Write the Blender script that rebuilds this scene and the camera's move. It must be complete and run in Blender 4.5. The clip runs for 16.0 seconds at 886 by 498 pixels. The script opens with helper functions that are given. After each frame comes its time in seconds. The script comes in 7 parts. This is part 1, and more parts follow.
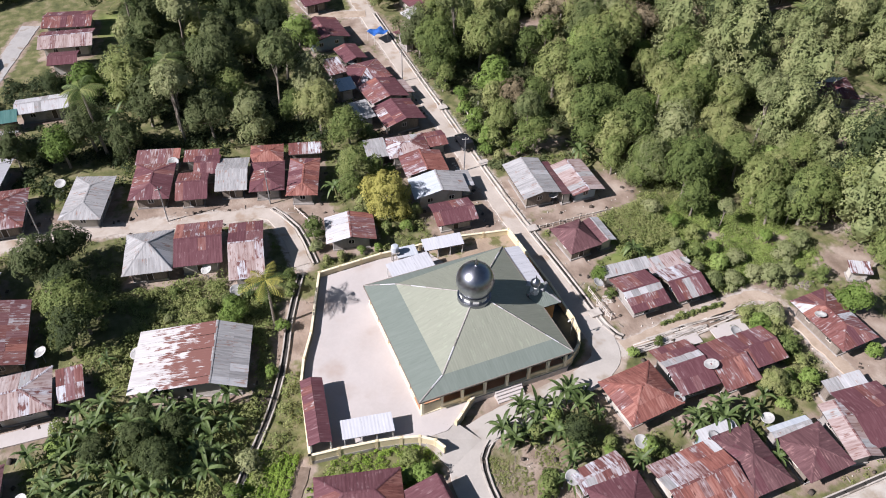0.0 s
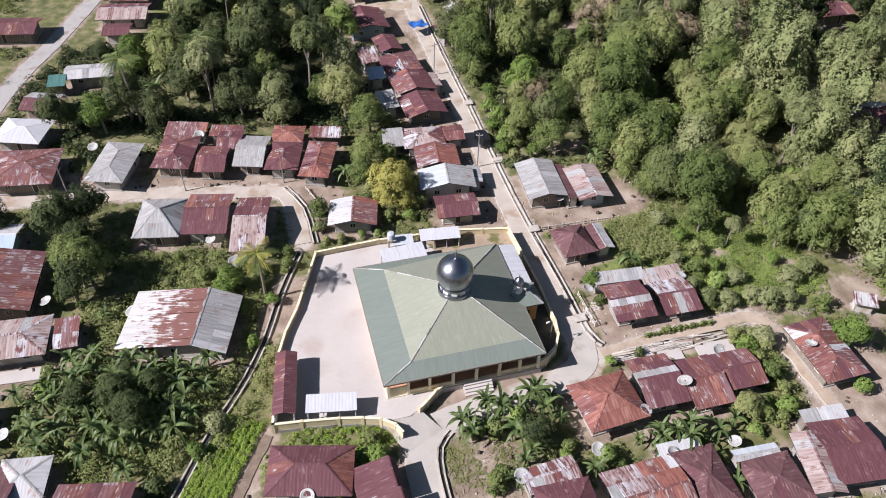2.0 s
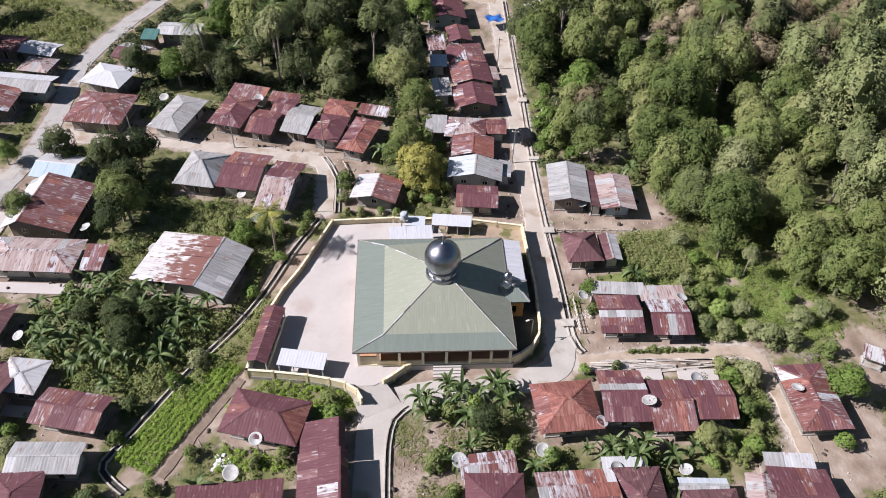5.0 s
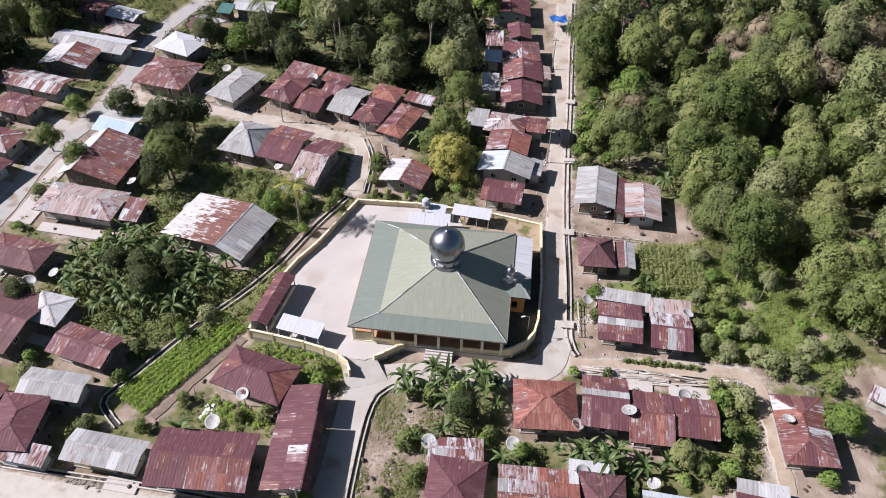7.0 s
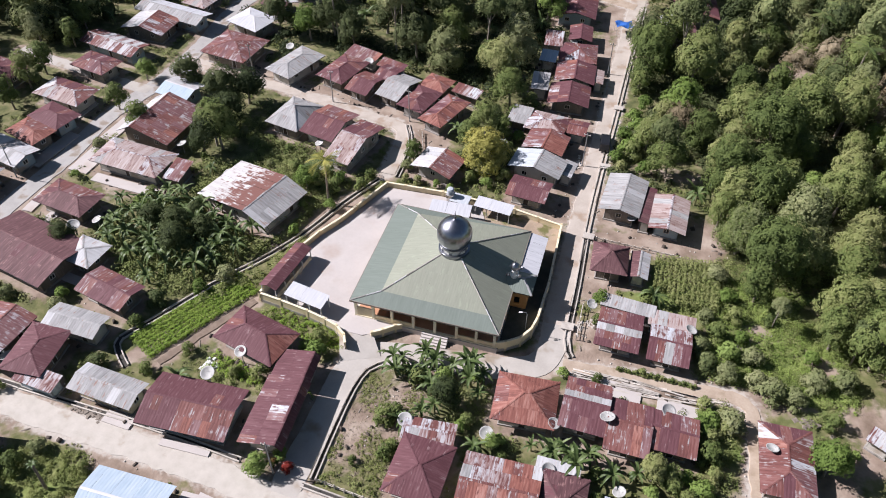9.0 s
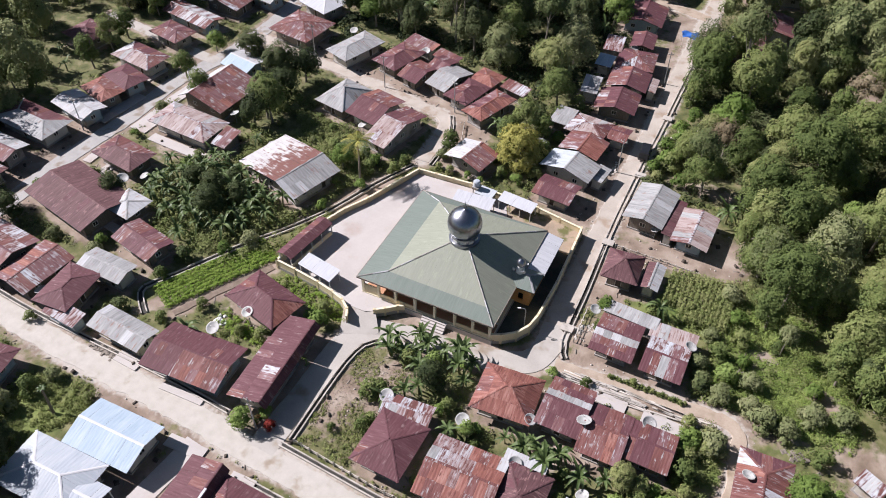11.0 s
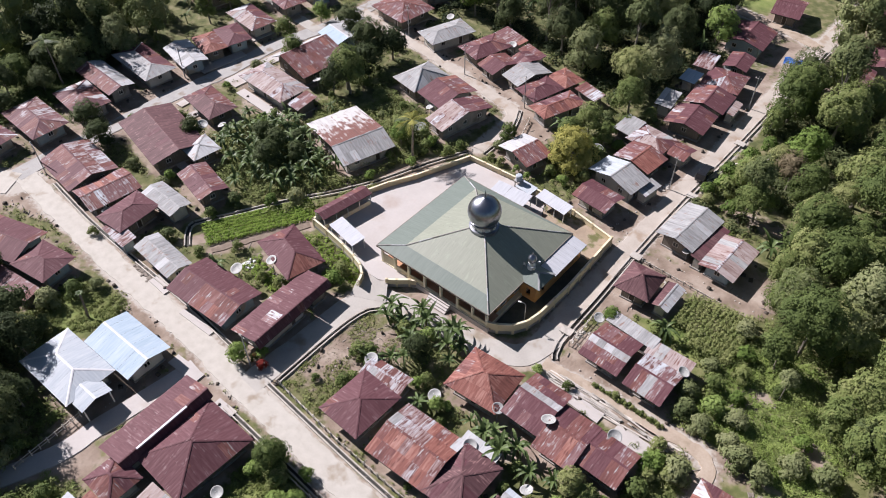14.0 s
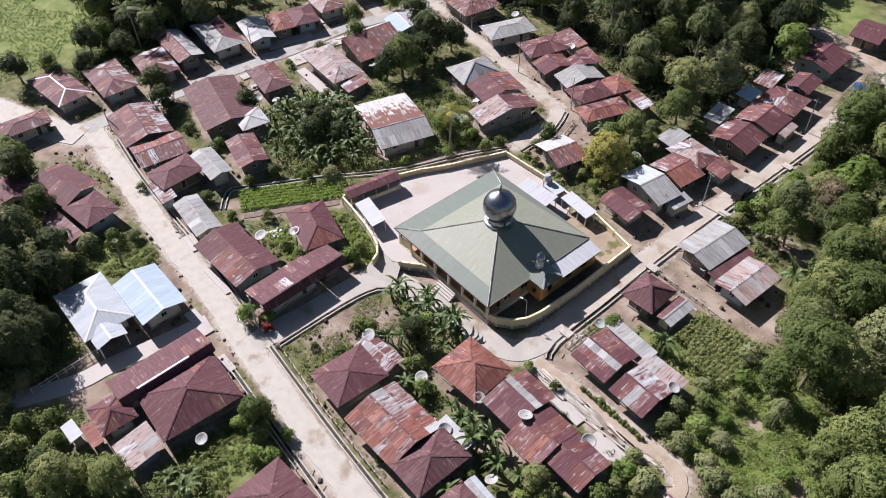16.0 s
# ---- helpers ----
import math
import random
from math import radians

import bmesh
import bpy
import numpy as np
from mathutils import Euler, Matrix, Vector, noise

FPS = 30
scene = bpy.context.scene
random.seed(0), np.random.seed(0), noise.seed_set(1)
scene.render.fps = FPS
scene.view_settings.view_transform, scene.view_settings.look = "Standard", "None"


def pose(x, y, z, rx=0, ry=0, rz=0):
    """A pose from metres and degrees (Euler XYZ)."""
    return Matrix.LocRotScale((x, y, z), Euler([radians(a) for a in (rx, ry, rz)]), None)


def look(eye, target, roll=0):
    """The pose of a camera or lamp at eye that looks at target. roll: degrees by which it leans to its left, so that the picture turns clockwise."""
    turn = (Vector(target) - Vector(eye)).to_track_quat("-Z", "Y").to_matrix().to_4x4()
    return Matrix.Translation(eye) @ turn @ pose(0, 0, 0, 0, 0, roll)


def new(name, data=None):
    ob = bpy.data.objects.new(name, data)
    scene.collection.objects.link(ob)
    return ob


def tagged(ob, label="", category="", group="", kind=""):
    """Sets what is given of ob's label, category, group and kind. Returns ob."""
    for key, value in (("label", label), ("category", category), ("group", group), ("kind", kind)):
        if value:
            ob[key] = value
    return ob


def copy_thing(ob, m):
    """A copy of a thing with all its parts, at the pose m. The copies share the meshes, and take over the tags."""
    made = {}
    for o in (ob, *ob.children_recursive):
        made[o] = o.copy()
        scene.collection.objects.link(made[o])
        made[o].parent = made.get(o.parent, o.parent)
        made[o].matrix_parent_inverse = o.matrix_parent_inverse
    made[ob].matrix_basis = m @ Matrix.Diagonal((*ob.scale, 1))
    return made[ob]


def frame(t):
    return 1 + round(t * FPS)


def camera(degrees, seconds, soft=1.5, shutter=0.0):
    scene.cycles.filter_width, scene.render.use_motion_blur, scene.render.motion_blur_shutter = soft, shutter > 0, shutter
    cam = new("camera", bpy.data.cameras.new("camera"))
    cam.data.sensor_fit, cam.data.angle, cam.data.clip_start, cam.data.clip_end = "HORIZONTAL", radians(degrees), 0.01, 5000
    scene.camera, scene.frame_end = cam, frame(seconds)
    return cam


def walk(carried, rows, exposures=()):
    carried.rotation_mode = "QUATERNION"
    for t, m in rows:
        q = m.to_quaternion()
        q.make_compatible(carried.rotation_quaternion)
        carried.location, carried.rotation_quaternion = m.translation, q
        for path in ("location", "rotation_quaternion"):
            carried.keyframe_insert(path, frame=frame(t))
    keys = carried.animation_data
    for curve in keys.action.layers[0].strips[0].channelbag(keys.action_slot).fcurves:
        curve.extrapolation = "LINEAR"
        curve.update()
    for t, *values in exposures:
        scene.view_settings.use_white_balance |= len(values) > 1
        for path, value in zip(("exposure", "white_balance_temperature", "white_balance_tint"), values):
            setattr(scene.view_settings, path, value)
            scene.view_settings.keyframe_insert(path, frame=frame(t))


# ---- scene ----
cam = camera(59.4, 16.0, soft=1.0)
METRES, EYE, TILT, LEAN, TURN = 88.0, 73.3, -42.53, -0.15, -22.8
START_X, START_Y = -26.94, -57.12
LEVEL = pose(0, 0, -0.534, -1.455, -0.59, 0)  # lays the village's gentle slope level
ROWS = [
    (0.0, 0.0, 0.0, 0.0, 0.0, 0.0, -0.0),
    (0.5, 0.0307, -0.0035, -0.0021, 1.32, -0.05, -1.24),
    (1.0, 0.061, -0.0068, -0.0027, 2.67, -0.15, -2.56),
    (1.5, 0.0913, -0.0093, -0.0034, 4.06, -0.27, -3.92),
    (2.0, 0.1222, -0.0112, -0.003, 5.55, -0.44, -5.33),
    (2.5, 0.1529, -0.0126, -0.0024, 7.06, -0.62, -6.74),
    (3.0, 0.1839, -0.0133, -0.0021, 8.58, -0.81, -8.17),
    (3.5, 0.2152, -0.0132, -0.0009, 10.14, -1.06, -9.61),
    (4.0, 0.2447, -0.0126, 0.002, 11.65, -1.39, -10.96),
    (6.5, 0.3973, 0.003, 0.0268, 20.68, -3.95, -18.47),
    (7.0, 0.4274, 0.0083, 0.0334, 22.62, -4.6, -19.96),
    (7.5, 0.4565, 0.0148, 0.0416, 24.59, -5.35, -21.44),
    (8.0, 0.4856, 0.0221, 0.05, 26.61, -6.15, -22.87),
    (8.5, 0.5146, 0.0303, 0.0599, 28.71, -7.03, -24.26),
    (9.0, 0.5429, 0.0394, 0.0701, 30.83, -7.97, -25.63),
    (11.5, 0.6749, 0.0977, 0.1336, 42.3, -13.71, -31.95),
    (12.0, 0.6989, 0.1115, 0.1486, 44.77, -15.08, -33.09),
    (12.5, 0.7221, 0.1262, 0.1639, 47.3, -16.51, -34.18),
    (13.0, 0.7445, 0.1415, 0.1799, 49.9, -18.03, -35.2),
    (13.5, 0.7658, 0.1576, 0.1969, 52.57, -19.65, -36.17),
    (14.0, 0.7863, 0.1741, 0.2142, 55.29, -21.31, -37.08),
    (14.5, 0.8057, 0.1911, 0.2322, 58.09, -23.06, -37.92),
    (15.0, 0.8243, 0.2087, 0.2509, 60.96, -24.88, -38.7),
    (15.5, 0.8415, 0.2277, 0.27, 63.87, -26.76, -39.37),
    (16.0, 0.8581, 0.2468, 0.2896, 66.84, -28.7, -39.98),
]
walk(cam, [(t, LEVEL @ pose(START_X, START_Y, EYE, TILT, LEAN, TURN) @ pose(METRES * x, METRES * y, METRES * z, 90 + pitch, roll, yaw)) for t, x, y, z, yaw, pitch, roll in ROWS],
     [(0.0, 0.76, 6080), (9.0, 0.76, 6080), (16.0, 0.72, 6120)])

# ---- daylight ----
SUN_FROM = Vector((-0.765, -0.045, 0.645))
sky = bpy.data.worlds.new("sky")
scene.world = sky
sky.use_nodes = True
sky_tex = sky.node_tree.nodes.new("ShaderNodeTexSky")
sky_tex.sky_type, sky_tex.sun_disc = "NISHITA", False
sky_tex.sun_elevation = math.asin(SUN_FROM.normalized().z)
sky_tex.sun_rotation = math.atan2(SUN_FROM.x, SUN_FROM.y)
sky.node_tree.links.new(sky_tex.outputs[0], sky.node_tree.nodes["Background"].inputs[0])
sky.node_tree.nodes["Background"].inputs[1].default_value = 0.033
sun_data = bpy.data.lights.new("sun", "SUN")
sun_data.energy, sun_data.angle, sun_data.color = 5.0, radians(0.53), (1.0, 0.90, 0.885)
sun = new("sun", sun_data)
sun.matrix_world = look(SUN_FROM * 200, (0, 0, 0))


# ---- materials ----
def ramp(nodes, stops):
    r = nodes.new("ShaderNodeValToRGB")
    els = r.color_ramp.elements
    while len(els) < len(stops):
        els.new(0.5)
    for e, (p, c) in zip(els, stops):
        e.position, e.color = p, (*c, 1)
    return r


def surface(name, tones, scale=1.0, rough=0.8, metal=0.0, bump=0.2, stretch=(1, 1, 1), fine=12.0, by_object=0.0, by_island=0.0, space="Object",
            stain=None, stain_amount=0.5, stain_scale=0.4, through_light=0.0, across=False, shine=0.5, climb=0.0):
    """tones: 2 to 4 colours spread by a coarse noise; a fine noise adds grain; stain: a second colour laid in patches."""
    m = bpy.data.materials.new(name)
    m.use_nodes = True
    nt = m.node_tree
    n, ln = nt.nodes, nt.links
    b = n["Principled BSDF"]
    tc = n.new("ShaderNodeTexCoord")
    info = n.new("ShaderNodeObjectInfo")
    shift = n.new("ShaderNodeVectorMath")
    shift.operation = "MULTIPLY_ADD"
    ln.new(tc.outputs[space], shift.inputs[0])
    shift.inputs[1].default_value = stretch
    far = n.new("ShaderNodeMath")
    far.operation = "MULTIPLY"
    ln.new(info.outputs["Random"], far.inputs[0])
    far.inputs[1].default_value = 57.0 if by_object else 0.0
    ln.new(far.outputs[0], shift.inputs[2])
    a = n.new("ShaderNodeTexNoise")
    a.inputs["Scale"].default_value, a.inputs["Detail"].default_value = scale, 5
    ln.new(shift.outputs[0], a.inputs["Vector"])
    f = n.new("ShaderNodeTexNoise")
    f.inputs["Scale"].default_value, f.inputs["Detail"].default_value = fine, 3
    ln.new(shift.outputs[0], f.inputs["Vector"])

    def math_node(op, x, y):
        k = n.new("ShaderNodeMath")
        k.operation = op
        for i, v in enumerate((x, y)):
            if isinstance(v, (int, float)):
                k.inputs[i].default_value = v
            else:
                ln.new(v, k.inputs[i])
        return k.outputs[0]

    val = math_node("ADD", math_node("MULTIPLY", math_node("SUBTRACT", a.outputs[0], 0.5), 1.5), math_node("MULTIPLY", math_node("SUBTRACT", f.outputs[0], 0.5), 0.5))
    val = math_node("ADD", val, 0.5)
    if by_object:
        val = math_node("ADD", val, math_node("MULTIPLY", math_node("SUBTRACT", info.outputs["Random"], 0.5), by_object))
    if by_island:
        geo = n.new("ShaderNodeNewGeometry")
        val = math_node("ADD", val, math_node("MULTIPLY", math_node("SUBTRACT", geo.outputs["Random Per Island"], 0.5), by_island))
    r = ramp(n, [(i / (len(tones) - 1), c) for i, c in enumerate(tones)])
    ln.new(val, r.inputs[0])
    colour = r.outputs[0]
    if stain:
        s = n.new("ShaderNodeTexNoise")
        s.inputs["Scale"].default_value, s.inputs["Detail"].default_value = stain_scale, 6
        patches = s.outputs[0]
        if across:  # stains run on over neighbouring pieces, drawn out down the slope on each
            ln.new(n.new("ShaderNodeNewGeometry").outputs["Position"], s.inputs["Vector"])
            w = n.new("ShaderNodeTexNoise")
            w.inputs["Scale"].default_value, w.inputs["Detail"].default_value = 2.0, 6
            ln.new(shift.outputs[0], w.inputs["Vector"])
            both = math_node("ADD", math_node("MULTIPLY", s.outputs[0], 0.7), math_node("MULTIPLY", w.outputs[0], 0.9))
            patches = math_node("SUBTRACT", both, 0.3)
            if climb:  # heavier towards the upper end of each sheet
                axes = n.new("ShaderNodeSeparateXYZ")
                ln.new(tc.outputs["Object"], axes.inputs[0])
                patches = math_node("ADD", patches, math_node("MULTIPLY", math_node("SUBTRACT", axes.outputs[1], 3.0), climb))
        else:
            ln.new(shift.outputs[0], s.inputs["Vector"])
        edge = n.new("ShaderNodeMapRange")
        edge.interpolation_type = "SMOOTHSTEP"
        ln.new(patches, edge.inputs[0])
        edge.inputs[1].default_value, edge.inputs[2].default_value = 0.62 - 0.25 * stain_amount, 0.78 - 0.25 * stain_amount
        mix = n.new("ShaderNodeMix")
        mix.data_type = "RGBA"
        ln.new(edge.outputs[0], mix.inputs[0])
        ln.new(colour, mix.inputs[6])
        mix.inputs[7].default_value = (*stain, 1)
        colour = mix.outputs[2]
    ln.new(colour, b.inputs["Base Color"])
    b.inputs["Roughness"].default_value, b.inputs["Metallic"].default_value, b.inputs["Specular IOR Level"].default_value = rough, metal, shine
    if bump:
        k = n.new("ShaderNodeBump")
        k.inputs["Strength"].default_value, k.inputs["Distance"].default_value = bump, 0.05
        ln.new(f.outputs[0], k.inputs["Height"])
        ln.new(k.outputs[0], b.inputs["Normal"])
    if through_light:
        t = n.new("ShaderNodeBsdfTranslucent")
        ln.new(colour, t.inputs[0])
        x = n.new("ShaderNodeMixShader")
        x.inputs[0].default_value = through_light
        ln.new(b.outputs[0], x.inputs[1])
        ln.new(t.outputs[0], x.inputs[2])
        ln.new(x.outputs[0], n["Material Output"].inputs[0])
    return m


STREAK = (2.6, 0.3, 1)
sheet_look = dict(scale=1.6, fine=7.0, stretch=STREAK, by_object=0.3, bump=0.1, rough=0.68, shine=0.22, across=True, stain_scale=1.1)
MAROON = surface("maroon painted sheet", [(0.086, 0.036, 0.042), (0.118, 0.050, 0.058), (0.162, 0.082, 0.091)], stain=(0.210, 0.132, 0.138), stain_amount=0.08, **dict(sheet_look, by_object=0.1))
RUST = surface("rusted sheet", [(0.097, 0.039, 0.037), (0.168, 0.070, 0.063), (0.254, 0.139, 0.129)], stain=(0.366, 0.342, 0.344), stain_amount=0.25, **sheet_look)
ORANGE = surface("orange rusted sheet", [(0.145, 0.056, 0.047), (0.239, 0.098, 0.078), (0.372, 0.206, 0.172)], stain=(0.145, 0.058, 0.049), stain_amount=0.35, **sheet_look)
ZINC = surface("weathered zinc sheet", [(0.20, 0.20, 0.20), (0.31, 0.31, 0.31), (0.43, 0.43, 0.43)], stain=(0.25, 0.165, 0.14), stain_amount=0.12, **sheet_look)
WHITE = surface("bright zinc sheet", [(0.335, 0.335, 0.349), (0.437, 0.442, 0.451), (0.530, 0.530, 0.544)], stain=(0.335, 0.251, 0.219), stain_amount=0.16, **sheet_look)
PATCHY = surface("zinc sheet half gone to rust", [(0.145, 0.069, 0.063), (0.272, 0.191, 0.184), (0.407, 0.398, 0.420), (0.533, 0.572, 0.621)], stain=(0.136, 0.059, 0.054), stain_amount=0.6, **dict(sheet_look, by_object=0.5))
RUSTUP = surface("zinc sheet rusting down from the ridge", [(0.40, 0.385, 0.38), (0.50, 0.49, 0.485), (0.58, 0.57, 0.565)], stain=(0.175, 0.085, 0.072), stain_amount=0.45, climb=0.055, **sheet_look)
STRIPED = surface("pinkish grey weathered sheet", [(0.22, 0.15, 0.135), (0.34, 0.27, 0.255), (0.45, 0.40, 0.39)], stain=(0.19, 0.10, 0.085), stain_amount=0.25, **dict(sheet_look, by_object=0.45))
CLEANCAP = surface("clean white ridge sheet", [(0.50, 0.50, 0.52), (0.62, 0.62, 0.64)], rough=0.5, bump=0.05)
PALEZINC = surface("pale grey zinc sheet", [(0.40, 0.41, 0.44), (0.48, 0.49, 0.52), (0.55, 0.56, 0.59)], **dict(sheet_look, by_object=0.2))
FADED = surface("faded red sheet", [(0.112, 0.048, 0.054), (0.168, 0.083, 0.085), (0.245, 0.152, 0.155)], stain=(0.347, 0.315, 0.331), stain_amount=0.32, **sheet_look)
BLUE = surface("pale blue sheet", [(0.311, 0.397, 0.480), (0.389, 0.473, 0.555), (0.486, 0.550, 0.613)], **dict(sheet_look, by_object=0.25))
TEAL = surface("teal painted sheet", [(0.045, 0.120, 0.112), (0.068, 0.156, 0.143), (0.098, 0.192, 0.180)], **dict(sheet_look, by_object=0.2))
PALEBLUE = surface("grey blue sheet", [(0.348, 0.388, 0.436), (0.421, 0.457, 0.499), (0.512, 0.535, 0.554)], **dict(sheet_look, by_object=0.25))
BROWN = surface("dark brown sheet", [(0.076, 0.039, 0.043), (0.122, 0.062, 0.066), (0.179, 0.099, 0.102)], stain=(0.256, 0.148, 0.143), stain_amount=0.15, **sheet_look)
GREEN = surface("green mosque roof sheet", [(0.22, 0.235, 0.185), (0.25, 0.265, 0.21), (0.28, 0.295, 0.235)], stain=(0.28, 0.305, 0.235), stain_amount=0.2, **dict(sheet_look, by_object=0.14, rough=0.5, shine=0.4))
GREEN_SKIRT = surface("darker green roof sheet", [(0.15, 0.18, 0.155), (0.172, 0.203, 0.178), (0.195, 0.225, 0.20)], **dict(sheet_look, by_object=0.14, rough=0.5))
PLASTER = surface("limewashed wall", [(0.4, 0.379, 0.339), (0.496, 0.474, 0.424), (0.576, 0.553, 0.508)], scale=0.8, stain=(0.35, 0.30, 0.24), stain_amount=0.35, by_object=0.2)
PLASTER_BLUE = surface("faded blue wall", [(0.238, 0.306, 0.357), (0.306, 0.383, 0.425), (0.391, 0.451, 0.476)], scale=0.8, stain=(0.35, 0.30, 0.24), stain_amount=0.3)
PLANKWALL = surface("grey timber wall", [(0.13, 0.11, 0.09), (0.20, 0.17, 0.14), (0.28, 0.25, 0.21)], scale=2, stretch=(4, 4, 0.5))
YELLOW = surface("yellow painted wall", [(0.54, 0.45, 0.27), (0.62, 0.53, 0.34), (0.68, 0.60, 0.42)], scale=0.7, stain=(0.5, 0.42, 0.28), stain_amount=0.2)
CREAM = surface("cream painted trim", [(0.68, 0.60, 0.40), (0.76, 0.69, 0.50), (0.80, 0.74, 0.58)], scale=0.9)
OCHRE = surface("ochre wall", [(0.48, 0.23, 0.07), (0.56, 0.30, 0.11), (0.62, 0.36, 0.15)], scale=0.7)
PLINTH = surface("bare concrete", [(0.22, 0.21, 0.19), (0.32, 0.30, 0.28), (0.42, 0.40, 0.37)], scale=0.8, stain=(0.14, 0.13, 0.11), stain_amount=0.3)
PALE_CONCRETE = surface("sunlit pale concrete", [(0.402, 0.368, 0.347), (0.453, 0.421, 0.401), (0.496, 0.465, 0.442)], scale=0.25, fine=3.0, stain=(0.385, 0.324, 0.285), stain_amount=0.25, stain_scale=0.15)
ROADTOP = surface("dusty coral road", [(0.385, 0.356, 0.308), (0.448, 0.418, 0.372), (0.501, 0.470, 0.419)], scale=0.9, fine=6.0, stain=(0.285, 0.234, 0.176), stain_amount=0.22, stain_scale=0.3)
NORTHROAD = surface("dusty concrete road", [(0.332, 0.286, 0.241), (0.419, 0.373, 0.322), (0.489, 0.443, 0.390)], scale=0.4, fine=4.0, stain=(0.314, 0.243, 0.181), stain_amount=0.4, stain_scale=0.3)
DIRTPATH = surface("trodden earth path", [(0.292, 0.230, 0.170), (0.378, 0.306, 0.237), (0.456, 0.383, 0.307)], scale=0.5, fine=4.0, stain=(0.241, 0.187, 0.124), stain_amount=0.3)
LANETOP = surface("grey village lane", [(0.333, 0.310, 0.280), (0.401, 0.377, 0.342), (0.466, 0.439, 0.401)], scale=0.3, fine=4.0, stain=(0.257, 0.207, 0.148), stain_amount=0.3, stain_scale=0.25)
GREYLANE = surface("worn grey concrete street", [(0.27, 0.26, 0.25), (0.35, 0.34, 0.325), (0.43, 0.415, 0.40)], scale=0.4, fine=5.0, stain=(0.24, 0.20, 0.16), stain_amount=0.4, stain_scale=0.4)
PALECURB = surface("pale weathered kerb", [(0.340, 0.315, 0.281), (0.442, 0.408, 0.365), (0.527, 0.493, 0.442)], scale=1.2, stain=(0.212, 0.187, 0.153), stain_amount=0.3, by_object=0.4)
FURROW = surface("turned brown earth", [(0.12, 0.088, 0.065), (0.18, 0.135, 0.10), (0.25, 0.195, 0.15)], scale=1.2, fine=5.0)
TILEFLOOR = surface("terracotta floor", [(0.40, 0.20, 0.11), (0.48, 0.26, 0.15), (0.55, 0.32, 0.20)], scale=0.8, fine=6.0)
# floor east of the hall: the roof's shadow is put into this colour
SHADEFLOOR = surface("mossy yard floor darkened for roof shade", [(0.035, 0.038, 0.03), (0.06, 0.062, 0.048), (0.10, 0.095, 0.075)], scale=0.8, fine=6.0)
DRAIN = surface("damp drain bed", [(0.025, 0.024, 0.02), (0.05, 0.045, 0.04)], scale=1.0)
DARKWOOD = surface("dark roof timber", [(0.05, 0.04, 0.03), (0.09, 0.07, 0.055)], scale=2.0)
PALEWOOD = surface("weathered pale timber", [(0.405, 0.356, 0.308), (0.567, 0.521, 0.462), (0.702, 0.658, 0.602)], scale=2.0, by_object=0.4)
CHROME = surface("polished dome metal", [(0.27, 0.28, 0.315), (0.37, 0.38, 0.42)], scale=2.2, rough=0.3, metal=1.0, bump=0.25, fine=2.6)
WHITEPAINT = surface("white paint", [(0.62, 0.62, 0.60), (0.74, 0.74, 0.72)], scale=0.8, rough=0.6)
DISHMAT = surface("dull dish mesh", [(0.30, 0.30, 0.29), (0.40, 0.40, 0.385), (0.50, 0.50, 0.48)], scale=1.2, rough=0.6, by_object=0.3)
STEEL = surface("galvanised steel", [(0.30, 0.31, 0.32), (0.40, 0.41, 0.42)], scale=1.0, rough=0.5, metal=0.6)
GLASS = surface("dark window glass", [(0.012, 0.014, 0.016), (0.025, 0.028, 0.03)], scale=1.0, rough=0.12, bump=0.0)
TARP = surface("bright blue tarpaulin", [(0.02, 0.08, 0.30), (0.035, 0.14, 0.45)], scale=1.0, rough=0.5)
CARPAINT = surface("black car paint", [(0.012, 0.013, 0.016), (0.02, 0.021, 0.024)], scale=1.0, rough=0.25, bump=0.0)
RUBBER = surface("tyre rubber", [(0.012, 0.012, 0.012), (0.025, 0.025, 0.025)], scale=3.0, rough=0.9)
BARK = surface("bark", [(0.12, 0.10, 0.08), (0.22, 0.19, 0.155), (0.36, 0.32, 0.27)], scale=3.0, stretch=(3, 3, 0.6), by_object=0.3)
leaf_look = dict(scale=0.7, fine=5.0, by_object=0.95, by_island=0.2, bump=0, rough=0.7, shine=0.15, through_light=0.2)
LEAF = surface("broadleaf foliage", [(0.085, 0.117, 0.035), (0.144, 0.186, 0.057), (0.208, 0.239, 0.084), (0.284, 0.298, 0.124)], **leaf_look)
LEAF_GREY = surface("greyish olive foliage", [(0.085, 0.113, 0.043), (0.151, 0.179, 0.072), (0.215, 0.241, 0.109), (0.282, 0.297, 0.148)], **leaf_look)
LEAF_FAR = surface("distant woodland foliage", [(0.095, 0.126, 0.049), (0.172, 0.206, 0.083), (0.255, 0.278, 0.125), (0.328, 0.328, 0.160)], **dict(leaf_look, scale=0.2, by_object=0))
LEAF_DRY = surface("dry brownish foliage", [(0.161, 0.132, 0.079), (0.253, 0.209, 0.131), (0.356, 0.303, 0.205)], **leaf_look)
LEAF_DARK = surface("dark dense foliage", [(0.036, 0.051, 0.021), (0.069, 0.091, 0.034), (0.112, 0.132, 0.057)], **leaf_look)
LEAF_BRIGHT = surface("bright young foliage", [(0.093, 0.144, 0.032), (0.162, 0.235, 0.055), (0.246, 0.322, 0.095)], **leaf_look)
LEAF_YELLOW = surface("yellowish foliage", [(0.17, 0.17, 0.035), (0.28, 0.27, 0.065), (0.39, 0.37, 0.11)], **leaf_look)
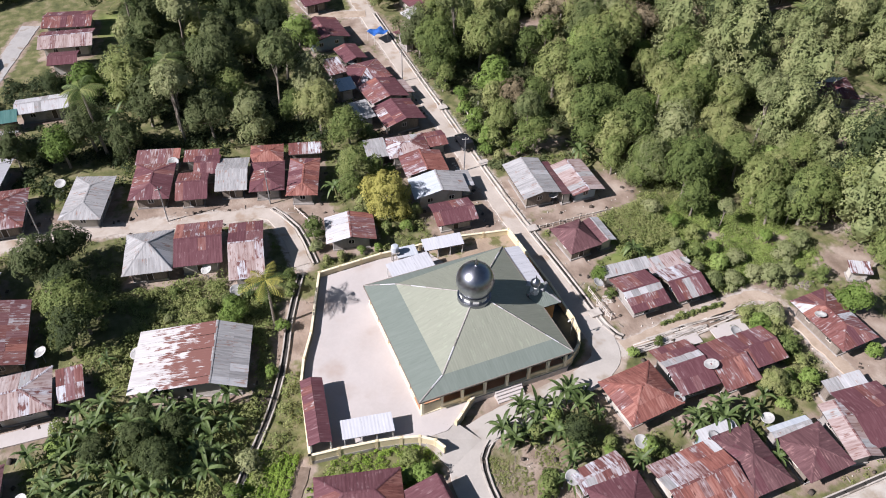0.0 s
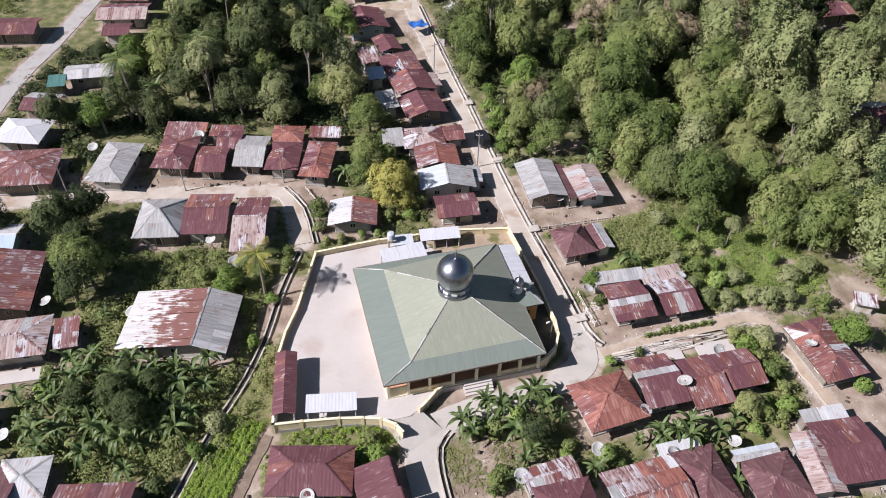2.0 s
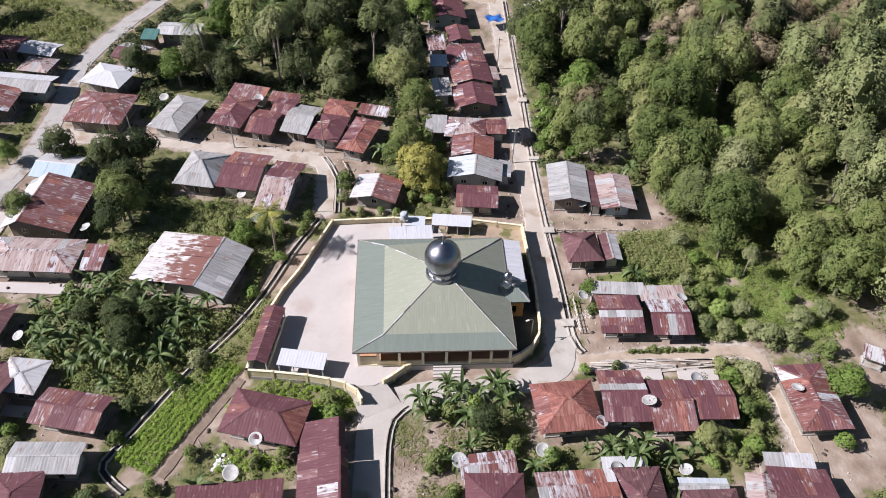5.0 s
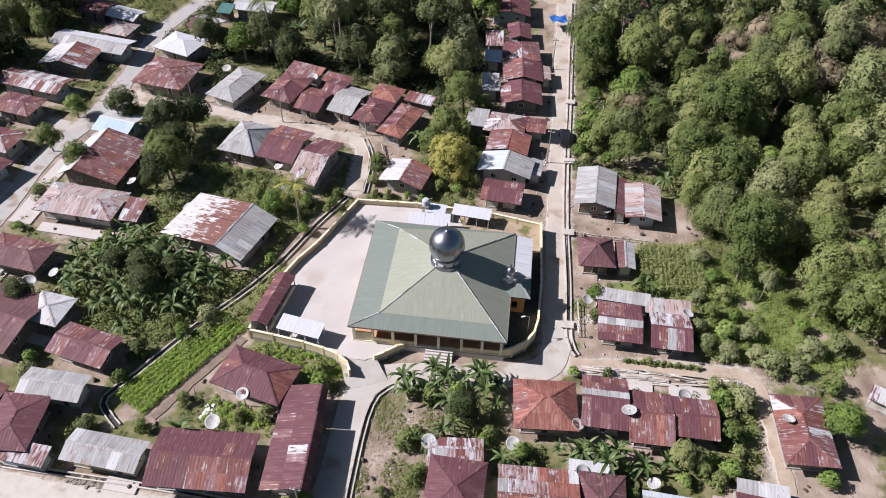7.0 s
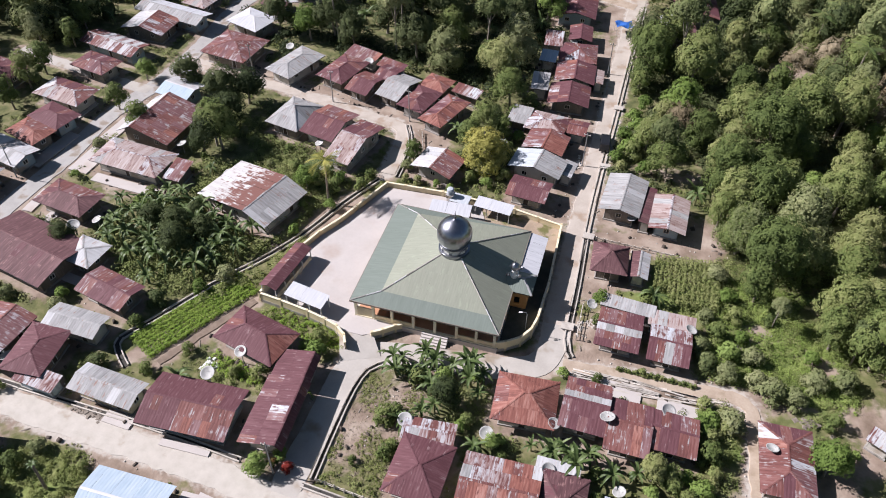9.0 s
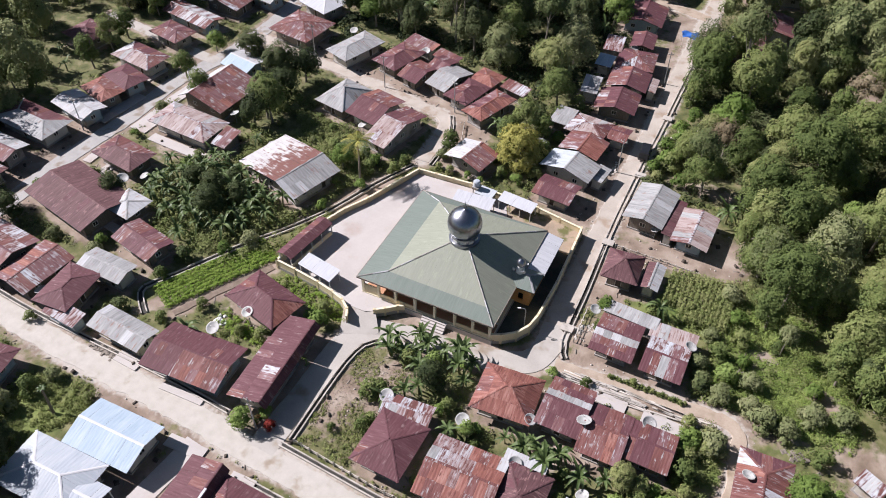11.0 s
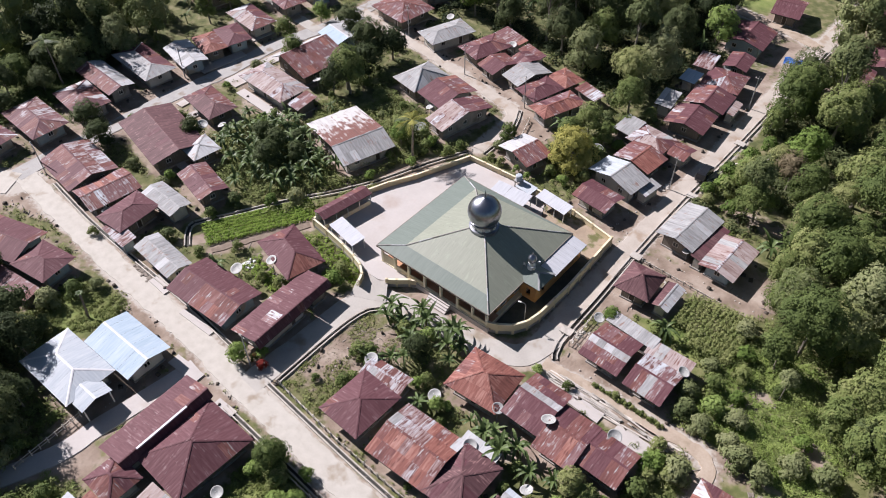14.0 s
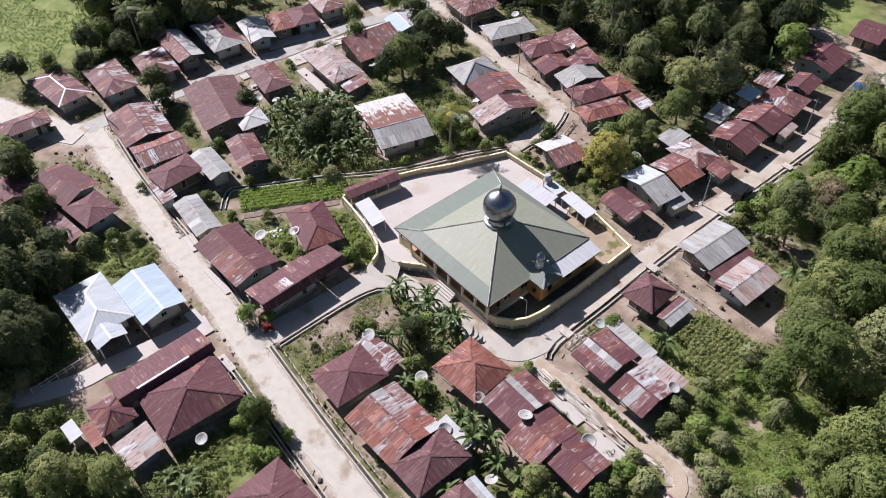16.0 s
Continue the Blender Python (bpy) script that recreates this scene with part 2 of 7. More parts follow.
LEAF_RED = surface("red flowering foliage", [(0.168, 0.024, 0.016), (0.252, 0.040, 0.032), (0.060, 0.096, 0.024)], **leaf_look)
BANANA = surface("banana leaf", [(0.055, 0.087, 0.025), (0.091, 0.131, 0.042), (0.138, 0.187, 0.068)], **dict(leaf_look, rough=0.5, shine=0.3))
STEM = surface("banana stem", [(0.12, 0.13, 0.05), (0.2, 0.19, 0.09)], scale=2.0)
GRASS = surface("sunlit pasture grass", [(0.15, 0.215, 0.05), (0.225, 0.30, 0.078), (0.32, 0.375, 0.12)], **dict(leaf_look, by_object=0, scale=0.25))
WEED = surface("weeds", [(0.093, 0.121, 0.032), (0.158, 0.192, 0.055), (0.241, 0.264, 0.096)], **leaf_look)
CROP = surface("leafy crop", [(0.114, 0.181, 0.027), (0.182, 0.276, 0.043), (0.261, 0.351, 0.069)], **leaf_look)
DRYGRASS = surface("dry grass", [(0.22, 0.19, 0.12), (0.32, 0.28, 0.19), (0.42, 0.37, 0.27)], **leaf_look)


def ground_material():
    m = bpy.data.materials.new("earth and growth")
    m.use_nodes = True
    n, ln = m.node_tree.nodes, m.node_tree.links
    b = n["Principled BSDF"]
    b.inputs["Roughness"].default_value = 0.95
    tc = n.new("ShaderNodeTexCoord")

    def noise_tex(scale, detail=6):
        k = n.new("ShaderNodeTexNoise")
        k.inputs["Scale"].default_value, k.inputs["Detail"].default_value = scale, detail
        ln.new(tc.outputs["Object"], k.inputs["Vector"])
        return k.outputs[0]

    earth = ramp(n, [(0.3, (0.165, 0.122, 0.09)), (0.5, (0.27, 0.21, 0.165)), (0.7, (0.37, 0.31, 0.255))])
    ln.new(noise_tex(0.35, 9), earth.inputs[0])
    green = ramp(n, [(0.3, (0.055, 0.068, 0.02)), (0.5, (0.12, 0.125, 0.045)), (0.68, (0.21, 0.185, 0.10))])
    ln.new(noise_tex(0.6, 9), green.inputs[0])
    lush = ramp(n, [(0.3, (0.10, 0.145, 0.032)), (0.5, (0.165, 0.205, 0.055)), (0.7, (0.24, 0.26, 0.09))])
    ln.new(noise_tex(0.4, 9), lush.inputs[0])
    grassy = n.new("ShaderNodeAttribute")
    grassy.attribute_name = "lush"
    sward = n.new("ShaderNodeMix")
    sward.data_type = "RGBA"
    ln.new(grassy.outputs["Fac"], sward.inputs[0])
    ln.new(green.outputs[0], sward.inputs[6])
    ln.new(lush.outputs[0], sward.inputs[7])
    at = n.new("ShaderNodeAttribute")
    at.attribute_name = "bare"
    mixed = n.new("ShaderNodeMath")
    mixed.operation = "MULTIPLY_ADD"
    ln.new(noise_tex(0.9, 8), mixed.inputs[0])
    mixed.inputs[1].default_value = 1.1
    ln.new(at.outputs["Fac"], mixed.inputs[2])
    edge = n.new("ShaderNodeMapRange")
    edge.interpolation_type = "SMOOTHSTEP"
    ln.new(mixed.outputs[0], edge.inputs[0])
    edge.inputs[1].default_value, edge.inputs[2].default_value = 0.82, 1.22
    mix = n.new("ShaderNodeMix")
    mix.data_type = "RGBA"
    ln.new(edge.outputs[0], mix.inputs[0])
    ln.new(sward.outputs[2], mix.inputs[6])
    ln.new(earth.outputs[0], mix.inputs[7])
    blown = n.new("ShaderNodeAttribute")
    blown.attribute_name = "dust"
    frayed = n.new("ShaderNodeMath")
    frayed.operation = "MULTIPLY_ADD"
    ln.new(noise_tex(1.6, 8), frayed.inputs[0])
    frayed.inputs[1].default_value = 1.2
    ln.new(blown.outputs["Fac"], frayed.inputs[2])
    soft = n.new("ShaderNodeMapRange")
    soft.interpolation_type = "SMOOTHSTEP"
    ln.new(frayed.outputs[0], soft.inputs[0])
    soft.inputs[1].default_value, soft.inputs[2].default_value = 0.85, 1.45
    dusty = n.new("ShaderNodeMix")
    dusty.data_type = "RGBA"
    ln.new(soft.outputs[0], dusty.inputs[0])
    ln.new(mix.outputs[2], dusty.inputs[6])
    dusty.inputs[7].default_value = (0.43, 0.395, 0.35, 1)
    ln.new(dusty.outputs[2], b.inputs["Base Color"])
    k = n.new("ShaderNodeBump")
    k.inputs["Strength"].default_value, k.inputs["Distance"].default_value = 0.6, 0.12
    ln.new(noise_tex(2.5, 6), k.inputs["Height"])
    ln.new(k.outputs[0], b.inputs["Normal"])
    return m


EARTH = ground_material()
EARTHBED = surface("dry earth", [(0.22, 0.16, 0.11), (0.33, 0.26, 0.19), (0.42, 0.34, 0.25)], scale=0.5, stain=(0.12, 0.12, 0.04), stain_amount=0.5, stain_scale=0.5)


# ---- mesh helpers ----
def mesh_of(name, verts, faces, material, smooth=False):
    me = bpy.data.meshes.new(name)
    me.from_pydata([tuple(v) for v in verts], [], [tuple(f) for f in faces])
    me.materials.append(material)
    if smooth:
        me.polygons.foreach_set("use_smooth", [True] * len(me.polygons))
    me.update()
    return me


def quads_mesh(name, verts, quads, material):
    """A mesh of alike faces, three- or four-sided, from arrays."""
    verts, quads = np.asarray(verts, np.float32), np.asarray(quads, np.int32)
    me = bpy.data.meshes.new(name)
    me.vertices.add(len(verts))
    me.vertices.foreach_set("co", verts.ravel())
    me.loops.add(quads.size)
    me.loops.foreach_set("vertex_index", quads.ravel())
    me.polygons.add(len(quads))
    me.polygons.foreach_set("loop_start", np.arange(0, quads.size, quads.shape[1], dtype=np.int32))
    me.materials.append(material)
    me.update(calc_edges=True)
    return me


def attach(name, me, parent, m=None, label=""):
    ob = new(name, me)
    ob.parent = parent
    if m is not None:
        ob.matrix_basis = m
    return tagged(ob, label)


def thing(name, x, y, z=0.0, yaw=0.0, label="", category="", group="", kind=""):
    ob = new(name)
    ob.empty_display_size = 0.3
    ob.matrix_basis = pose(x, y, z, 0, 0, yaw)
    return tagged(ob, label, category, group, kind)


class Shape:
    """Gathers boxes, tubes and prisms into one mesh."""

    def __init__(self):
        self.v, self.f = [], []

    def add(self, verts, faces):
        o = len(self.v)
        self.v += [tuple(p) for p in verts]
        self.f += [tuple(i + o for i in q) for q in faces]
        return self

    def box(self, x0, x1, y0, y1, z0, z1):
        return self.add([(x0, y0, z0), (x1, y0, z0), (x1, y1, z0), (x0, y1, z0), (x0, y0, z1), (x1, y0, z1), (x1, y1, z1), (x0, y1, z1)],
                        [(0, 3, 2, 1), (4, 5, 6, 7), (0, 1, 5, 4), (1, 2, 6, 5), (2, 3, 7, 6), (3, 0, 4, 7)])

    def tube(self, pts, radii, sides=8, cap=True):
        pts = [Vector(p) for p in pts]
        rings = []
        for i, p in enumerate(pts):
            d = (pts[min(i + 1, len(pts) - 1)] - pts[max(i - 1, 0)]).normalized()
            a = d.orthogonal().normalized() if abs(d.z) < 0.99 else Vector((1, 0, 0))
            if i and abs(d.z) < 0.99:
                a = (prev - d * prev.dot(d)).normalized()
            prev = a
            c = d.cross(a)
            rings.append([p + (a * math.cos(2 * math.pi * k / sides) + c * math.sin(2 * math.pi * k / sides)) * radii[i] for k in range(sides)])
        faces = []
        for i in range(len(pts) - 1):
            for k in range(sides):
                j = (k + 1) % sides
                faces.append((i * sides + k, i * sides + j, (i + 1) * sides + j, (i + 1) * sides + k))
        if cap:
            faces += [tuple(range(sides))[::-1], tuple((len(pts) - 1) * sides + k for k in range(sides))]
        return self.add([p for r in rings for p in r], faces)

    def lathe(self, profile, sides=32):
        """profile: (radius, height) from the bottom up, about the z axis."""
        n = len(profile)
        verts = [(r * math.cos(2 * math.pi * k / sides), r * math.sin(2 * math.pi * k / sides), z) for r, z in profile for k in range(sides)]
        faces = [(i * sides + k, i * sides + (k + 1) % sides, (i + 1) * sides + (k + 1) % sides, (i + 1) * sides + k) for i in range(n - 1) for k in range(sides)]
        return self.add(verts, faces)

    def weld(self):
        """Joins the blocks at their common corners."""
        at, index = {}, []
        for p in self.v:
            index.append(at.setdefault(tuple(round(c, 3) for c in p), len(at)))
        self.v, self.f = list(at), [tuple(index[i] for i in f) for f in self.f]
        return self

    def put(self, name, material, parent=None, m=None, label="", smooth=False):
        return attach(name, mesh_of(name, self.v, self.f, material, smooth), parent, m, label)


# ---- ways and ground ----
def smooth_line(points, step=1.0):
    """Points along a soft curve through the given ones."""
    p = [Vector((x, y, 0)) for x, y in points]
    out = []
    for i in range(len(p) - 1):
        a, b, c, d = p[max(i - 1, 0)], p[i], p[i + 1], p[min(i + 2, len(p) - 1)]
        n = max(2, int((c - b).length / step))
        for k in range(n):
            t = k / n
            out.append(0.5 * ((2 * b) + (c - a) * t + (2 * a - 5 * b + 4 * c - d) * t * t + (3 * b - a - 3 * c + d) * t ** 3))
    return out + [p[-1]]


WAYS, DUSTY, DRAINS = [], [], []


def way(name, points, width, z, material, label, ragged=0.18, category="road"):
    line = smooth_line(points, 0.6)
    WAYS.append((np.array([(q.x, q.y) for q in line]), width / 2))
    if material in (ROADTOP, NORTHROAD, DIRTPATH):
        DUSTY.append(WAYS[-1])
    verts, faces = [], []
    for i, q in enumerate(line):
        d = (line[min(i + 1, len(line) - 1)] - line[max(i - 1, 0)]).normalized()
        s = Vector((-d.y, d.x, 0))
        for side in (1, -1):
            w = width / 2 + ragged * (noise.noise(q * 0.7 + Vector((side * 9, z * 99, 0))) + 0.6 * noise.noise(q * 2.6 + Vector((side * 5, z * 77, 0))))
            verts += [q + s * side * w + Vector((0, 0, z)), q + s * side * (w + 0.12) + Vector((0, 0, -0.12))]
    for i in range(len(line) - 1):
        a, b = 4 * i, 4 * i + 4
        faces += [(a, a + 2, b + 2, b), (a + 1, a, b, b + 1), (a + 2, a + 3, b + 3, b + 2)]
    return tagged(new(name, mesh_of(name, verts, [f[::-1] for f in faces], material)), label, category, kind="structure")


way("road", [(15.6, -6), (15.3, 4), (15.5, 16), (15.5, 29), (15.8, 44), (15.8, 63), (16.2, 90), (18, 130), (24, 190)], 3.0, 0.030, NORTHROAD, "pale dusty concrete village road beside the mosque wall")
way("road", [(-66, -30.8), (-60, -31.4), (-37, -33.0), (-19, -33.7), (-8, -34.6), (6, -35.5), (14, -35.9), (40, -36.4), (90, -37)], 3.1, 0.036, ROADTOP, "bright dusty main street of pale coral gravel", 0.3)
way("road", [(15.8, -2.5), (15.9, -6.0), (14.6, -9.4), (11.0, -11.0), (5, -11.9), (-1.5, -12.7), (-5.4, -13.8), (-7.0, -16.2), (-7.4, -19), (-7.5, -25), (-8.0, -34)], 3.4, 0.042, LANETOP, "grey concrete lane curving round the mosque front", 0.12)
way("road", [(-66.4, -32), (-66.6, -26), (-65.9, -16), (-65.6, -3), (-64.4, 8), (-64.4, 20), (-61.6, 32), (-60.8, 45), (-61.4, 56), (-60.4, 64), (-56.4, 76), (-53, 83.5), (-46, 102)], 3.3, 0.048, GREYLANE, "grey concrete street between rows of houses", 0.15)
way("road", [(-61, 39.8), (-52, 37.9), (-37.5, 36.0), (-22.4, 33.0), (-16.9, 31.6), (-15.2, 27), (-14.9, 19.6)], 2.2, 0.054, NORTHROAD, "narrow pale concrete lane past the northern houses", 0.15)
way("road", [(17.6, -8.6), (24, -8.0), (32, -7.7), (39, -7.7), (40.2, -12), (40.8, -18), (41, -34)], 1.7, 0.060, DIRTPATH, "narrow dirt path along the eastern houses", 0.3)
way("road", [(-65, -33), (-72, -37), (-84, -42)], 5.0, 0.066, ROADTOP, "dusty turn of the main street", 0.3)
way("road", [(-62, 28.7), (-70, 29.8), (-92, 33.5)], 2.2, 0.072, LANETOP, "narrow concrete side lane", 0.15)
way("road", [(15.9, 84.6), (9, 86.4), (3, 87.4), (-8, 89.0)], 2.4, 0.084, DIRTPATH, "dusty earth lane branching off the village road", 0.3)
way("road", [(-29.6, -22.6), (-27.0, -17.6), (-22.8, -10.0)], 1.0, 0.066, FURROW, "dark earth furrow beside the vegetable rows", 0.2, "path")
way("pavement", [(-15.0, -36.4), (-15.9, -43.6), (-16.7, -49), (-17.2, -54), (-20.5, -62), (-26, -72)], 2.6, 0.078, PALE_CONCRETE, "pale concrete footpath beside the blue-roofed house", 0.05, "path")

BARE_SPOTS = []


def bare(x, y, rx, ry, yaw=0.0, power=1.0):
    BARE_SPOTS.append((x, y, rx, ry, radians(yaw), power))


for spot in ((22, -7.2, 6, 1.6), (27, -9.2, 9, 1.8), (24, 15.5, 9, 2.6), (31, 19, 5, 5), (19.5, 6, 3, 4), (-24, 34.5, 16, 3.4, -14), (-11, 28.5, 4, 4.5), (-9, 20.8, 6, 1.4),
             (-50, 8, 8, 6), (-32, -20.8, 6, 1.2, 60), (-26, -16, 6, 1.6, 62), (1, -20, 4, 8, 0, 0.72), (-3, -24, 3, 7, 0, 0.72), (3, -34, 20, 2.5, 0, 0.4), (-30, -32, 22, 2.3, 0, 0.4), (-25, -36.5, 6, 2),
             (-66, -8, 5, 30), (-60, 25, 8, 8), (38, -7, 10, 1.6), (42, -22, 4, 10), (10, 15, 4, 2.4), (13, 32, 2.5, 14), (12, 55, 3, 22), (-48, 41, 10, 2.5, -10), (40, 2, 8, 6, 20, 0.35), (28, 32, 12, 3, 0, 0.5),
             (12, 19, 4, 3), (-20, 8, 2.2, 6, -18), (-12, -38, 6, 2), (-14.5, -53, 3, 3), (12, -38.5, 5, 2), (-66, -37, 7, 5), (30, 10, 4, 3, 0, 0.6), (22, -20, 6, 2), (-60, -33, 8, 3), (46, -23, 5, 4), (26, -7.0, 10, 2.6), (20.5, -3, 2.5, 4), (49, -18, 3, 6), (33, 17.5, 3.5, 3.5), (14, 79, 6, 8), (20, 72, 4, 5), (5, 84, 5, 3), (-19, -47, 3, 8), (-12, 102, 5, 4, 0, 0.5), (46, 69, 6, 3.5, 0, 0.7), (74, 71, 9, 5, 0, 0.7), (92, 66, 6, 4, 0, 0.7), (79, 34, 6, 5, 0, 0.5), (86, 22, 8, 5, 0, 0.6), (55, -7, 6.5, 4, 0, 0.85), (48.2, 0.4, 3.2, 1.5, -30, 0.9), (40.4, 4.2, 2.6, 1.2, 15, 0.8), (59, 0.5, 5, 4.5, 0, 0.7), (52.5, -12.5, 4, 2, 0, 0.8)):
    bare(*spot)

HOUSES = []  # plan rectangles: x, y, yaw, half length, half width


def field_at(px, py):
    """How bare the earth is at the points: about 1 on trodden earth, below 0 in growth."""
    v = np.where((px > -80) & (px < 34) & (py > -62) & (py < 46), 0.12, -0.15)
    for x, y, rx, ry, a, p in BARE_SPOTS:
        c, s = math.cos(a), math.sin(a)
        dx, dy = (px - x) * c + (py - y) * s, -(px - x) * s + (py - y) * c
        v = np.maximum(v, p * (1.35 - np.sqrt((dx / rx) ** 2 + (dy / ry) ** 2)))
    for x, y, a, hl, hw in HOUSES:
        c, s = math.cos(a), math.sin(a)
        dx, dy = np.abs((px - x) * c + (py - y) * s) - hl, np.abs(-(px - x) * s + (py - y) * c) - hw
        v = np.maximum(v, 0.75 - 0.42 * np.hypot(np.maximum(dx, 0), np.maximum(dy, 0)))
    for line, half in WAYS:
        near = (np.abs(px - np.clip(px, line[:, 0].min(), line[:, 0].max())) < 6) & (np.abs(py - np.clip(py, line[:, 1].min(), line[:, 1].max())) < 6)
        if near.any():
            d = np.full(near.sum(), 1e9)
            for qx, qy in line:
                d = np.minimum(d, np.hypot(px[near] - qx, py[near] - qy))
            v[near] = np.maximum(v[near], 0.8 - 0.5 * np.maximum(d - half, 0))
    return v


def inside_house(x, y, margin=0.3):
    for hx, hy, a, hl, hw in HOUSES:
        c, s = math.cos(a), math.sin(a)
        if abs((x - hx) * c + (y - hy) * s) < hl + margin and abs(-(x - hx) * s + (y - hy) * c) < hw + margin:
            return True
    return False


def on_way(x, y, margin=0.4):
    return any(np.hypot(line[:, 0] - x, line[:, 1] - y).min() < half + margin for line, half in WAYS)


# ---- corrugated roofs ----
SHEETS = {}


def sheet_mesh(shape, material, rib=0.010):
    key = (shape, material.name)
    if key not in SHEETS:
        verts, faces = [], []
        for i, (u, lo, hi) in enumerate(shape):
            z = rib if i % 2 else 0.0
            verts += [(u, lo, z), (u, hi, z)]
            if i:
                faces.append((2 * i - 2, 2 * i, 2 * i + 1, 2 * i - 1))
        SHEETS[key] = mesh_of("sheet", verts, faces, material)
    return SHEETS[key]


def slope_sheets(parent, corners, choose, wide=1.08, row=2.7, ribs=6, lift=0.02, rib=0.010, uneven=0.7):
    """Covers a flat slope (eave corners first) with lapped sheets, each an object of its own. choose(u, v) gives its material."""
    p = [Vector(q) for q in corners]
    u = (p[1] - p[0]).normalized()
    nrm = u.cross(p[2] - p[0]).normalized()
    v = nrm.cross(u)
    flat = [((q - p[0]).dot(u), (q - p[0]).dot(v)) for q in p]

    def span(x):
        ys = []
        for (x0, y0), (x1, y1) in zip(flat, flat[1:] + flat[:1]):
            if abs(x1 - x0) > 1e-6 and min(x0, x1) - 1e-6 <= x <= max(x0, x1) + 1e-6:
                ys.append(y0 + (y1 - y0) * (x - x0) / (x1 - x0))
        return (min(ys), max(ys)) if ys else (0, 0)

    left, right, top = min(f[0] for f in flat), max(f[0] for f in flat), max(f[1] for f in flat)
    count = max(1, round((right - left) / wide))
    rows = max(1, round(top / row))
    w, h = (right - left) / count, top / rows
    for i in range(count):
        xs = [left + (i + k / ribs) * w for k in range(ribs + 1)]
        for j in range(rows):
            cols = []
            for x in xs:
                lo, hi = span(min(max(x, left + 1e-4), right - 1e-4))
                cols.append((x, max(lo, j * h - 0.06), min(hi, (j + 1) * h)))
            keep = [c for c in cols if c[2] - c[1] > 0.02]
            if len(keep) < 2:
                continue
            ux, vy = (i + 0.5) * w + left, j * h
            shape = tuple((round(c[0] - ux, 3), round(c[1] - vy, 3), round(max(c[2], c[1]) - vy, 3)) for c in keep)
            at = p[0] + u * ux + v * vy + nrm * (lift + uneven * (0.012 * ((i + j) % 2) + random.uniform(0, 0.012)))
            m = Matrix.Translation(at) @ Matrix((u, v, nrm)).transposed().to_4x4() @ pose(0, 0, 0, *(uneven * random.uniform(-0.35, 0.35) for _ in range(3)))
            attach("roof_sheet", sheet_mesh(shape, choose(ux / max(right, 0.01), (vy + h / 2) / top), rib), parent, m)


PALETTES = {
    "maroon": ((MAROON, 14), (RUST, 1)),
    "maroonpatch": ((MAROON, 10), (RUST, 3), (FADED, 2), (PATCHY, 1)), "orangepatch": ((ORANGE, 8), (RUST, 4), (PATCHY, 3), (WHITE, 1)),
    "red": ((MAROON, 6), (RUST, 5), (FADED, 2)),
    "rust": ((RUST, 6), (FADED, 4), (ORANGE, 1), (PATCHY, 1)),
    "orange": ((ORANGE, 9), (RUST, 2)),
    "patched": ((PATCHY, 8), (RUST, 2), (FADED, 2), (ZINC, 1)),
    "striped": ((STRIPED, 8), (PATCHY, 1), (ZINC, 2)), "rustup": ((RUSTUP, 1),),
    "streaked": ((PATCHY, 6), (WHITE, 3), (ZINC, 3)),
    "zinc": ((ZINC, 12), (WHITE, 1)), "palezinc": ((PALEZINC, 1),),
    "white": ((WHITE, 9), (ZINC, 2)),
    "blue": ((BLUE, 1),), "teal": ((TEAL, 1),), "paleblue": ((PALEBLUE, 1),), "brown": ((BROWN, 9), (MAROON, 1)), "whitered": ((WHITE, 3), (PATCHY, 5), (RUST, 2)),
}


def chooser(palette):
    """palette: one name, or bands along the eave (u) or up the slope (v): "v:red@0.5,white@1"."""
    if ":" not in palette:
        mats = [m for m, k in PALETTES[palette] for _ in range(k)]
        return lambda u, v: random.choice(mats)
    axis, bands = palette.split(":")
    bands = [(b.split("@")[0], float(b.split("@")[1])) for b in bands.split(",")]

    def choose(u, v):
        at = u if axis == "u" else v
        name = next((n for n, end in bands if at <= end), bands[-1][0])
        return random.choice([m for m, k in PALETTES[name] for _ in range(k)])

    return choose


def gable_slopes(L, W, e, rise, off=0.0):
    x, y, r = L / 2, W / 2, off * W / 2
    return [[(-x, -y, e), (x, -y, e), (x, r, e + rise), (-x, r, e + rise)], [(x, y, e), (-x, y, e), (-x, r, e + rise), (x, r, e + rise)]]


def hip_slopes(L, W, e, rise):
    x, y = L / 2, W / 2
    i = min(y, x * 0.96)
    a, b = (-x + i, 0, e + rise), (x - i, 0, e + rise)
    return [[(-x, -y, e), (x, -y, e), b, a], [(x, y, e), (-x, y, e), a, b], [(x, -y, e), (x, y, e), b], [(-x, y, e), (-x, -y, e), a]]


def shed_slopes(L, W, e, rise):
    x, y = L / 2, W / 2
    return [[(-x, -y, e), (x, -y, e), (x, y, e + rise), (-x, y, e + rise)]]


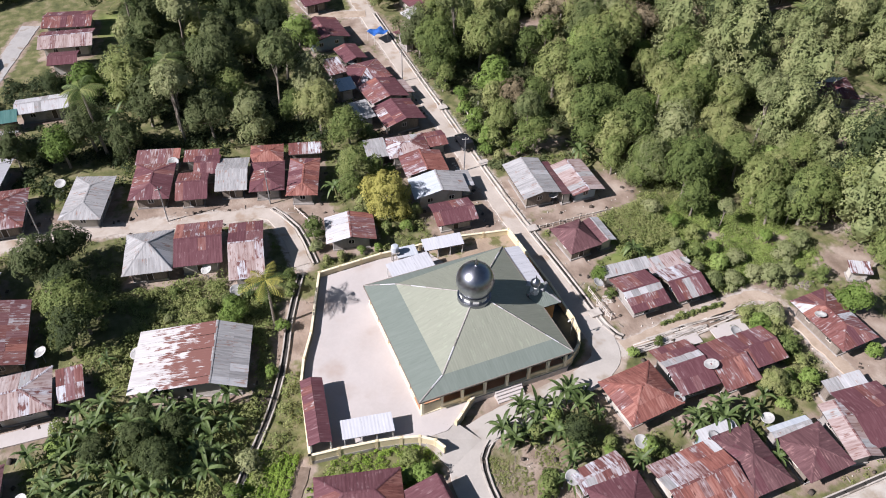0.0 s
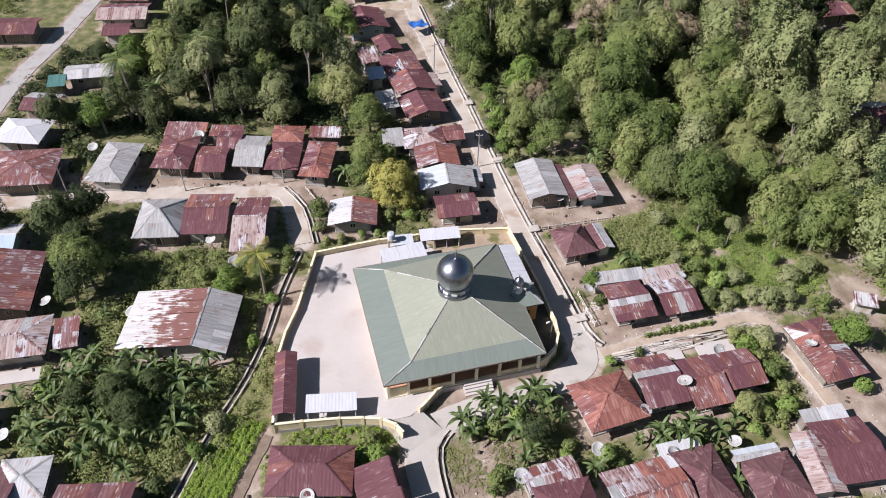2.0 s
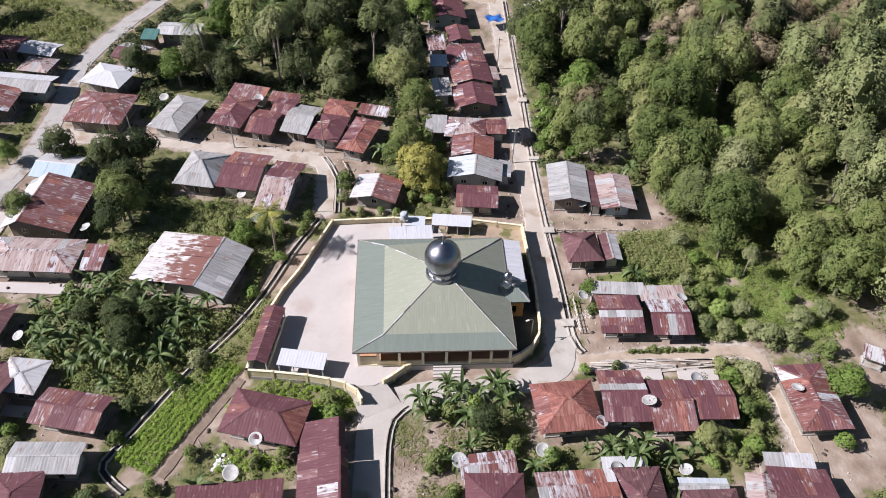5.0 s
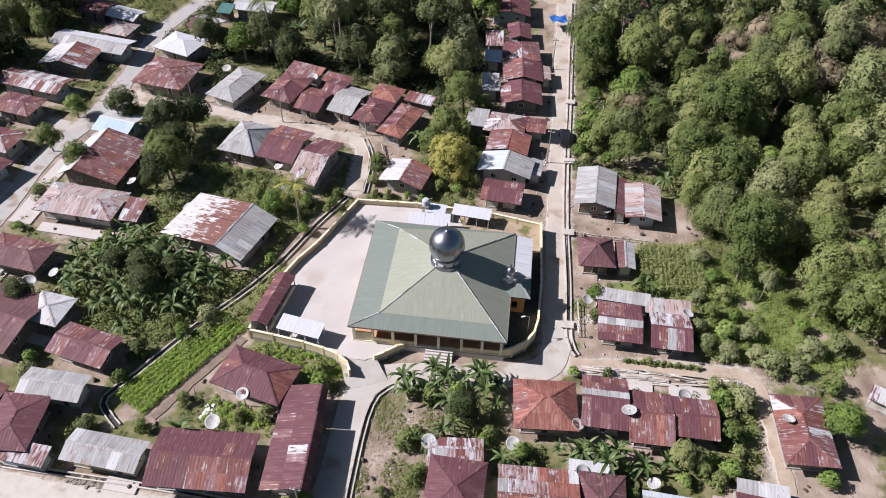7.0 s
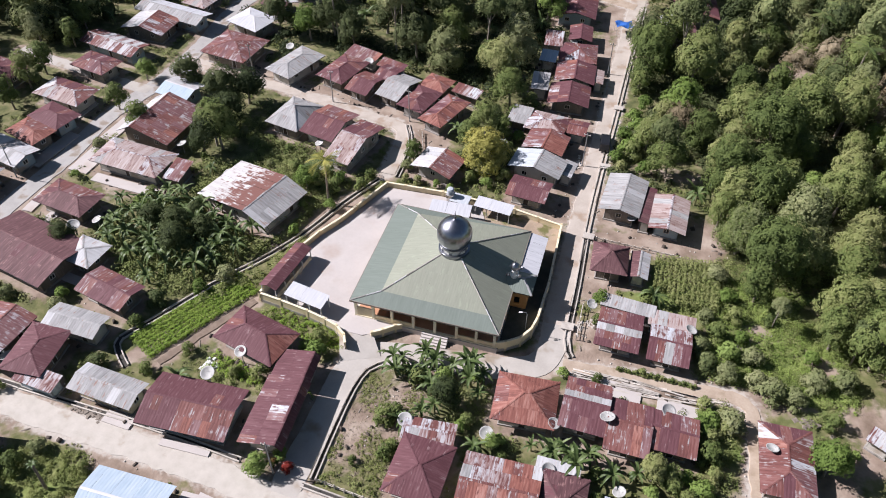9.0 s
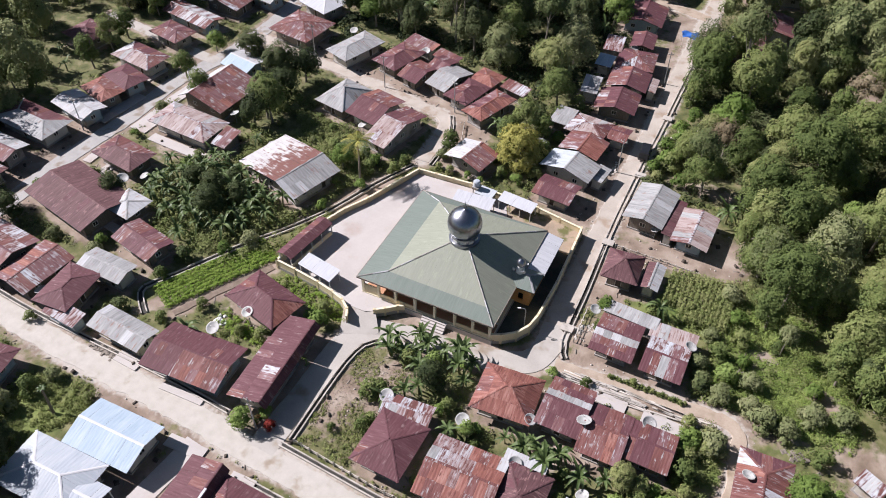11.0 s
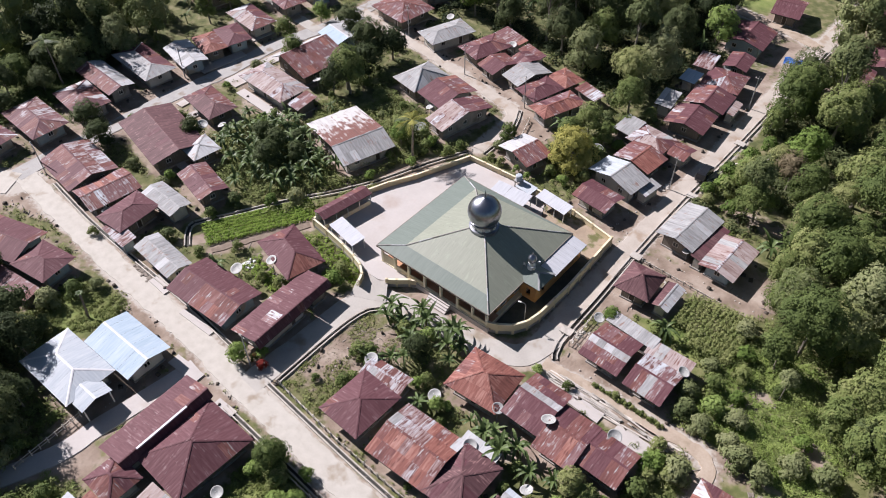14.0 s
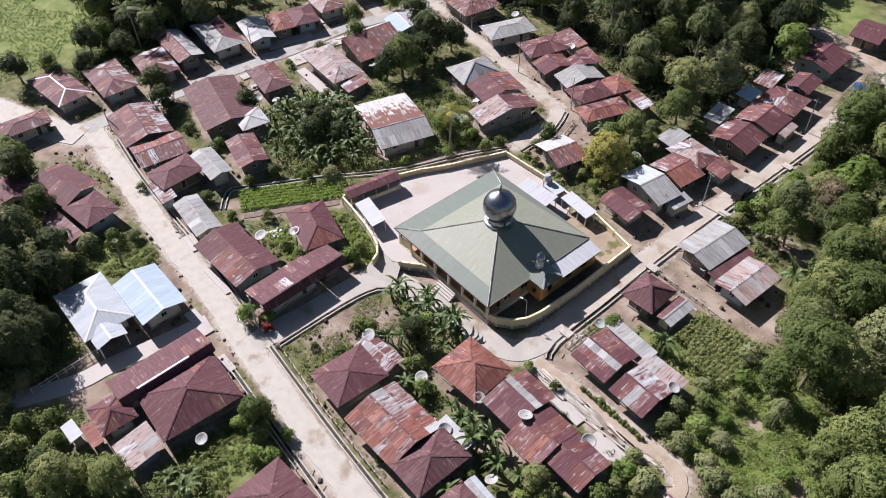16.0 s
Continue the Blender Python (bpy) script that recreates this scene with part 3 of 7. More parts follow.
def roof_on(parent, slopes, palettes, wood=DARKWOOD, lower_name="roof"):
    """The timber body of the roof, with the sheets as its pieces."""
    s = Shape()
    zb = min(q[2] for c in slopes for q in c) - 0.10
    cx = sum(q[0] for c in slopes for q in c) / sum(len(c) for c in slopes)
    for c in slopes:
        c2 = [(q[0] - (0.15 if q[0] > cx else -0.15), q[1], q[2] - 0.05) for q in c]
        n = len(c2)
        s.add(c2 + [(q[0], q[1], zb if abs(q[2] - slopes[0][0][2]) < 0.01 else max(zb, q[2] - 0.16)) for q in c2],
              [tuple(range(n)), tuple(range(2 * n - 1, n - 1, -1))] + [(k, k + n, (k + 1) % n + n, (k + 1) % n) for k in range(n)])
    roof = s.put(lower_name, wood, parent)
    for k, c in enumerate(slopes):
        slope_sheets(roof, c, chooser(palettes[k % len(palettes)]), row=1.2 if palettes[k % len(palettes)].startswith("v:") else 9.0 if "rustup" in palettes[k % len(palettes)] else 4.4 if "streaked" in palettes[k % len(palettes)] else 2.4)
    return roof


def ridge_caps(roof, slopes, material):
    """Folded cap strips along every upper edge of the slopes."""
    done = set()
    for c in slopes:
        for a, b in zip(c, c[1:] + c[:1]):
            key = tuple(sorted([tuple(round(q, 2) for q in a), tuple(round(q, 2) for q in b)]))
            if key in done or max(a[2], b[2]) - slopes[0][0][2] < 0.2 or (Vector(a) - Vector(b)).length < 0.4:
                continue
            if sum(1 for d in slopes if any(set(key) == {tuple(round(q, 2) for q in p), tuple(round(q, 2) for q in r)} for p, r in zip(d, d[1:] + d[:1]))) < 2:
                continue
            done.add(key)
            A, B = Vector(a), Vector(b)
            d = (B - A).normalized()
            side = d.cross(Vector((0, 0, 1))).normalized() * 0.15
            up, down = Vector((0, 0, 0.06)), Vector((0, 0, 0.03))
            Shape().add([A + side + down, A + up, A - side + down, B + side + down, B + up, B - side + down, A - up * 0.2, B - up * 0.2],
                        [(0, 3, 4, 1), (1, 4, 5, 2), (0, 1, 2, 6), (3, 7, 5, 4), (0, 6, 7, 3), (2, 5, 7, 6)]).put("ridge_cap", material, roof)


# ---- houses ----
def wall_boxes(s, a, b, h, th, gaps):
    """A wall from a to b (plan points, outer face on the right hand) with gaps (from, to, sill, head) cut through it."""
    d = Vector(b) - Vector(a)
    length, d = d.length, d.normalized()
    nrm = Vector((d.y, -d.x))

    def block(u0, u1, z0, z1):
        if u1 - u0 > 0.01 and z1 - z0 > 0.01:
            q = [Vector(a) + d * u0, Vector(a) + d * u1, Vector(a) + d * u1 - nrm * th, Vector(a) + d * u0 - nrm * th]
            s.add([(p.x, p.y, z) for z in (z0, z1) for p in q], [(0, 3, 2, 1), (4, 5, 6, 7), (0, 1, 5, 4), (1, 2, 6, 5), (2, 3, 7, 6), (3, 0, 4, 7)])

    u = 0.0
    for g0, g1, sill, head in sorted(gaps):
        block(u, g0, 0, h)
        block(g0, g1, 0, sill)
        block(g0, g1, head, h)
        u = g1
    block(u, length, 0, h)
    return d, nrm


def fit_opening(parent, a, d, nrm, g, is_door, trim, leaf):
    """A window or door in a gap of a wall."""
    g0, g1, sill, head = g
    w, h = g1 - g0, head - sill
    base = Vector(a) + d * (g0 + w / 2)
    m = Matrix.Translation((base.x, base.y, sill)) @ Matrix(((d.x, -nrm.x, 0), (d.y, -nrm.y, 0), (0, 0, 1))).to_4x4()
    s = Shape().box(-w / 2, -w / 2 + 0.07, -0.03, 0.1, 0, h).box(w / 2 - 0.07, w / 2, -0.03, 0.1, 0, h).box(-w / 2 + 0.07, w / 2 - 0.07, -0.03, 0.1, h - 0.07, h)
    if is_door:
        ob = s.put("door", trim, parent, m)
        Shape().box(-w / 2 + 0.07, w / 2 - 0.07, 0.02, 0.06, 0.02, h - 0.07).put("door_leaf", leaf, ob)
    else:
        s.box(-w / 2 + 0.07, w / 2 - 0.07, -0.05, 0.1, 0, 0.06).box(-0.03, 0.03, -0.02, 0.08, 0.06, h - 0.07)
        ob = s.put("window", trim, parent, m)
        Shape().box(-w / 2 + 0.07, w / 2 - 0.07, 0.03, 0.05, 0.06, h - 0.07).put("pane", GLASS, ob)
    return ob


HOUSE_LOOK = {"maroonpatch": "patched maroon", "orangepatch": "patched orange rusted", "maroon": "maroon-painted", "red": "faded red", "rust": "rusty red", "orange": "orange rusted", "patched": "patched rusty", "striped": "rust-striped grey", "streaked": "rust-streaked zinc",
              "zinc": "weathered grey zinc", "rustup": "white zinc rusting from the ridge,", "palezinc": "pale zinc", "white": "bright zinc", "blue": "pale blue", "teal": "teal-painted", "paleblue": "grey-blue", "brown": "dark brown", "whitered": "white and rust"}


def house(x, y, yaw, L, W, kind="gable", roof="maroon", eave=2.35, rise=None, ridge="x", off=0.0, wall=None, openings=True, caps=None, porch=None):
    """A one-storey house: plan of the eaves, roof kind (gable, hip, shed) and its sheets. ridge 'y' turns the ridge across L."""
    if ridge == "y":
        L, W, yaw = W, L, yaw + 90
    palettes = roof if isinstance(roof, tuple) else (roof,)
    if kind == "hip" and W > 1.3 * L and "brown" not in palettes:  # the ridge runs the long way
        p = [palettes[k % len(palettes)] for k in range(4)]
        palettes = (p[2], p[3], p[1], p[0])
        L, W, yaw = W, L, yaw + 90
    base_palette = palettes[0].split(":")[-1].split("@")[0]
    word = {"gable": "gabled", "hip": "hipped", "shed": "lean-to"}[kind]
    name = "shed" if kind == "shed" else "house"
    label = "small %s with a %s %s sheet roof" % ("village house" if name == "house" else "shed", HOUSE_LOOK[base_palette], word)
    root = thing(name, x, y, 0, yaw, label, name, "village houses" if name == "house" else "lean-to sheds")
    HOUSES.append((x, y, radians(yaw), L / 2 - 0.3, W / 2 - 0.3))
    rise = rise if rise is not None else (0.26 * W / 2 * (1 + abs(off)) if kind != "shed" else 0.13 * W)
    slopes = {"gable": lambda: gable_slopes(L, W, eave, rise, off), "hip": lambda: hip_slopes(L, W, eave, rise), "shed": lambda: shed_slopes(L, W, eave, rise)}[kind]()
    top = roof_on(root, slopes, palettes)
    cap = caps or {"maroon": MAROON, "brown": BROWN, "red": MAROON, "rust": RUST, "orange": ORANGE, "maroonpatch": MAROON, "orangepatch": RUST, "patched": PATCHY, "striped": PATCHY, "blue": CLEANCAP, "paleblue": CLEANCAP}.get(base_palette, ZINC)
    ridge_caps(top, slopes, cap)
    wall = wall or random.choice((PLASTER, PLASTER_BLUE, PLANKWALL, PLANKWALL, PLINTH))
    over = min(0.95, 0.19 * min(L, W))
    hx, hy, h = L / 2 - over, W / 2 - over, eave - 0.08
    openings = openings and kind != "shed"
    Shape().box(-hx - 0.12, hx + 0.12, -hy - 0.12, hy + 0.12, -0.1, 0.22).put("plinth", PLINTH, root)
    s, todo = Shape(), []
    for a, b, door_wall in (((-hx, -hy), (hx, -hy), True), ((hx, -hy), (hx, hy), False), ((hx, hy), (-hx, hy), False), ((-hx, hy), (-hx, -hy), False)):
        length = (Vector(b) - Vector(a)).length
        gaps = []
        face = Vector((b[1] - a[1], a[0] - b[0])).normalized()
        north = face.x * math.sin(radians(yaw)) + face.y * math.cos(radians(yaw))
        if openings and length > 2.4 and north < 0.6:
            n = max(1, int(length / 2.9))
            for k in range(n):
                c = (k + 0.5) * length / n
                gaps.append((c - 0.42, c + 0.42, 0.22, 2.0) if door_wall and k == n // 2 else (c - 0.42, c + 0.42, 0.95, 1.75))
        d, nrm = wall_boxes(s, a, b, h, 0.14, gaps)
        todo += [(a, d, nrm, g, g[2] < 0.5) for g in gaps]
    if kind == "gable":
        r = off * W / 2
        for sx in (-1, 1):
            x0, x1 = sorted((sx * hx, sx * (hx - 0.14)))
            pts = [(-hy, h), (hy, h), (hy, h + 0.1), (r, eave + rise - 0.14), (-hy, h + 0.1)]
            s.add([(x0, p, z) for p, z in pts] + [(x1, p, z) for p, z in pts], [(0, 4, 3, 2, 1), (5, 6, 7, 8, 9), (0, 1, 6, 5), (1, 2, 7, 6), (2, 3, 8, 7), (3, 4, 9, 8), (4, 0, 5, 9)])
    s.weld().put("wall", wall, root)
    for a, d, nrm, g, is_door in todo:
        fit_opening(root, a, d, nrm, g, is_door, random.choice((WHITEPAINT, PALEWOOD)), DARKWOOD)
    if porch:
        px, py, pl, pw, pal = porch
        ps = gable_slopes(pl, pw, eave - 0.1, 0.22 * pw / 2 + 0.15)
        ps = [[(q[0] + px, q[1] + py, q[2]) for q in c] for c in ps]
        pr = roof_on(root, ps, (pal,), lower_name="porch_roof")
        ridge_caps(pr, ps, cap)
        for sx in (-1, 1):
            for sy in (-1, 1):
                Shape().box(px + sx * (pl / 2 - 0.3) - 0.07, px + sx * (pl / 2 - 0.3) + 0.07, py + sy * (pw / 2 - 0.3) - 0.07, py + sy * (pw / 2 - 0.3) + 0.07, 0, eave - 0.2).put("post", WHITEPAINT, root)
    return root


# ---- the mosque ----
def rect_slab(s, pts, z0, z1):
    n = len(pts)
    return s.add([(*p, z0) for p in pts] + [(*p, z1) for p in pts], [tuple(range(n))[::-1], tuple(range(n, 2 * n))] + [(k, (k + 1) % n, (k + 1) % n + n, k + n) for k in range(n)])


def mosque():
    root = thing("mosque", 0, 0, -0.53, 0, "yellow village mosque with a green hipped sheet roof and silver dome", "mosque")
    HOUSES.append((0, 0, 0, 9.3, 9.2))
    EAVE, APEX = 4.4, (1.3, 0.15, 8.0)
    sw, se, ne, nw = (-9.55, -9.4, EAVE), (9.55, -9.4, EAVE), (9.55, 9.4, EAVE), (-9.55, 9.4, EAVE)
    bsw, bse, bnw = (-6.0, -7.4, 5.12), (7.9, -7.4, 5.12), (-6.0, 7.55, 5.12)
    uppers = [[bsw, bse, APEX], [se, ne, APEX], [ne, bnw, APEX], [bnw, bsw, APEX]]
    skirts = [[sw, se, bse, bsw], [nw, sw, bsw, bnw], [ne, nw, bnw]]
    s = Shape()
    for c in uppers + skirts:
        n = len(c)
        s.add([(q[0], q[1], q[2] - 0.04) for q in c] + [(q[0], q[1], EAVE - 0.14 if q[2] < EAVE + 0.01 else q[2] - 0.18) for q in c],
              [tuple(range(n)), tuple(range(2 * n - 1, n - 1, -1))] + [(k, k + n, (k + 1) % n + n, (k + 1) % n) for k in range(n)])
    top = s.put("roof", DARKWOOD, root)
    for c in uppers:
        slope_sheets(top, c, lambda u, v: GREEN, wide=0.95, row=3.6, rib=0.004, uneven=0.12)
    for c in skirts:
        slope_sheets(top, c, lambda u, v: GREEN_SKIRT, wide=0.95, row=3.6, rib=0.004, uneven=0.12)
    for a, b in ((sw, bsw), (bsw, APEX), (se, APEX), (ne, APEX), (nw, bnw), (bnw, APEX)):
        A, B = Vector(a), Vector(b)
        d = (B - A).normalized()
        side = d.cross(Vector((0, 0, 1))).normalized() * 0.09
        pieces = max(2, int((B - A).length / 1.8))
        for k in range(pieces):
            p, q = A.lerp(B, k / pieces), A.lerp(B, (k + 0.97) / pieces)
            Shape().add([p + side + Vector((0, 0, 0.06)), p + Vector((0, 0, 0.12)), p - side + Vector((0, 0, 0.06)), q + side + Vector((0, 0, 0.06)), q + Vector((0, 0, 0.12)), q - side + Vector((0, 0, 0.06))],
                        [(0, 3, 4, 1), (1, 4, 5, 2), (0, 1, 2), (3, 5, 4), (0, 2, 5, 3)]).put("ridge_cap", WHITE if k % 4 == 1 else PLINTH, top)
    s = Shape()
    for x0, x1, y0, y1 in ((-9.6, 9.6, -9.48, -9.40), (-9.6, 9.6, 9.40, 9.48), (-9.63, -9.55, -9.4, 9.4), (9.55, 9.63, -9.4, 9.4)):
        s.box(x0, x1, y0, y1, EAVE - 0.2, EAVE + 0.03)
    s.put("fascia", PLANKWALL, root)
    # hall, with its openings
    s, todo, h = Shape(), [], EAVE - 0.15
    x0, x1, y0, y1 = -8.6, 8.7, -6.6, 8.6
    for a, b, n in (((x0, y0), (x1, y0), 6), ((x1, y0), (x1, y1), 5), ((x1, y1), (x0, y1), 5), ((x0, y1), (x0, y0), 5)):
        length = (Vector(b) - Vector(a)).length
        gaps = [((k + 0.5) * length / n - 0.7, (k + 0.5) * length / n + 0.7, 1.9, 3.4) for k in range(n)]
        d, nrm = wall_boxes(s, a, b, h, 0.2, gaps)
        todo += [(a, d, nrm, g) for g in gaps]
    s.weld().put("wall", OCHRE, root)
    for a, d, nrm, g in todo:
        fit_opening(root, a, d, nrm, g, False, WHITEPAINT, DARKWOOD)
    Shape().box(-9.2, 9.3, -9.1, 9.0, 0.4, 1.5).put("plinth", CREAM, root)
    Shape().box(-9.1, 9.2, -8.75, -6.62, 1.5, 1.52).put("veranda_floor", TILEFLOOR, root)
    xs = [-9.0, -6.7, -4.2, -1.4, 1.4, 4.2, 6.7, 9.0]
    for x in xs:
        Shape().box(x - 0.16, x + 0.16, -9.08, -8.76, 1.5, h).put("column", CREAM, root)
    for k in (0, 1, 2, 5, 6):
        Shape().box(xs[k] + 0.16, xs[k + 1] - 0.16, -9.0, -8.86, 1.5, 2.1 if k else 3.0).put("balustrade", YELLOW, root)
    for y in (-5.2, -1.6, 2.0, 5.6, 8.8):
        Shape().box(-9.14, -8.88, y - 0.14, y + 0.14, 1.5, h).put("column", CREAM, root)
    Shape().box(-9.15, 9.15, -9.05, -8.79, h - 0.3, h).put("beam", CREAM, root)
    for k in range(4):
        Shape().box(-0.2, 3.2, -9.15 - 0.32 * (k + 1), -9.13 - 0.32 * k, 0.4, 1.36 - 0.22 * k).put("step", PALE_CONCRETE, root)
    # prayer niche wing
    for a, b, high, gaps in (((8.9, -1.7), (11.4, -1.7), 4.2, [(0.9, 1.6, 2.0, 3.2)]), ((11.4, -1.52), (11.4, 8.82), 3.9, [(1.2, 2.0, 2.0, 3.2), (4.6, 5.8, 2.0, 3.2), (7.6, 8.8, 2.0, 3.2)]), ((11.4, 9.0), (8.9, 9.0), 3.9, [])):
        wing = Shape()
        wall_boxes(wing, a, b, high, 0.18, gaps)
        wing.weld().put("wall", OCHRE, root)
    niche = [[(9.0, -2.05, 4.35), (12.0, -2.05, 4.35), (10.6, -0.2, 5.25), (8.2, -0.2, 5.25)], [(12.0, 1.65, 4.35), (9.0, 1.65, 4.35), (8.2, -0.2, 5.25), (10.6, -0.2, 5.25)], [(12.0, -2.05, 4.35), (12.0, 1.65, 4.35), (10.6, -0.2, 5.25)]]
    s = Shape()
    for c in niche:
        n = len(c)
        s.add([(q[0], q[1], q[2] - 0.03) for q in c] + [(q[0], q[1], q[2] - 0.15) for q in c], [tuple(range(n)), tuple(range(2 * n - 1, n - 1, -1))] + [(k, k + n, (k + 1) % n + n, (k + 1) % n) for k in range(n)])
    r = s.put("niche_roof", DARKWOOD, root)
    for c in niche:
        slope_sheets(r, c, lambda u, v: GREEN_SKIRT, wide=0.8)
    ridge_caps(r, niche, ZINC)
    flat = [[(12.0, 1.75, 3.85), (12.0, 9.3, 3.85), (9.45, 9.3, 4.3), (9.45, 1.75, 4.3)]]
    s = Shape().add([(q[0], q[1], q[2] - dz) for dz in (0.03, 0.15) for q in flat[0]], [(0, 1, 2, 3), (7, 6, 5, 4), (0, 4, 5, 1), (1, 5, 6, 2), (2, 6, 7, 3), (3, 7, 4, 0)])
    r = s.put("wing_roof", DARKWOOD, root)
    slope_sheets(r, flat[0], lambda u, v: PALEZINC, wide=0.8)
    # main dome
    cx, cy = 1.18, 0.25
    drum = Shape().lathe([(2.0, 6.9), (2.0, 7.78), (1.72, 7.86), (1.68, 8.38), (1.84, 8.42), (1.84, 8.62), (1.62, 8.68), (1.2, 8.72)], 40).put("drum", CHROME, root, Matrix.Translation((cx, cy, 0)), smooth=False)
    for k in range(10):
        a = 2 * math.pi * k / 10
        Shape().box(-0.34, 0.34, -0.03, 0.03, 0.0, 0.42).put("drum_panel", WHITEPAINT, drum, Matrix.Translation((1.72 * math.cos(a), 1.72 * math.sin(a), 7.9)) @ pose(0, 0, 0, 0, 0, math.degrees(a) + 90))
    prof = [(1.62, 8.62), (1.95, 9.05), (2.18, 9.65), (2.24, 10.25), (2.14, 10.9), (1.84, 11.5), (1.42, 11.95), (0.95, 12.25), (0.5, 12.45), (0.2, 12.58), (0.09, 12.75)]
    fine = []
    for i in range(len(prof) - 1):
        for k in range(3):
            t = k / 3
            a, b, c, d = prof[max(i - 1, 0)], prof[i], prof[i + 1], prof[min(i + 2, len(prof) - 1)]
            fine.append(tuple(0.5 * (2 * b[j] + (c[j] - a[j]) * t + (2 * a[j] - 5 * b[j] + 4 * c[j] - d[j]) * t * t + (3 * b[j] - a[j] - 3 * c[j] + d[j]) * t ** 3) for j in (0, 1)))
    Shape().lathe(fine + [prof[-1]], 48).put("dome", CHROME, root, Matrix.Translation((cx, cy, 0)), "polished silver onion dome", smooth=True)
    Shape().lathe([(0.09, 12.7), (0.15, 12.8), (0.06, 12.88), (0.17, 13.02), (0.18, 13.1), (0.07, 13.22), (0.05, 13.3), (0.1, 13.4), (0.03, 13.5), (0.02, 13.85), (0.0, 13.85)], 12).put("finial", CHROME, root, Matrix.Translation((cx, cy, 0)), smooth=True)
    # small dome on the niche roof
    mx, my = 9.28, 0.0
    Shape().lathe([(0.55, 5.0), (0.55, 5.7), (0.42, 5.75), (0.42, 6.2), (0.5, 6.25), (0.45, 6.35)], 16).put("small_drum", WHITEPAINT, root, Matrix.Translation((mx, my, 0)))
    Shape().lathe([(0.4, 6.3), (0.58, 6.55), (0.62, 6.8), (0.55, 7.1), (0.35, 7.35), (0.12, 7.5), (0.05, 7.7), (0.1, 7.8), (0.03, 7.95), (0.0, 8.2)], 24).put("small_dome", CHROME, root, Matrix.Translation((mx, my, 0)), smooth=True)
    for k in range(4):
        a = math.pi / 4 + k * math.pi / 2
        px, py = mx + 0.75 * math.cos(a), my + 0.75 * math.sin(a)
        horn = Shape().tube([(px, py, 6.0), (px + 0.35 * math.cos(a), py + 0.35 * math.sin(a), 6.05)], [0.06, 0.24], 10).put("loudspeaker_horn", STEEL, root)
        Shape().tube([(mx + 0.4 * math.cos(a), my + 0.4 * math.sin(a), 5.95), (px, py, 6.0)], [0.03, 0.03], 6).put("bracket", STEEL, horn)
    return root


mosque()


# ---- walled yard of the mosque ----
def yard_wall(points, height, label):
    """A plastered wall with a coping, in straight panels between piers."""
    root = thing("compound_wall", *points[0], 0, 0, label, "wall", kind="structure")
    o = Vector((*points[0], 0))
    for a, b in zip(points, points[1:]):
        A, B = Vector((*a, 0)) - o, Vector((*b, 0)) - o
        yaw = math.degrees(math.atan2(B.y - A.y, B.x - A.x))
        full = (B - A).length
        n = max(1, round(full / 3.0))
        for k in range(n):
            p = A.lerp(B, k / n)
            m = Matrix.Translation(p) @ pose(0, 0, 0, 0, 0, yaw)
            w = full / n
            Shape().box(0, w, -0.09, 0.09, -0.1, height - 0.1).put("panel", YELLOW, root, m)
            Shape().box(-0.02, w + 0.02, -0.14, 0.14, height - 0.1, height).put("coping", CREAM, root, m)
            Shape().box(-0.15, 0.15, -0.15, 0.15, -0.1, height + 0.06).put("pier", YELLOW, root, m)
            Shape().box(0.0, w, -0.12, 0.12, -0.1, 0.5).put("footing", PLINTH, root, m)
    return root


yard_wall([(-22.1, -9.8), (-19, -10.15), (-15, -10.75), (-12.4, -11.35), (-10.5, -11.95), (-9.1, -13.0), (-8.5, -14.2)], 1.65, "pale yellow plastered boundary wall curving to the gate")
yard_wall([(-22.1, -9.8), (-20.4, -0.2), (-19.2, 3.0), (-17.3, 6.6), (-13.6, 15.9)], 1.65, "long pale yellow plastered wall behind the paved yard")
yard_wall([(-13.6, 15.9), (-5, 16.3), (6, 15.7), (13.1, 14.3)], 1.65, "pale yellow plastered wall along the north of the yard")
yard_wall([(13.1, 14.3), (13.5, 3), (13.3, -3.4), (12.9, -5.5), (11.9, -7.2), (10.3, -8.4), (8.9, -9.0)], 1.8, "yellow plastered wall on a grey base rounding the road corner")
yard_wall([(-6.0, -11.5), (-4.9, -10.7), (-3.6, -9.6), (-2.8, -9.2)], 1.4, "low yellow splayed wall beside the mosque gate")

pave = Shape()
rect_slab(pave, [(-21.9, -9.65), (-15, -10.6), (-12.4, -11.2), (-10.3, -11.9), (-7.2, -11.9), (-5.9, -11.2), (-2.9, -9.22), (9.4, -9.22), (9.4, 9.3), (3.0, 11.5), (1.0, 15.6), (-5, 16.1), (-13.5, 15.7), (-17.1, 6.6), (-19.0, 3.0), (-20.2, -0.2)], -0.1, 0.80)
yard = tagged(pave.put("pavement", PALE_CONCRETE), "wide sunlit pale concrete yard of the mosque", "yard", kind="structure")
ramp_slab = Shape().add([(-10.2, -11.92, 0.796), (-5.95, -11.3, 0.796), (-4.0, -13.9, 0.05), (-8.6, -16.0, 0.05), (-10.2, -11.92, -0.1), (-5.95, -11.3, -0.1), (-4.0, -13.9, -0.1), (-8.6, -16.0, -0.1)],
                        [(0, 3, 2, 1), (4, 5, 6, 7), (0, 1, 5, 4), (1, 2, 6, 5), (2, 3, 7, 6), (3, 0, 4, 7)])
tagged(ramp_slab.put("pavement", LANETOP), "short concrete ramp up to the mosque gate", "ramp", kind="structure")
bed = Shape()
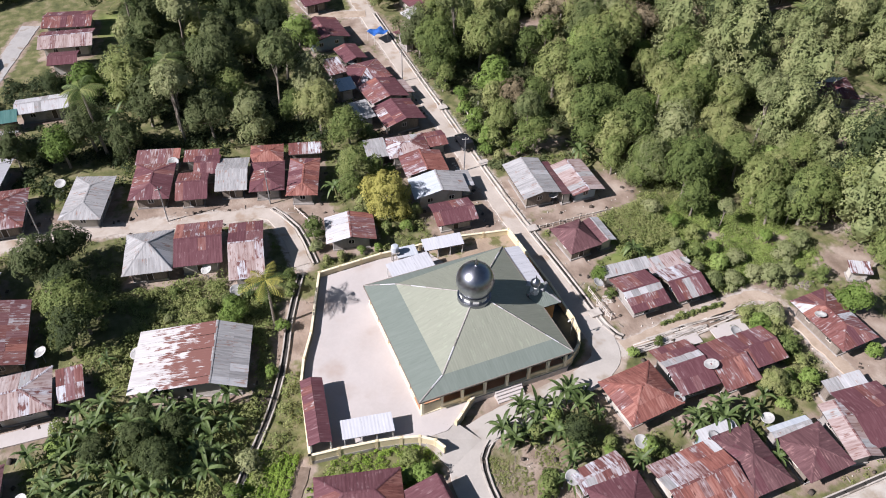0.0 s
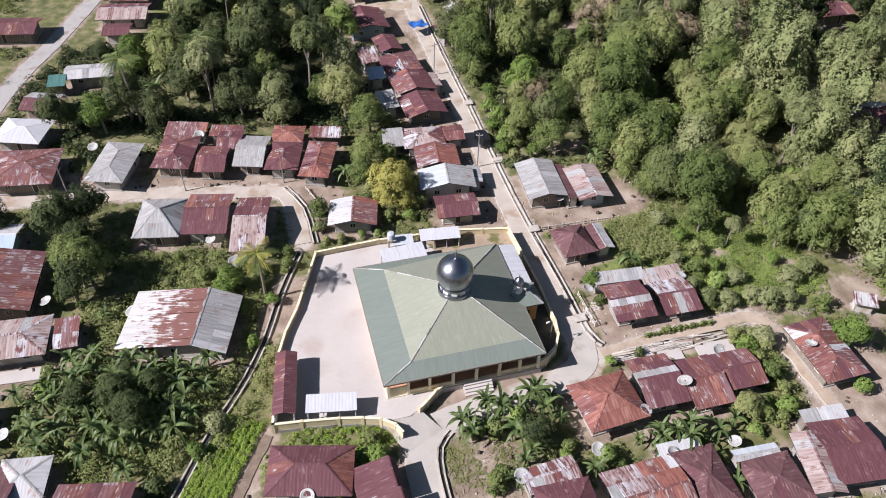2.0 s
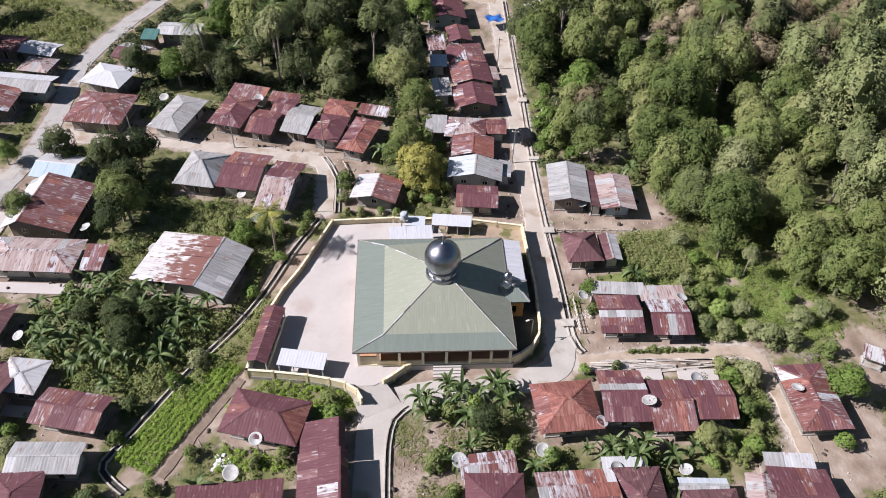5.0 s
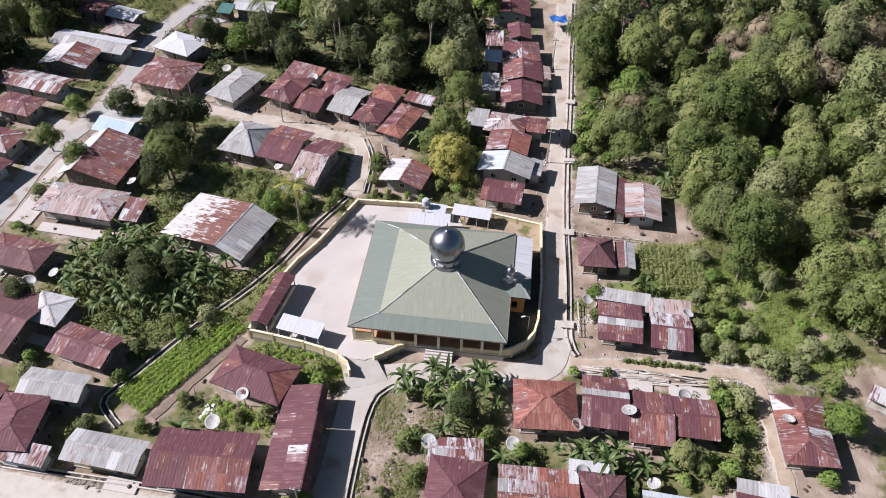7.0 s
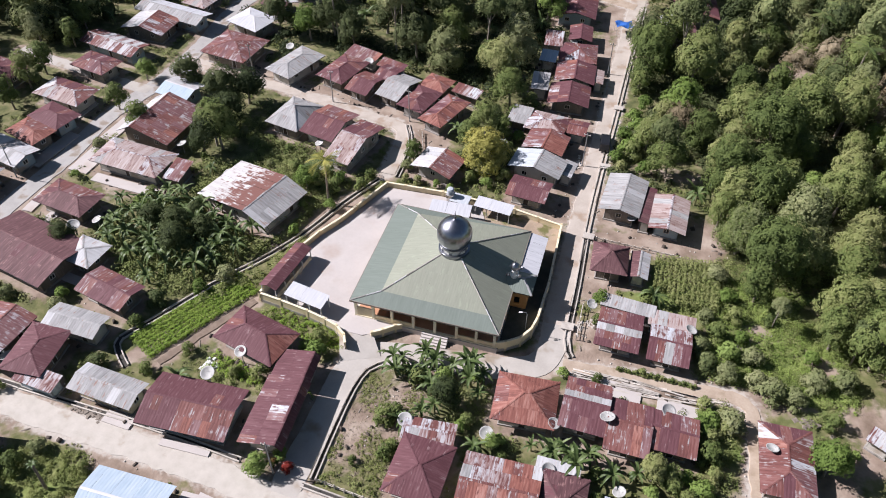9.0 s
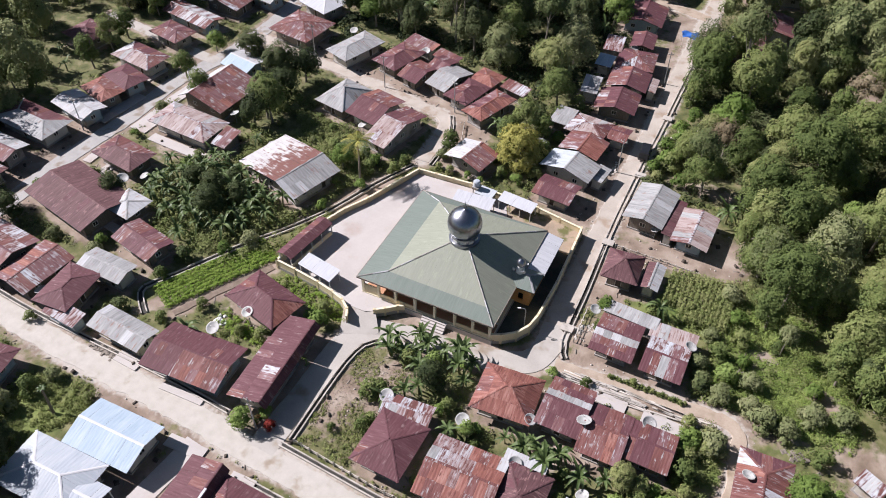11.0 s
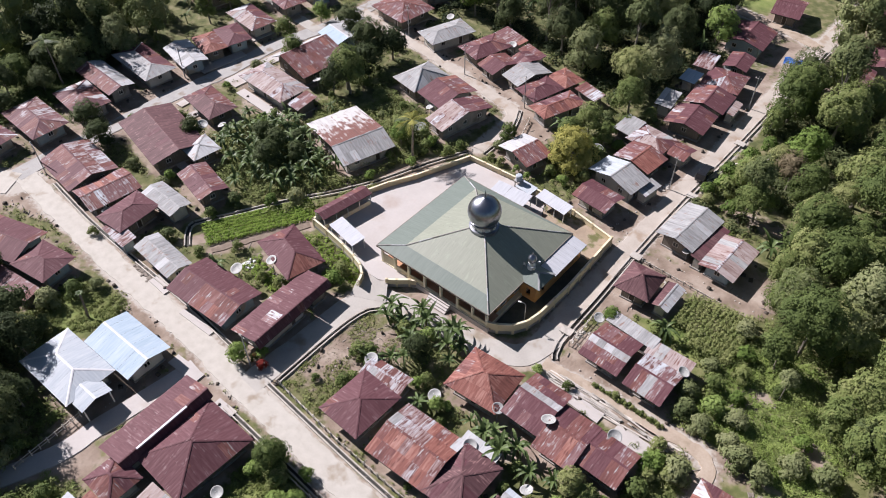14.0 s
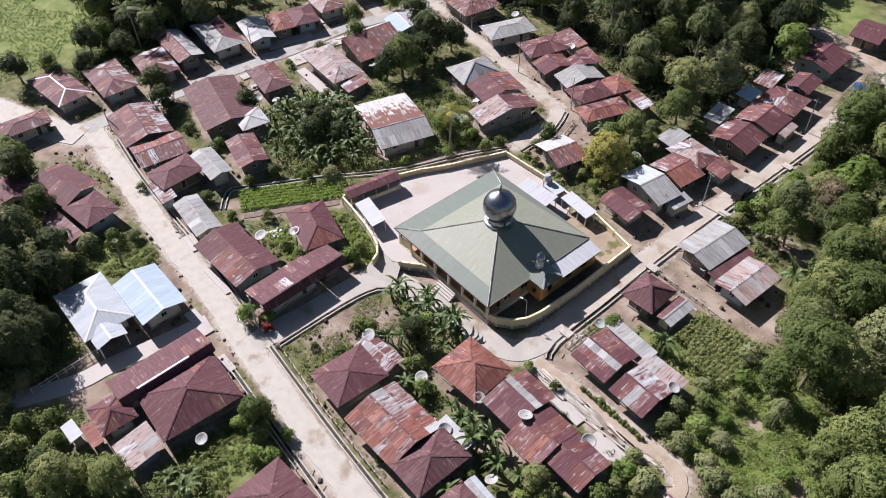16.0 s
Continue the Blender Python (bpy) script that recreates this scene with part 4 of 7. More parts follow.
rect_slab(bed, [(9.45, 9.4), (13.2, 9.4), (13.0, 14.2), (6, 15.6), (1.1, 15.5), (3.1, 11.6)], -0.1, 0.72)
# near-black slab laid where the mosque roof's shadow falls
dim = Shape()
rect_slab(dim, [(9.45, -8.9), (10.2, -8.3), (11.8, -7.1), (12.8, -5.5), (13.2, -3.4), (13.4, 3), (13.2, 9.38), (9.45, 9.38)], -0.1, 0.70)
tagged(dim.put("ground", SHADEFLOOR), "strip of ground darkened for roof shade inside the mosque wall", "ground", kind="structure")
tagged(bed.put("ground", EARTHBED), "bare earth strip between mosque and wall", "ground", kind="structure")
HOUSES.append((-14, 4, 0, 5, 9))


def open_shed(x, y, yaw, L, W, z, h, palette, label, ridge=False, backing=None):
    """A roof on posts, open at the sides."""
    root = thing("shed", x, y, z, yaw, label, "shed")
    slopes = gable_slopes(L, W, h, 0.45) if ridge else shed_slopes(L, W, h, 0.25)
    roof_on(root, slopes, palette)
    for k in range(max(2, round(L / 2.0)) + 1):
        px = -L / 2 + 0.2 + k * (L - 0.4) / max(2, round(L / 2.0))
        for sy in (-1, 1):
            Shape().box(px - 0.05, px + 0.05, sy * (W / 2 - 0.2) - 0.05, sy * (W / 2 - 0.2) + 0.05, -0.05, h + (0.0 if sy < 0 or ridge else 0.18)).put("post", WHITEPAINT, root)
    if backing:
        Shape().box(-L / 2 + 0.25, L / 2 - 0.25, W / 2 - 0.32, W / 2 - 0.2, 0, h).put("back_wall", backing, root)
        Shape().box(-L / 2 + 0.25, L / 2 - 0.25, -W / 2 + 0.2, -W / 2 + 0.32, 0, 0.7).put("front_wall", backing, root)
    return root


open_shed(-20.1, -5.5, 81, 8.6, 2.5, 0.8, 2.05, ("maroon",), "long washing shed with a maroon sheet roof", True, CREAM)
open_shed(-15.5, -9.3, -10, 5.6, 2.3, 0.8, 1.8, ("palezinc",), "open yard shelter with a pale zinc roof")
open_shed(-2.5, 11.2, 3, 5.9, 3.4, 0.8, 2.0, ("palezinc",), "side shelter with a pale grey zinc roof")
open_shed(3.2, 14.4, -6, 5.5, 2.1, 0.8, 1.7, ("palezinc",), "narrow open shelter with a grey zinc roof beside the wall")
tank_house = thing("pump_house", -1.9, 14.7, 0.8, -4, "small grey pump house with a water tank", "pump house")
Shape().box(-1.2, 1.2, -0.8, 0.8, -0.05, 1.5).put("wall", PLINTH, tank_house)
Shape().box(-1.4, 1.4, -1.0, 1.0, 1.5, 1.6).put("roof", PALEBLUE, tank_house)
for sx in (-1.9, -1.2):
    for sy in (-0.4, 0.4):
        Shape().box(sx - 0.06, sx + 0.06, sy - 0.06, sy + 0.06, -0.05, 2.0).put("leg", PLINTH, tank_house)
Shape().box(-2.1, -1.0, -0.6, 0.6, 2.0, 2.1).put("platform", PLINTH, tank_house)
Shape().lathe([(0.0, 2.1), (0.5, 2.1), (0.52, 2.9), (0.4, 3.05), (0.0, 3.1)], 16).put("tank", PALEBLUE, tank_house, Matrix.Translation((-1.55, 0, 0)))
lamp = thing("yard_lamp", 12.1, -5.0, 0.7, 200, "slim steel yard lamp by the mosque wall", "lamp")
Shape().tube([(0, 0, 0), (0, 0, 3.0), (0.15, 0, 3.3), (0.7, 0, 3.4)], [0.06, 0.05, 0.04, 0.03], 8).put("pole", STEEL, lamp)
Shape().box(0.6, 1.05, -0.09, 0.09, 3.34, 3.44).put("lamp_head", WHITEPAINT, lamp)


# ---- plants ----
def leaf_quads(centers, radius, count, size, rng, up=0.35, flat=0.8):
    """Small pointed leaves, three-sided, in shells round clump centres."""
    count, size = 2 * count, 0.86 * size
    c = np.repeat(np.asarray(centers, float), count, axis=0)
    n = len(c)
    d = rng.normal(size=(n, 3))
    d[:, 2] += up
    d /= np.linalg.norm(d, axis=1, keepdims=True)
    r = np.repeat(np.asarray(radius, float), count) * rng.uniform(0.70, 1.12, n)
    p = c + d * r[:, None] * np.array([1, 1, flat])
    nrm = d * 0.5 + rng.normal(size=(n, 3)) * 0.26
    nrm[:, 2] += 0.45
    nrm /= np.linalg.norm(nrm, axis=1, keepdims=True)
    t = np.cross(nrm, rng.normal(size=(n, 3)))
    t /= np.linalg.norm(t, axis=1, keepdims=True)
    b = np.cross(nrm, t)
    s = size * rng.uniform(0.6, 1.3, n)[:, None]
    verts = np.stack([p - t * s * 0.7 - b * s * 0.45, p - t * s * 0.7 + b * s * 0.45, p + t * s], 1).reshape(-1, 3)
    return verts, np.arange(3 * n).reshape(-1, 3)


def lumps(centers, radius, rng, squash=0.8):
    """Small uneven rounded masses of 24 quads each, for the inside of crown clumps."""
    g = []
    for axis in range(3):
        for sg in (-1, 1):
            for a in (-1, 0):
                for b in (-1, 0):
                    f = []
                    for da, db in ((0, 0), (1, 0), (1, 1), (0, 1)):
                        p = [0, 0, 0]
                        p[axis], p[(axis + 1) % 3], p[(axis + 2) % 3] = sg, (a + da) * sg, b + db
                        f.append(p)
                    g.append(f)
    g = np.array(g, float).reshape(-1, 3)
    g /= np.linalg.norm(g, axis=1, keepdims=True)
    out = []
    for c, r in zip(centers, radius):
        ph = rng.uniform(0, 6.28, 3)
        w = 1 + 0.22 * np.sin(3 * g[:, 0] + ph[0]) * np.sin(3 * g[:, 1] + ph[1]) + 0.12 * np.sin(5 * g[:, 2] + ph[2])
        out.append(np.array(c) + g * (r * w)[:, None] * np.array([1, 1, squash]))
    v = np.concatenate(out)
    q = np.arange(len(v)).reshape(-1, 4)
    return v, np.concatenate([q[:, :3], q[:, [0, 2, 3]]])


def crown_leaves(mid, half, count, size, tall, rng, heart):
    """Small pointed leaves all over the outside of the lobes, knobbly and with gaps, none inside a neighbouring lobe."""
    mid, half, heart = np.array(mid), np.array(half), np.array(heart)
    which = rng.choice(len(half), size=3 * count, p=half ** 2 / (half ** 2).sum())
    d = rng.normal(size=(len(which), 3))
    d[:, 2] += 0.35
    d /= np.linalg.norm(d, axis=1, keepdims=True)
    # knobs: ridges and hollows over each lobe, finer ones on top
    ph = rng.uniform(0, 6.28, (len(half), 6))[which]
    knob = np.sin(5.6 * d[:, 0] + ph[:, 0]) * np.sin(5.6 * d[:, 1] + ph[:, 1]) + 0.7 * np.sin(6.5 * d[:, 2] + ph[:, 2]) * np.sin(8.0 * d[:, 0] - 5.0 * d[:, 1] + ph[:, 3])
    fine = np.sin(17 * d[:, 0] + ph[:, 4]) * np.sin(17 * d[:, 1] + ph[:, 5]) * np.sin(15 * d[:, 2] + ph[:, 0])
    gap = rng.uniform(size=len(which)) < np.clip(0.55 + 0.55 * knob + 0.5 * fine, 0.12, 1)
    rad = half[which] * (1.0 + 0.15 * knob + 0.11 * fine + rng.uniform(-0.12, 0.05, len(which)))
    p = mid[which] + d * rad[:, None] * np.array([1, 1, tall])
    keep = gap & (d[:, 2] > -0.62)
    for c, h in zip(mid, half):
        keep &= np.linalg.norm((p - c) / np.array([1, 1, tall]), axis=1) > 0.78 * h
    p, d = p[keep][:count], d[keep][:count]
    n = len(p)
    out = p - heart
    nrm = 0.75 * d + 0.45 * out / np.linalg.norm(out, axis=1, keepdims=True) + rng.normal(size=(n, 3)) * 0.34
    nrm[:, 2] += 0.3
    nrm /= np.linalg.norm(nrm, axis=1, keepdims=True)
    t = np.cross(nrm, rng.normal(size=(n, 3)))
    t /= np.linalg.norm(t, axis=1, keepdims=True)
    b = np.cross(nrm, t)
    s = 0.86 * size * rng.uniform(0.6, 1.3, n)[:, None]
    verts = np.stack([p - t * s * 0.7 - b * s * 0.5, p - t * s * 0.7 + b * s * 0.5, p + t * s], 1).reshape(-1, 3)
    return verts, np.arange(3 * n).reshape(-1, 3)


def tree_shape(seed, h, r, clumps=44, leaves=42, size=0.22, tall=0.75, lobes=5, inner=0.52, skirt=0.85):
    """Trunk with limbs, an uneven inner mass, and leaf sprays on several lobes. Returns (wood, leaf verts, leaf quads)."""
    rng = np.random.default_rng(seed)
    s = Shape()
    zc = h - r * tall * 0.95
    lean = rng.normal(size=2) * 0.3
    tr = 0.036 * r + 0.05
    s.tube([(0, 0, -0.2), (lean[0] * 0.4, lean[1] * 0.4, zc * 0.45), (lean[0], lean[1], zc * 0.9), (lean[0] * 1.2, lean[1] * 1.2, zc + 0.3 * r)], [tr * 1.4, tr, tr * 0.75, tr * 0.3], 7)
    # lobes: one on top, the rest round it at differing heights
    mid, half = [np.array([lean[0], lean[1], zc + 0.30 * r * tall])], [0.62 * r]
    turn = rng.uniform(0, 6.28)
    for k in range(lobes):
        a = turn + 2 * math.pi * (k + rng.uniform(-0.25, 0.25)) / lobes
        q = r * rng.uniform(0.40, 0.62)
        mid.append(np.array([lean[0] + math.cos(a) * q, lean[1] + math.sin(a) * q, zc + r * tall * rng.uniform(-skirt, 0.15)]))
        half.append(r * rng.uniform(0.34, 0.52))
    for k, c in enumerate(mid[1:]):
        z0 = zc * rng.uniform(0.5, 0.9)
        s.tube([(lean[0] * z0 / zc, lean[1] * z0 / zc, z0), ((c[0] + lean[0]) / 2, (c[1] + lean[1]) / 2, (z0 + c[2]) / 2 + 0.2), tuple(c)], [tr * 0.55, tr * 0.35, tr * 0.15], 5)
    v, q = crown_leaves(mid, half, 2 * clumps * leaves, size, tall, rng, (lean[0], lean[1], zc - 0.15 * r))
    lv, lq = lumps(mid, np.array(half) * inner, rng, tall)
    return s, np.concatenate([v, lv]), np.concatenate([q, lq + len(v)])


def build_tree(seed, h, r, leaf, label, clumps=48, leaves=46, size=0.22, tall=0.75, name="tree", lobes=6, skirt=0.85):
    s, v, q = tree_shape(seed, h, r, clumps, leaves, size, tall, lobes, 0.60, skirt)
    if name == "shrub":  # leafy to the ground, no stem to be seen
        return tagged(new(name, quads_mesh(name, v, q, leaf)), label, "shrub", "shrubs")
    root = thing(name, 0, 0, 0, 0, label, "tree", "trees")
    s.put("trunk", BARK, root)
    attach("crown", quads_mesh("crown", v, q, leaf), root)
    return root


class Kind:
    """One built plant and its copies: the first call places the built one itself."""

    def __init__(self, make):
        self.make, self.first, self.used = make, None, False

    def put(self, x, y, size=1.0, yaw=None, z=0.0, tilt=2.0):
        if self.first is None:
            self.first = self.make()
        yaw = random.uniform(0, 360) if yaw is None else yaw
        m = pose(x, y, z, random.uniform(-tilt, tilt), random.uniform(-tilt, tilt), yaw) @ Matrix.Scale(size, 4)
        if not self.used:
            self.used = True
            self.first.matrix_basis = m
            return self.first
        ob = copy_thing(self.first, m)
        ob.scale = (size, size, size)
        return ob


TREES = [Kind(lambda: build_tree(11, 8.5, 3.5, LEAF, "leafy green village tree with a rounded uneven crown", 50, 46, 0.19, 0.95)),
         Kind(lambda: build_tree(12, 10.5, 4.2, LEAF, "tall broad-crowned green forest tree", 64, 50, 0.20, 1.05, lobes=7)),
         Kind(lambda: build_tree(13, 7.5, 3.2, LEAF_DARK, "dark green dense-crowned tree", 44, 42, 0.18, 0.95)),
         Kind(lambda: build_tree(14, 13.0, 2.9, LEAF_GREY, "tall slim tree with a pale bare trunk", 42, 42, 0.2, 1.1, lobes=5, skirt=0.5)),
         Kind(lambda: build_tree(15, 10.0, 3.9, LEAF_DARK, "tall dark green forest tree", 58, 48, 0.19, 1.15, lobes=7)),
         Kind(lambda: build_tree(16, 9.0, 3.7, LEAF_GREY, "greyish green broad tree of the wood", 54, 48, 0.19, 1.05, lobes=6)),
         Kind(lambda: build_tree(17, 7.5, 2.6, LEAF, "small rounded olive-green tree", 40, 42, 0.18, 1.2, lobes=5)),
         Kind(lambda: build_tree(18, 9.0, 3.2, LEAF_DRY, "half-bare brownish tree with dry leaves", 30, 30, 0.18, 1.0, lobes=5, skirt=0.6))]
BRIGHT_TREE = Kind(lambda: build_tree(21, 6.5, 2.9, LEAF_BRIGHT, "fresh bright green leafy tree", 38, 40, 0.2, 0.85))
YELLOW_TREE = Kind(lambda: build_tree(22, 7.0, 3.8, LEAF_YELLOW, "large rounded tree with yellowish green leaves", 80, 52, 0.18, 0.8, lobes=7))
SHRUB = Kind(lambda: build_tree(31, 2.2, 1.3, LEAF, "low green leafy shrub", 16, 24, 0.17, 0.75, "shrub", 3))
SHRUB_BRIGHT = Kind(lambda: build_tree(32, 2.0, 1.2, LEAF_BRIGHT, "low bright green shrub", 16, 24, 0.16, 0.75, "shrub", 3))
SHRUB_GREY = Kind(lambda: build_tree(34, 2.2, 1.4, LEAF_GREY, "wide spreading grey-green leafy bush", 22, 26, 0.17, 0.75, "shrub", 4))
SHRUB_RED = Kind(lambda: build_tree(33, 1.7, 1.1, LEAF_RED, "red flowering garden shrub", 12, 24, 0.15, 0.75, "shrub", 3))


def blade(s, base, yaw, length, rise, droop, width, fold=0.18, steps=6):
    """One arching leaf with a folded midrib, as a strip of quads."""
    d = Vector((math.cos(yaw), math.sin(yaw), 0))
    side = Vector((-d.y, d.x, 0))
    verts, faces = [], []
    for i in range(steps + 1):
        t = i / steps
        p = Vector(base) + d * (length * (t * 0.92)) + Vector((0, 0, rise * t - droop * t * t))
        w = width * max(0.04, math.sin(math.pi * min(1, 0.12 + 0.86 * t)) ** 0.7)
        verts += [p + side * w + Vector((0, 0, fold * w)), p, p - side * w + Vector((0, 0, fold * w))]
    for i in range(steps):
        a = 3 * i
        faces += [(a, a + 3, a + 4, a + 1), (a + 1, a + 4, a + 5, a + 2)]
    return s.add(verts, faces)


def banana(seed):
    rng = random.Random(seed)
    root = thing("banana_plant", 0, 0, 0, 0, "banana plant with long arching torn green leaves", "banana plant", "banana plants")
    Shape().tube([(0, 0, -0.1), (0.05, 0.02, 1.0), (0.08, 0.04, 2.1)], [0.17, 0.13, 0.08], 8).put("pseudostem", STEM, root)
    n = rng.randint(10, 13)
    for k in range(n):
        s = Shape()
        blade(s, (0.08, 0.04, 2.0), 2 * math.pi * k / n + rng.uniform(-0.3, 0.3), rng.uniform(1.3, 2.5), rng.uniform(1.2, 3.2), rng.uniform(1.2, 3.2), rng.uniform(0.16, 0.23))
        s.put("leaf", BANANA, root)
    return root


BANANAS = [Kind(lambda: banana(1)), Kind(lambda: banana(2)), Kind(lambda: banana(3))]


def palm(seed, h, frond):
    rng = random.Random(seed)
    root = thing("coconut_palm", 0, 0, 0, 0, "coconut palm with a slim trunk and feathery fronds", "palm tree", "coconut palms")
    Shape().tube([(0, 0, -0.1), (0.15, 0, h * 0.3), (0.35, 0.1, h * 0.7), (0.4, 0.1, h)], [0.24, 0.17, 0.14, 0.12], 8).put("trunk", BARK, root)
    for k in range(16):
        yaw = 2 * math.pi * k / 16 + rng.uniform(-0.2, 0.2)
        length, rise, droop = rng.uniform(2.4, 3.2), rng.uniform(-0.2, 1.9), rng.uniform(1.2, 2.2)
        d, side = Vector((math.cos(yaw), math.sin(yaw), 0)), Vector((-math.sin(yaw), math.cos(yaw), 0))
        s, spine = Shape(), []
        for i in range(15):
            t = i / 14
            spine.append(Vector((0.4, 0.1, h)) + d * length * t + Vector((0, 0, rise * t - droop * t * t)))
        s.tube(spine[::3], [0.035, 0.03, 0.025, 0.02, 0.01], 4)
        for i in range(1, 15):
            t = i / 14
            for sg in (1, -1):
                l = 0.75 * math.sin(math.pi * (0.15 + 0.8 * t))
                p = spine[i]
                tip = p + side * sg * l + d * l * 0.5 - Vector((0, 0, l * 0.45))
                s.add([p - d * 0.06, p + d * 0.06, tip + d * 0.02, tip - d * 0.02], [(0, 1, 2, 3)])
        s.put("frond", BANANA if k % 3 == 0 else frond, root)
    return root


PALMS = [Kind(lambda: palm(5, 8.0, LEAF_YELLOW)), Kind(lambda: palm(6, 10.5, LEAF))]


# ---- village houses: along the main street ----
house(-22.4, -40.5, 1, 9.1, 6.2, "gable", "blue", wall=PLASTER, caps=CLEANCAP)
house(-25.2, -47.0, 1, 10.2, 6.6, "hip", "paleblue", wall=PLASTER, caps=CLEANCAP, porch=(5.6, -0.6, 3.2, 4.0, "paleblue"))
house(-4.4, -44.0, -2, 8.0, 10.0, "hip", "maroon", rise=1.7)
rear = house(-10.4, -44.6, 2, 4.8, 12.2, "gable", "maroon", ridge="y", rise=1.0, off=-0.7, eave=2.4)
Shape().box(-3.8, 3.0, -1.98, -1.72, 3.36, 3.54).put("fascia_board", CLEANCAP, rear)
house(-8.1, -51.9, 0, 4.8, 4.3, "hip", "red", rise=1.0)
house(-7.2, -54.8, 0, 3.6, 1.4, "shed", "orange", eave=1.9, openings=False)
house(-9.2, -56.4, 4, 2.8, 1.5, "shed", "palezinc", eave=1.9, openings=False)
house(-2.2, -51.5, 2, 4.4, 4.4, "shed", "striped", eave=1.90)
house(13.4, -43.4, 5, 7.7, 6.8, "hip", "maroon")
house(-51.5, -40.6, 16, 9.2, 6.6, "gable", "maroon")
house(-43.5, -39.6, 9, 6.7, 5.5, "hip", "maroon", wall=PLASTER_BLUE)
house(-55.5, -46.9, -10, 6.0, 6.0, "gable", "red")
house(-43.1, -44.2, 8, 8.0, 2.4, "shed", "rust", eave=1.90)
house(-58.2, -25.1, -6, 10.2, 8.1, "gable", ("red", "patched"))
house(-49.7, -25.6, -7, 6.3, 8.1, "gable", "rust", ridge="y")
house(-43.1, -26.3, 4, 5.5, 7.3, "hip", "maroon")
house(-41.2, -21.2, -2, 7.6, 3.8, "gable", "zinc")
house(-40.6, -29.7, -4, 5.6, 2.4, "shed", "patched", eave=1.90)
house(-31.9, -28.5, -4, 8.6, 3.9, "gable", "zinc", wall=YELLOW)
house(-21.3, -28.1, 3, 10.8, 7.0, "gable", ("u:maroon@0.36,rust@1", "maroon"))
house(-12.1, -26.1, 3, 5.2, 9.2, "gable", ("maroon", "maroonpatch"), ridge="y", off=-0.7, rise=1.0, wall=PLASTER)
house(-12.5, -19.5, 3, 4.8, 3.9, "gable", "maroon", ridge="y", off=-0.7, rise=0.8, eave=2.2, openings=False)
house(-18.9, -16.8, -14, 8.9, 5.8, "hip", ("maroon", "maroon", "orange", "maroon"), rise=1.3)
# south of the mosque
house(5.5, -28.1, -2, 6.1, 7.3, "hip", "maroon")
house(5.1, -23.3, 5, 6.0, 2.9, "gable", "patched", eave=2.10)
house(14.1, -28.2, 2, 8.4, 7.6, "gable", ("orangepatch", "u:orangepatch@0.5,patched@1"))
house(14.5, -16.4, 4, 7.2, 6.6, "hip", "orange", rise=1.5)
house(21.2, -15.2, -1, 5.3, 7.0, "gable", ("red", "v:red@0.5,zinc@1"), rise=0.9)
house(26.2, -16.6, 0, 5.0, 6.9, "gable", ("rust", "red"), rise=0.9)
house(31.1, -16.0, -1, 5.2, 5.3, "gable", ("red", "maroonpatch"), rise=0.7)
house(20.5, -28.0, 0, 5.2, 7.6, "hip", "brown")
house(19.6, -23.6, 0, 4.8, 1.5, "shed", "white", eave=2.0, rise=0.25, openings=False)
house(27.5, -29.8, 0, 6.0, 5.6, "hip", "brown")
house(27.4, -26.4, -3, 5.2, 1.8, "gable", ("zinc", "paleblue"), eave=2.0, openings=False)
house(33.0, -29.1, -12, 3.6, 7.2, "gable", "striped", ridge="y")
house(37.2, -28.6, -6, 6.4, 7.6, "gable", ("maroon", "red"))
house(37.4, -23.9, -4, 5.4, 1.9, "shed", "white", eave=2.0, rise=0.25, openings=False)
# east of the road
house(23.4, -2.7, -1, 5.5, 6.3, "gable", ("v:red@0.7,white@1", "red"), eave=2.0, rise=0.85)
house(24.0, 1.5, -4, 6.9, 1.9, "shed", "zinc", eave=2.0, rise=0.35, openings=False)
house(29.6, -3.4, -1, 5.1, 5.8, "gable", ("u:red@0.4,patched@0.6,red@1", "patched"), eave=2.0, rise=0.8)
house(29.6, 0.6, 0, 5.8, 2.4, "shed", "striped", eave=1.9, rise=0.3, openings=False)
house(20.6, 9.0, 3, 4.9, 5.6, "hip", "brown", rise=1.5)
house(24.6, 9.3, 0, 2.6, 5.0, "gable", ("white", "v:brown@0.5,white@1"), eave=1.9, ridge="y", rise=0.4)
house(20.8, 22.4, -4, 5.9, 8.6, "gable", "zinc", ridge="y", eave=2.5)
house(24.4, 21.6, 0, 2.0, 8.2, "shed", "brown", ridge="y", eave=2.00, rise=0.4)
house(27.6, 20.6, -2, 5.2, 7.7, "gable", "striped", ridge="y", rise=0.6, eave=2.10)
house(43.0, -15.9, 2, 5.8, 9.0, "hip", ("red", "red", "rust", "u:white@0.3,rust@1"))
# north of the mosque, west of the road
house(7.3, 25.7, -8, 8.2, 4.8, "gable", ("zinc", "paleblue"), ridge="y", eave=2.6, wall=PLASTER)
house(7.4, 31.9, -6, 6.6, 5.3, "gable", ("orange", "rust"), ridge="y", rise=0.8, eave=2.2)
house(6.6, 37.0, -6, 6.6, 5.4, "hip", ("striped", "striped", "red", "patched"), eave=2.2)
house(1.9, 38.0, -6, 3.4, 4.2, "shed", "zinc", eave=2.0, openings=False)
house(11.6, 37.4, -4, 3.2, 4.0, "gable", "red", eave=2.0)
house(8.6, 45.9, 4, 7.0, 6.4, "gable", ("maroon", "maroonpatch"), ridge="y", eave=2.2)
house(8.5, 53.0, 4, 7.0, 6.3, "gable", ("maroon", "rust"), ridge="y", eave=2.2)
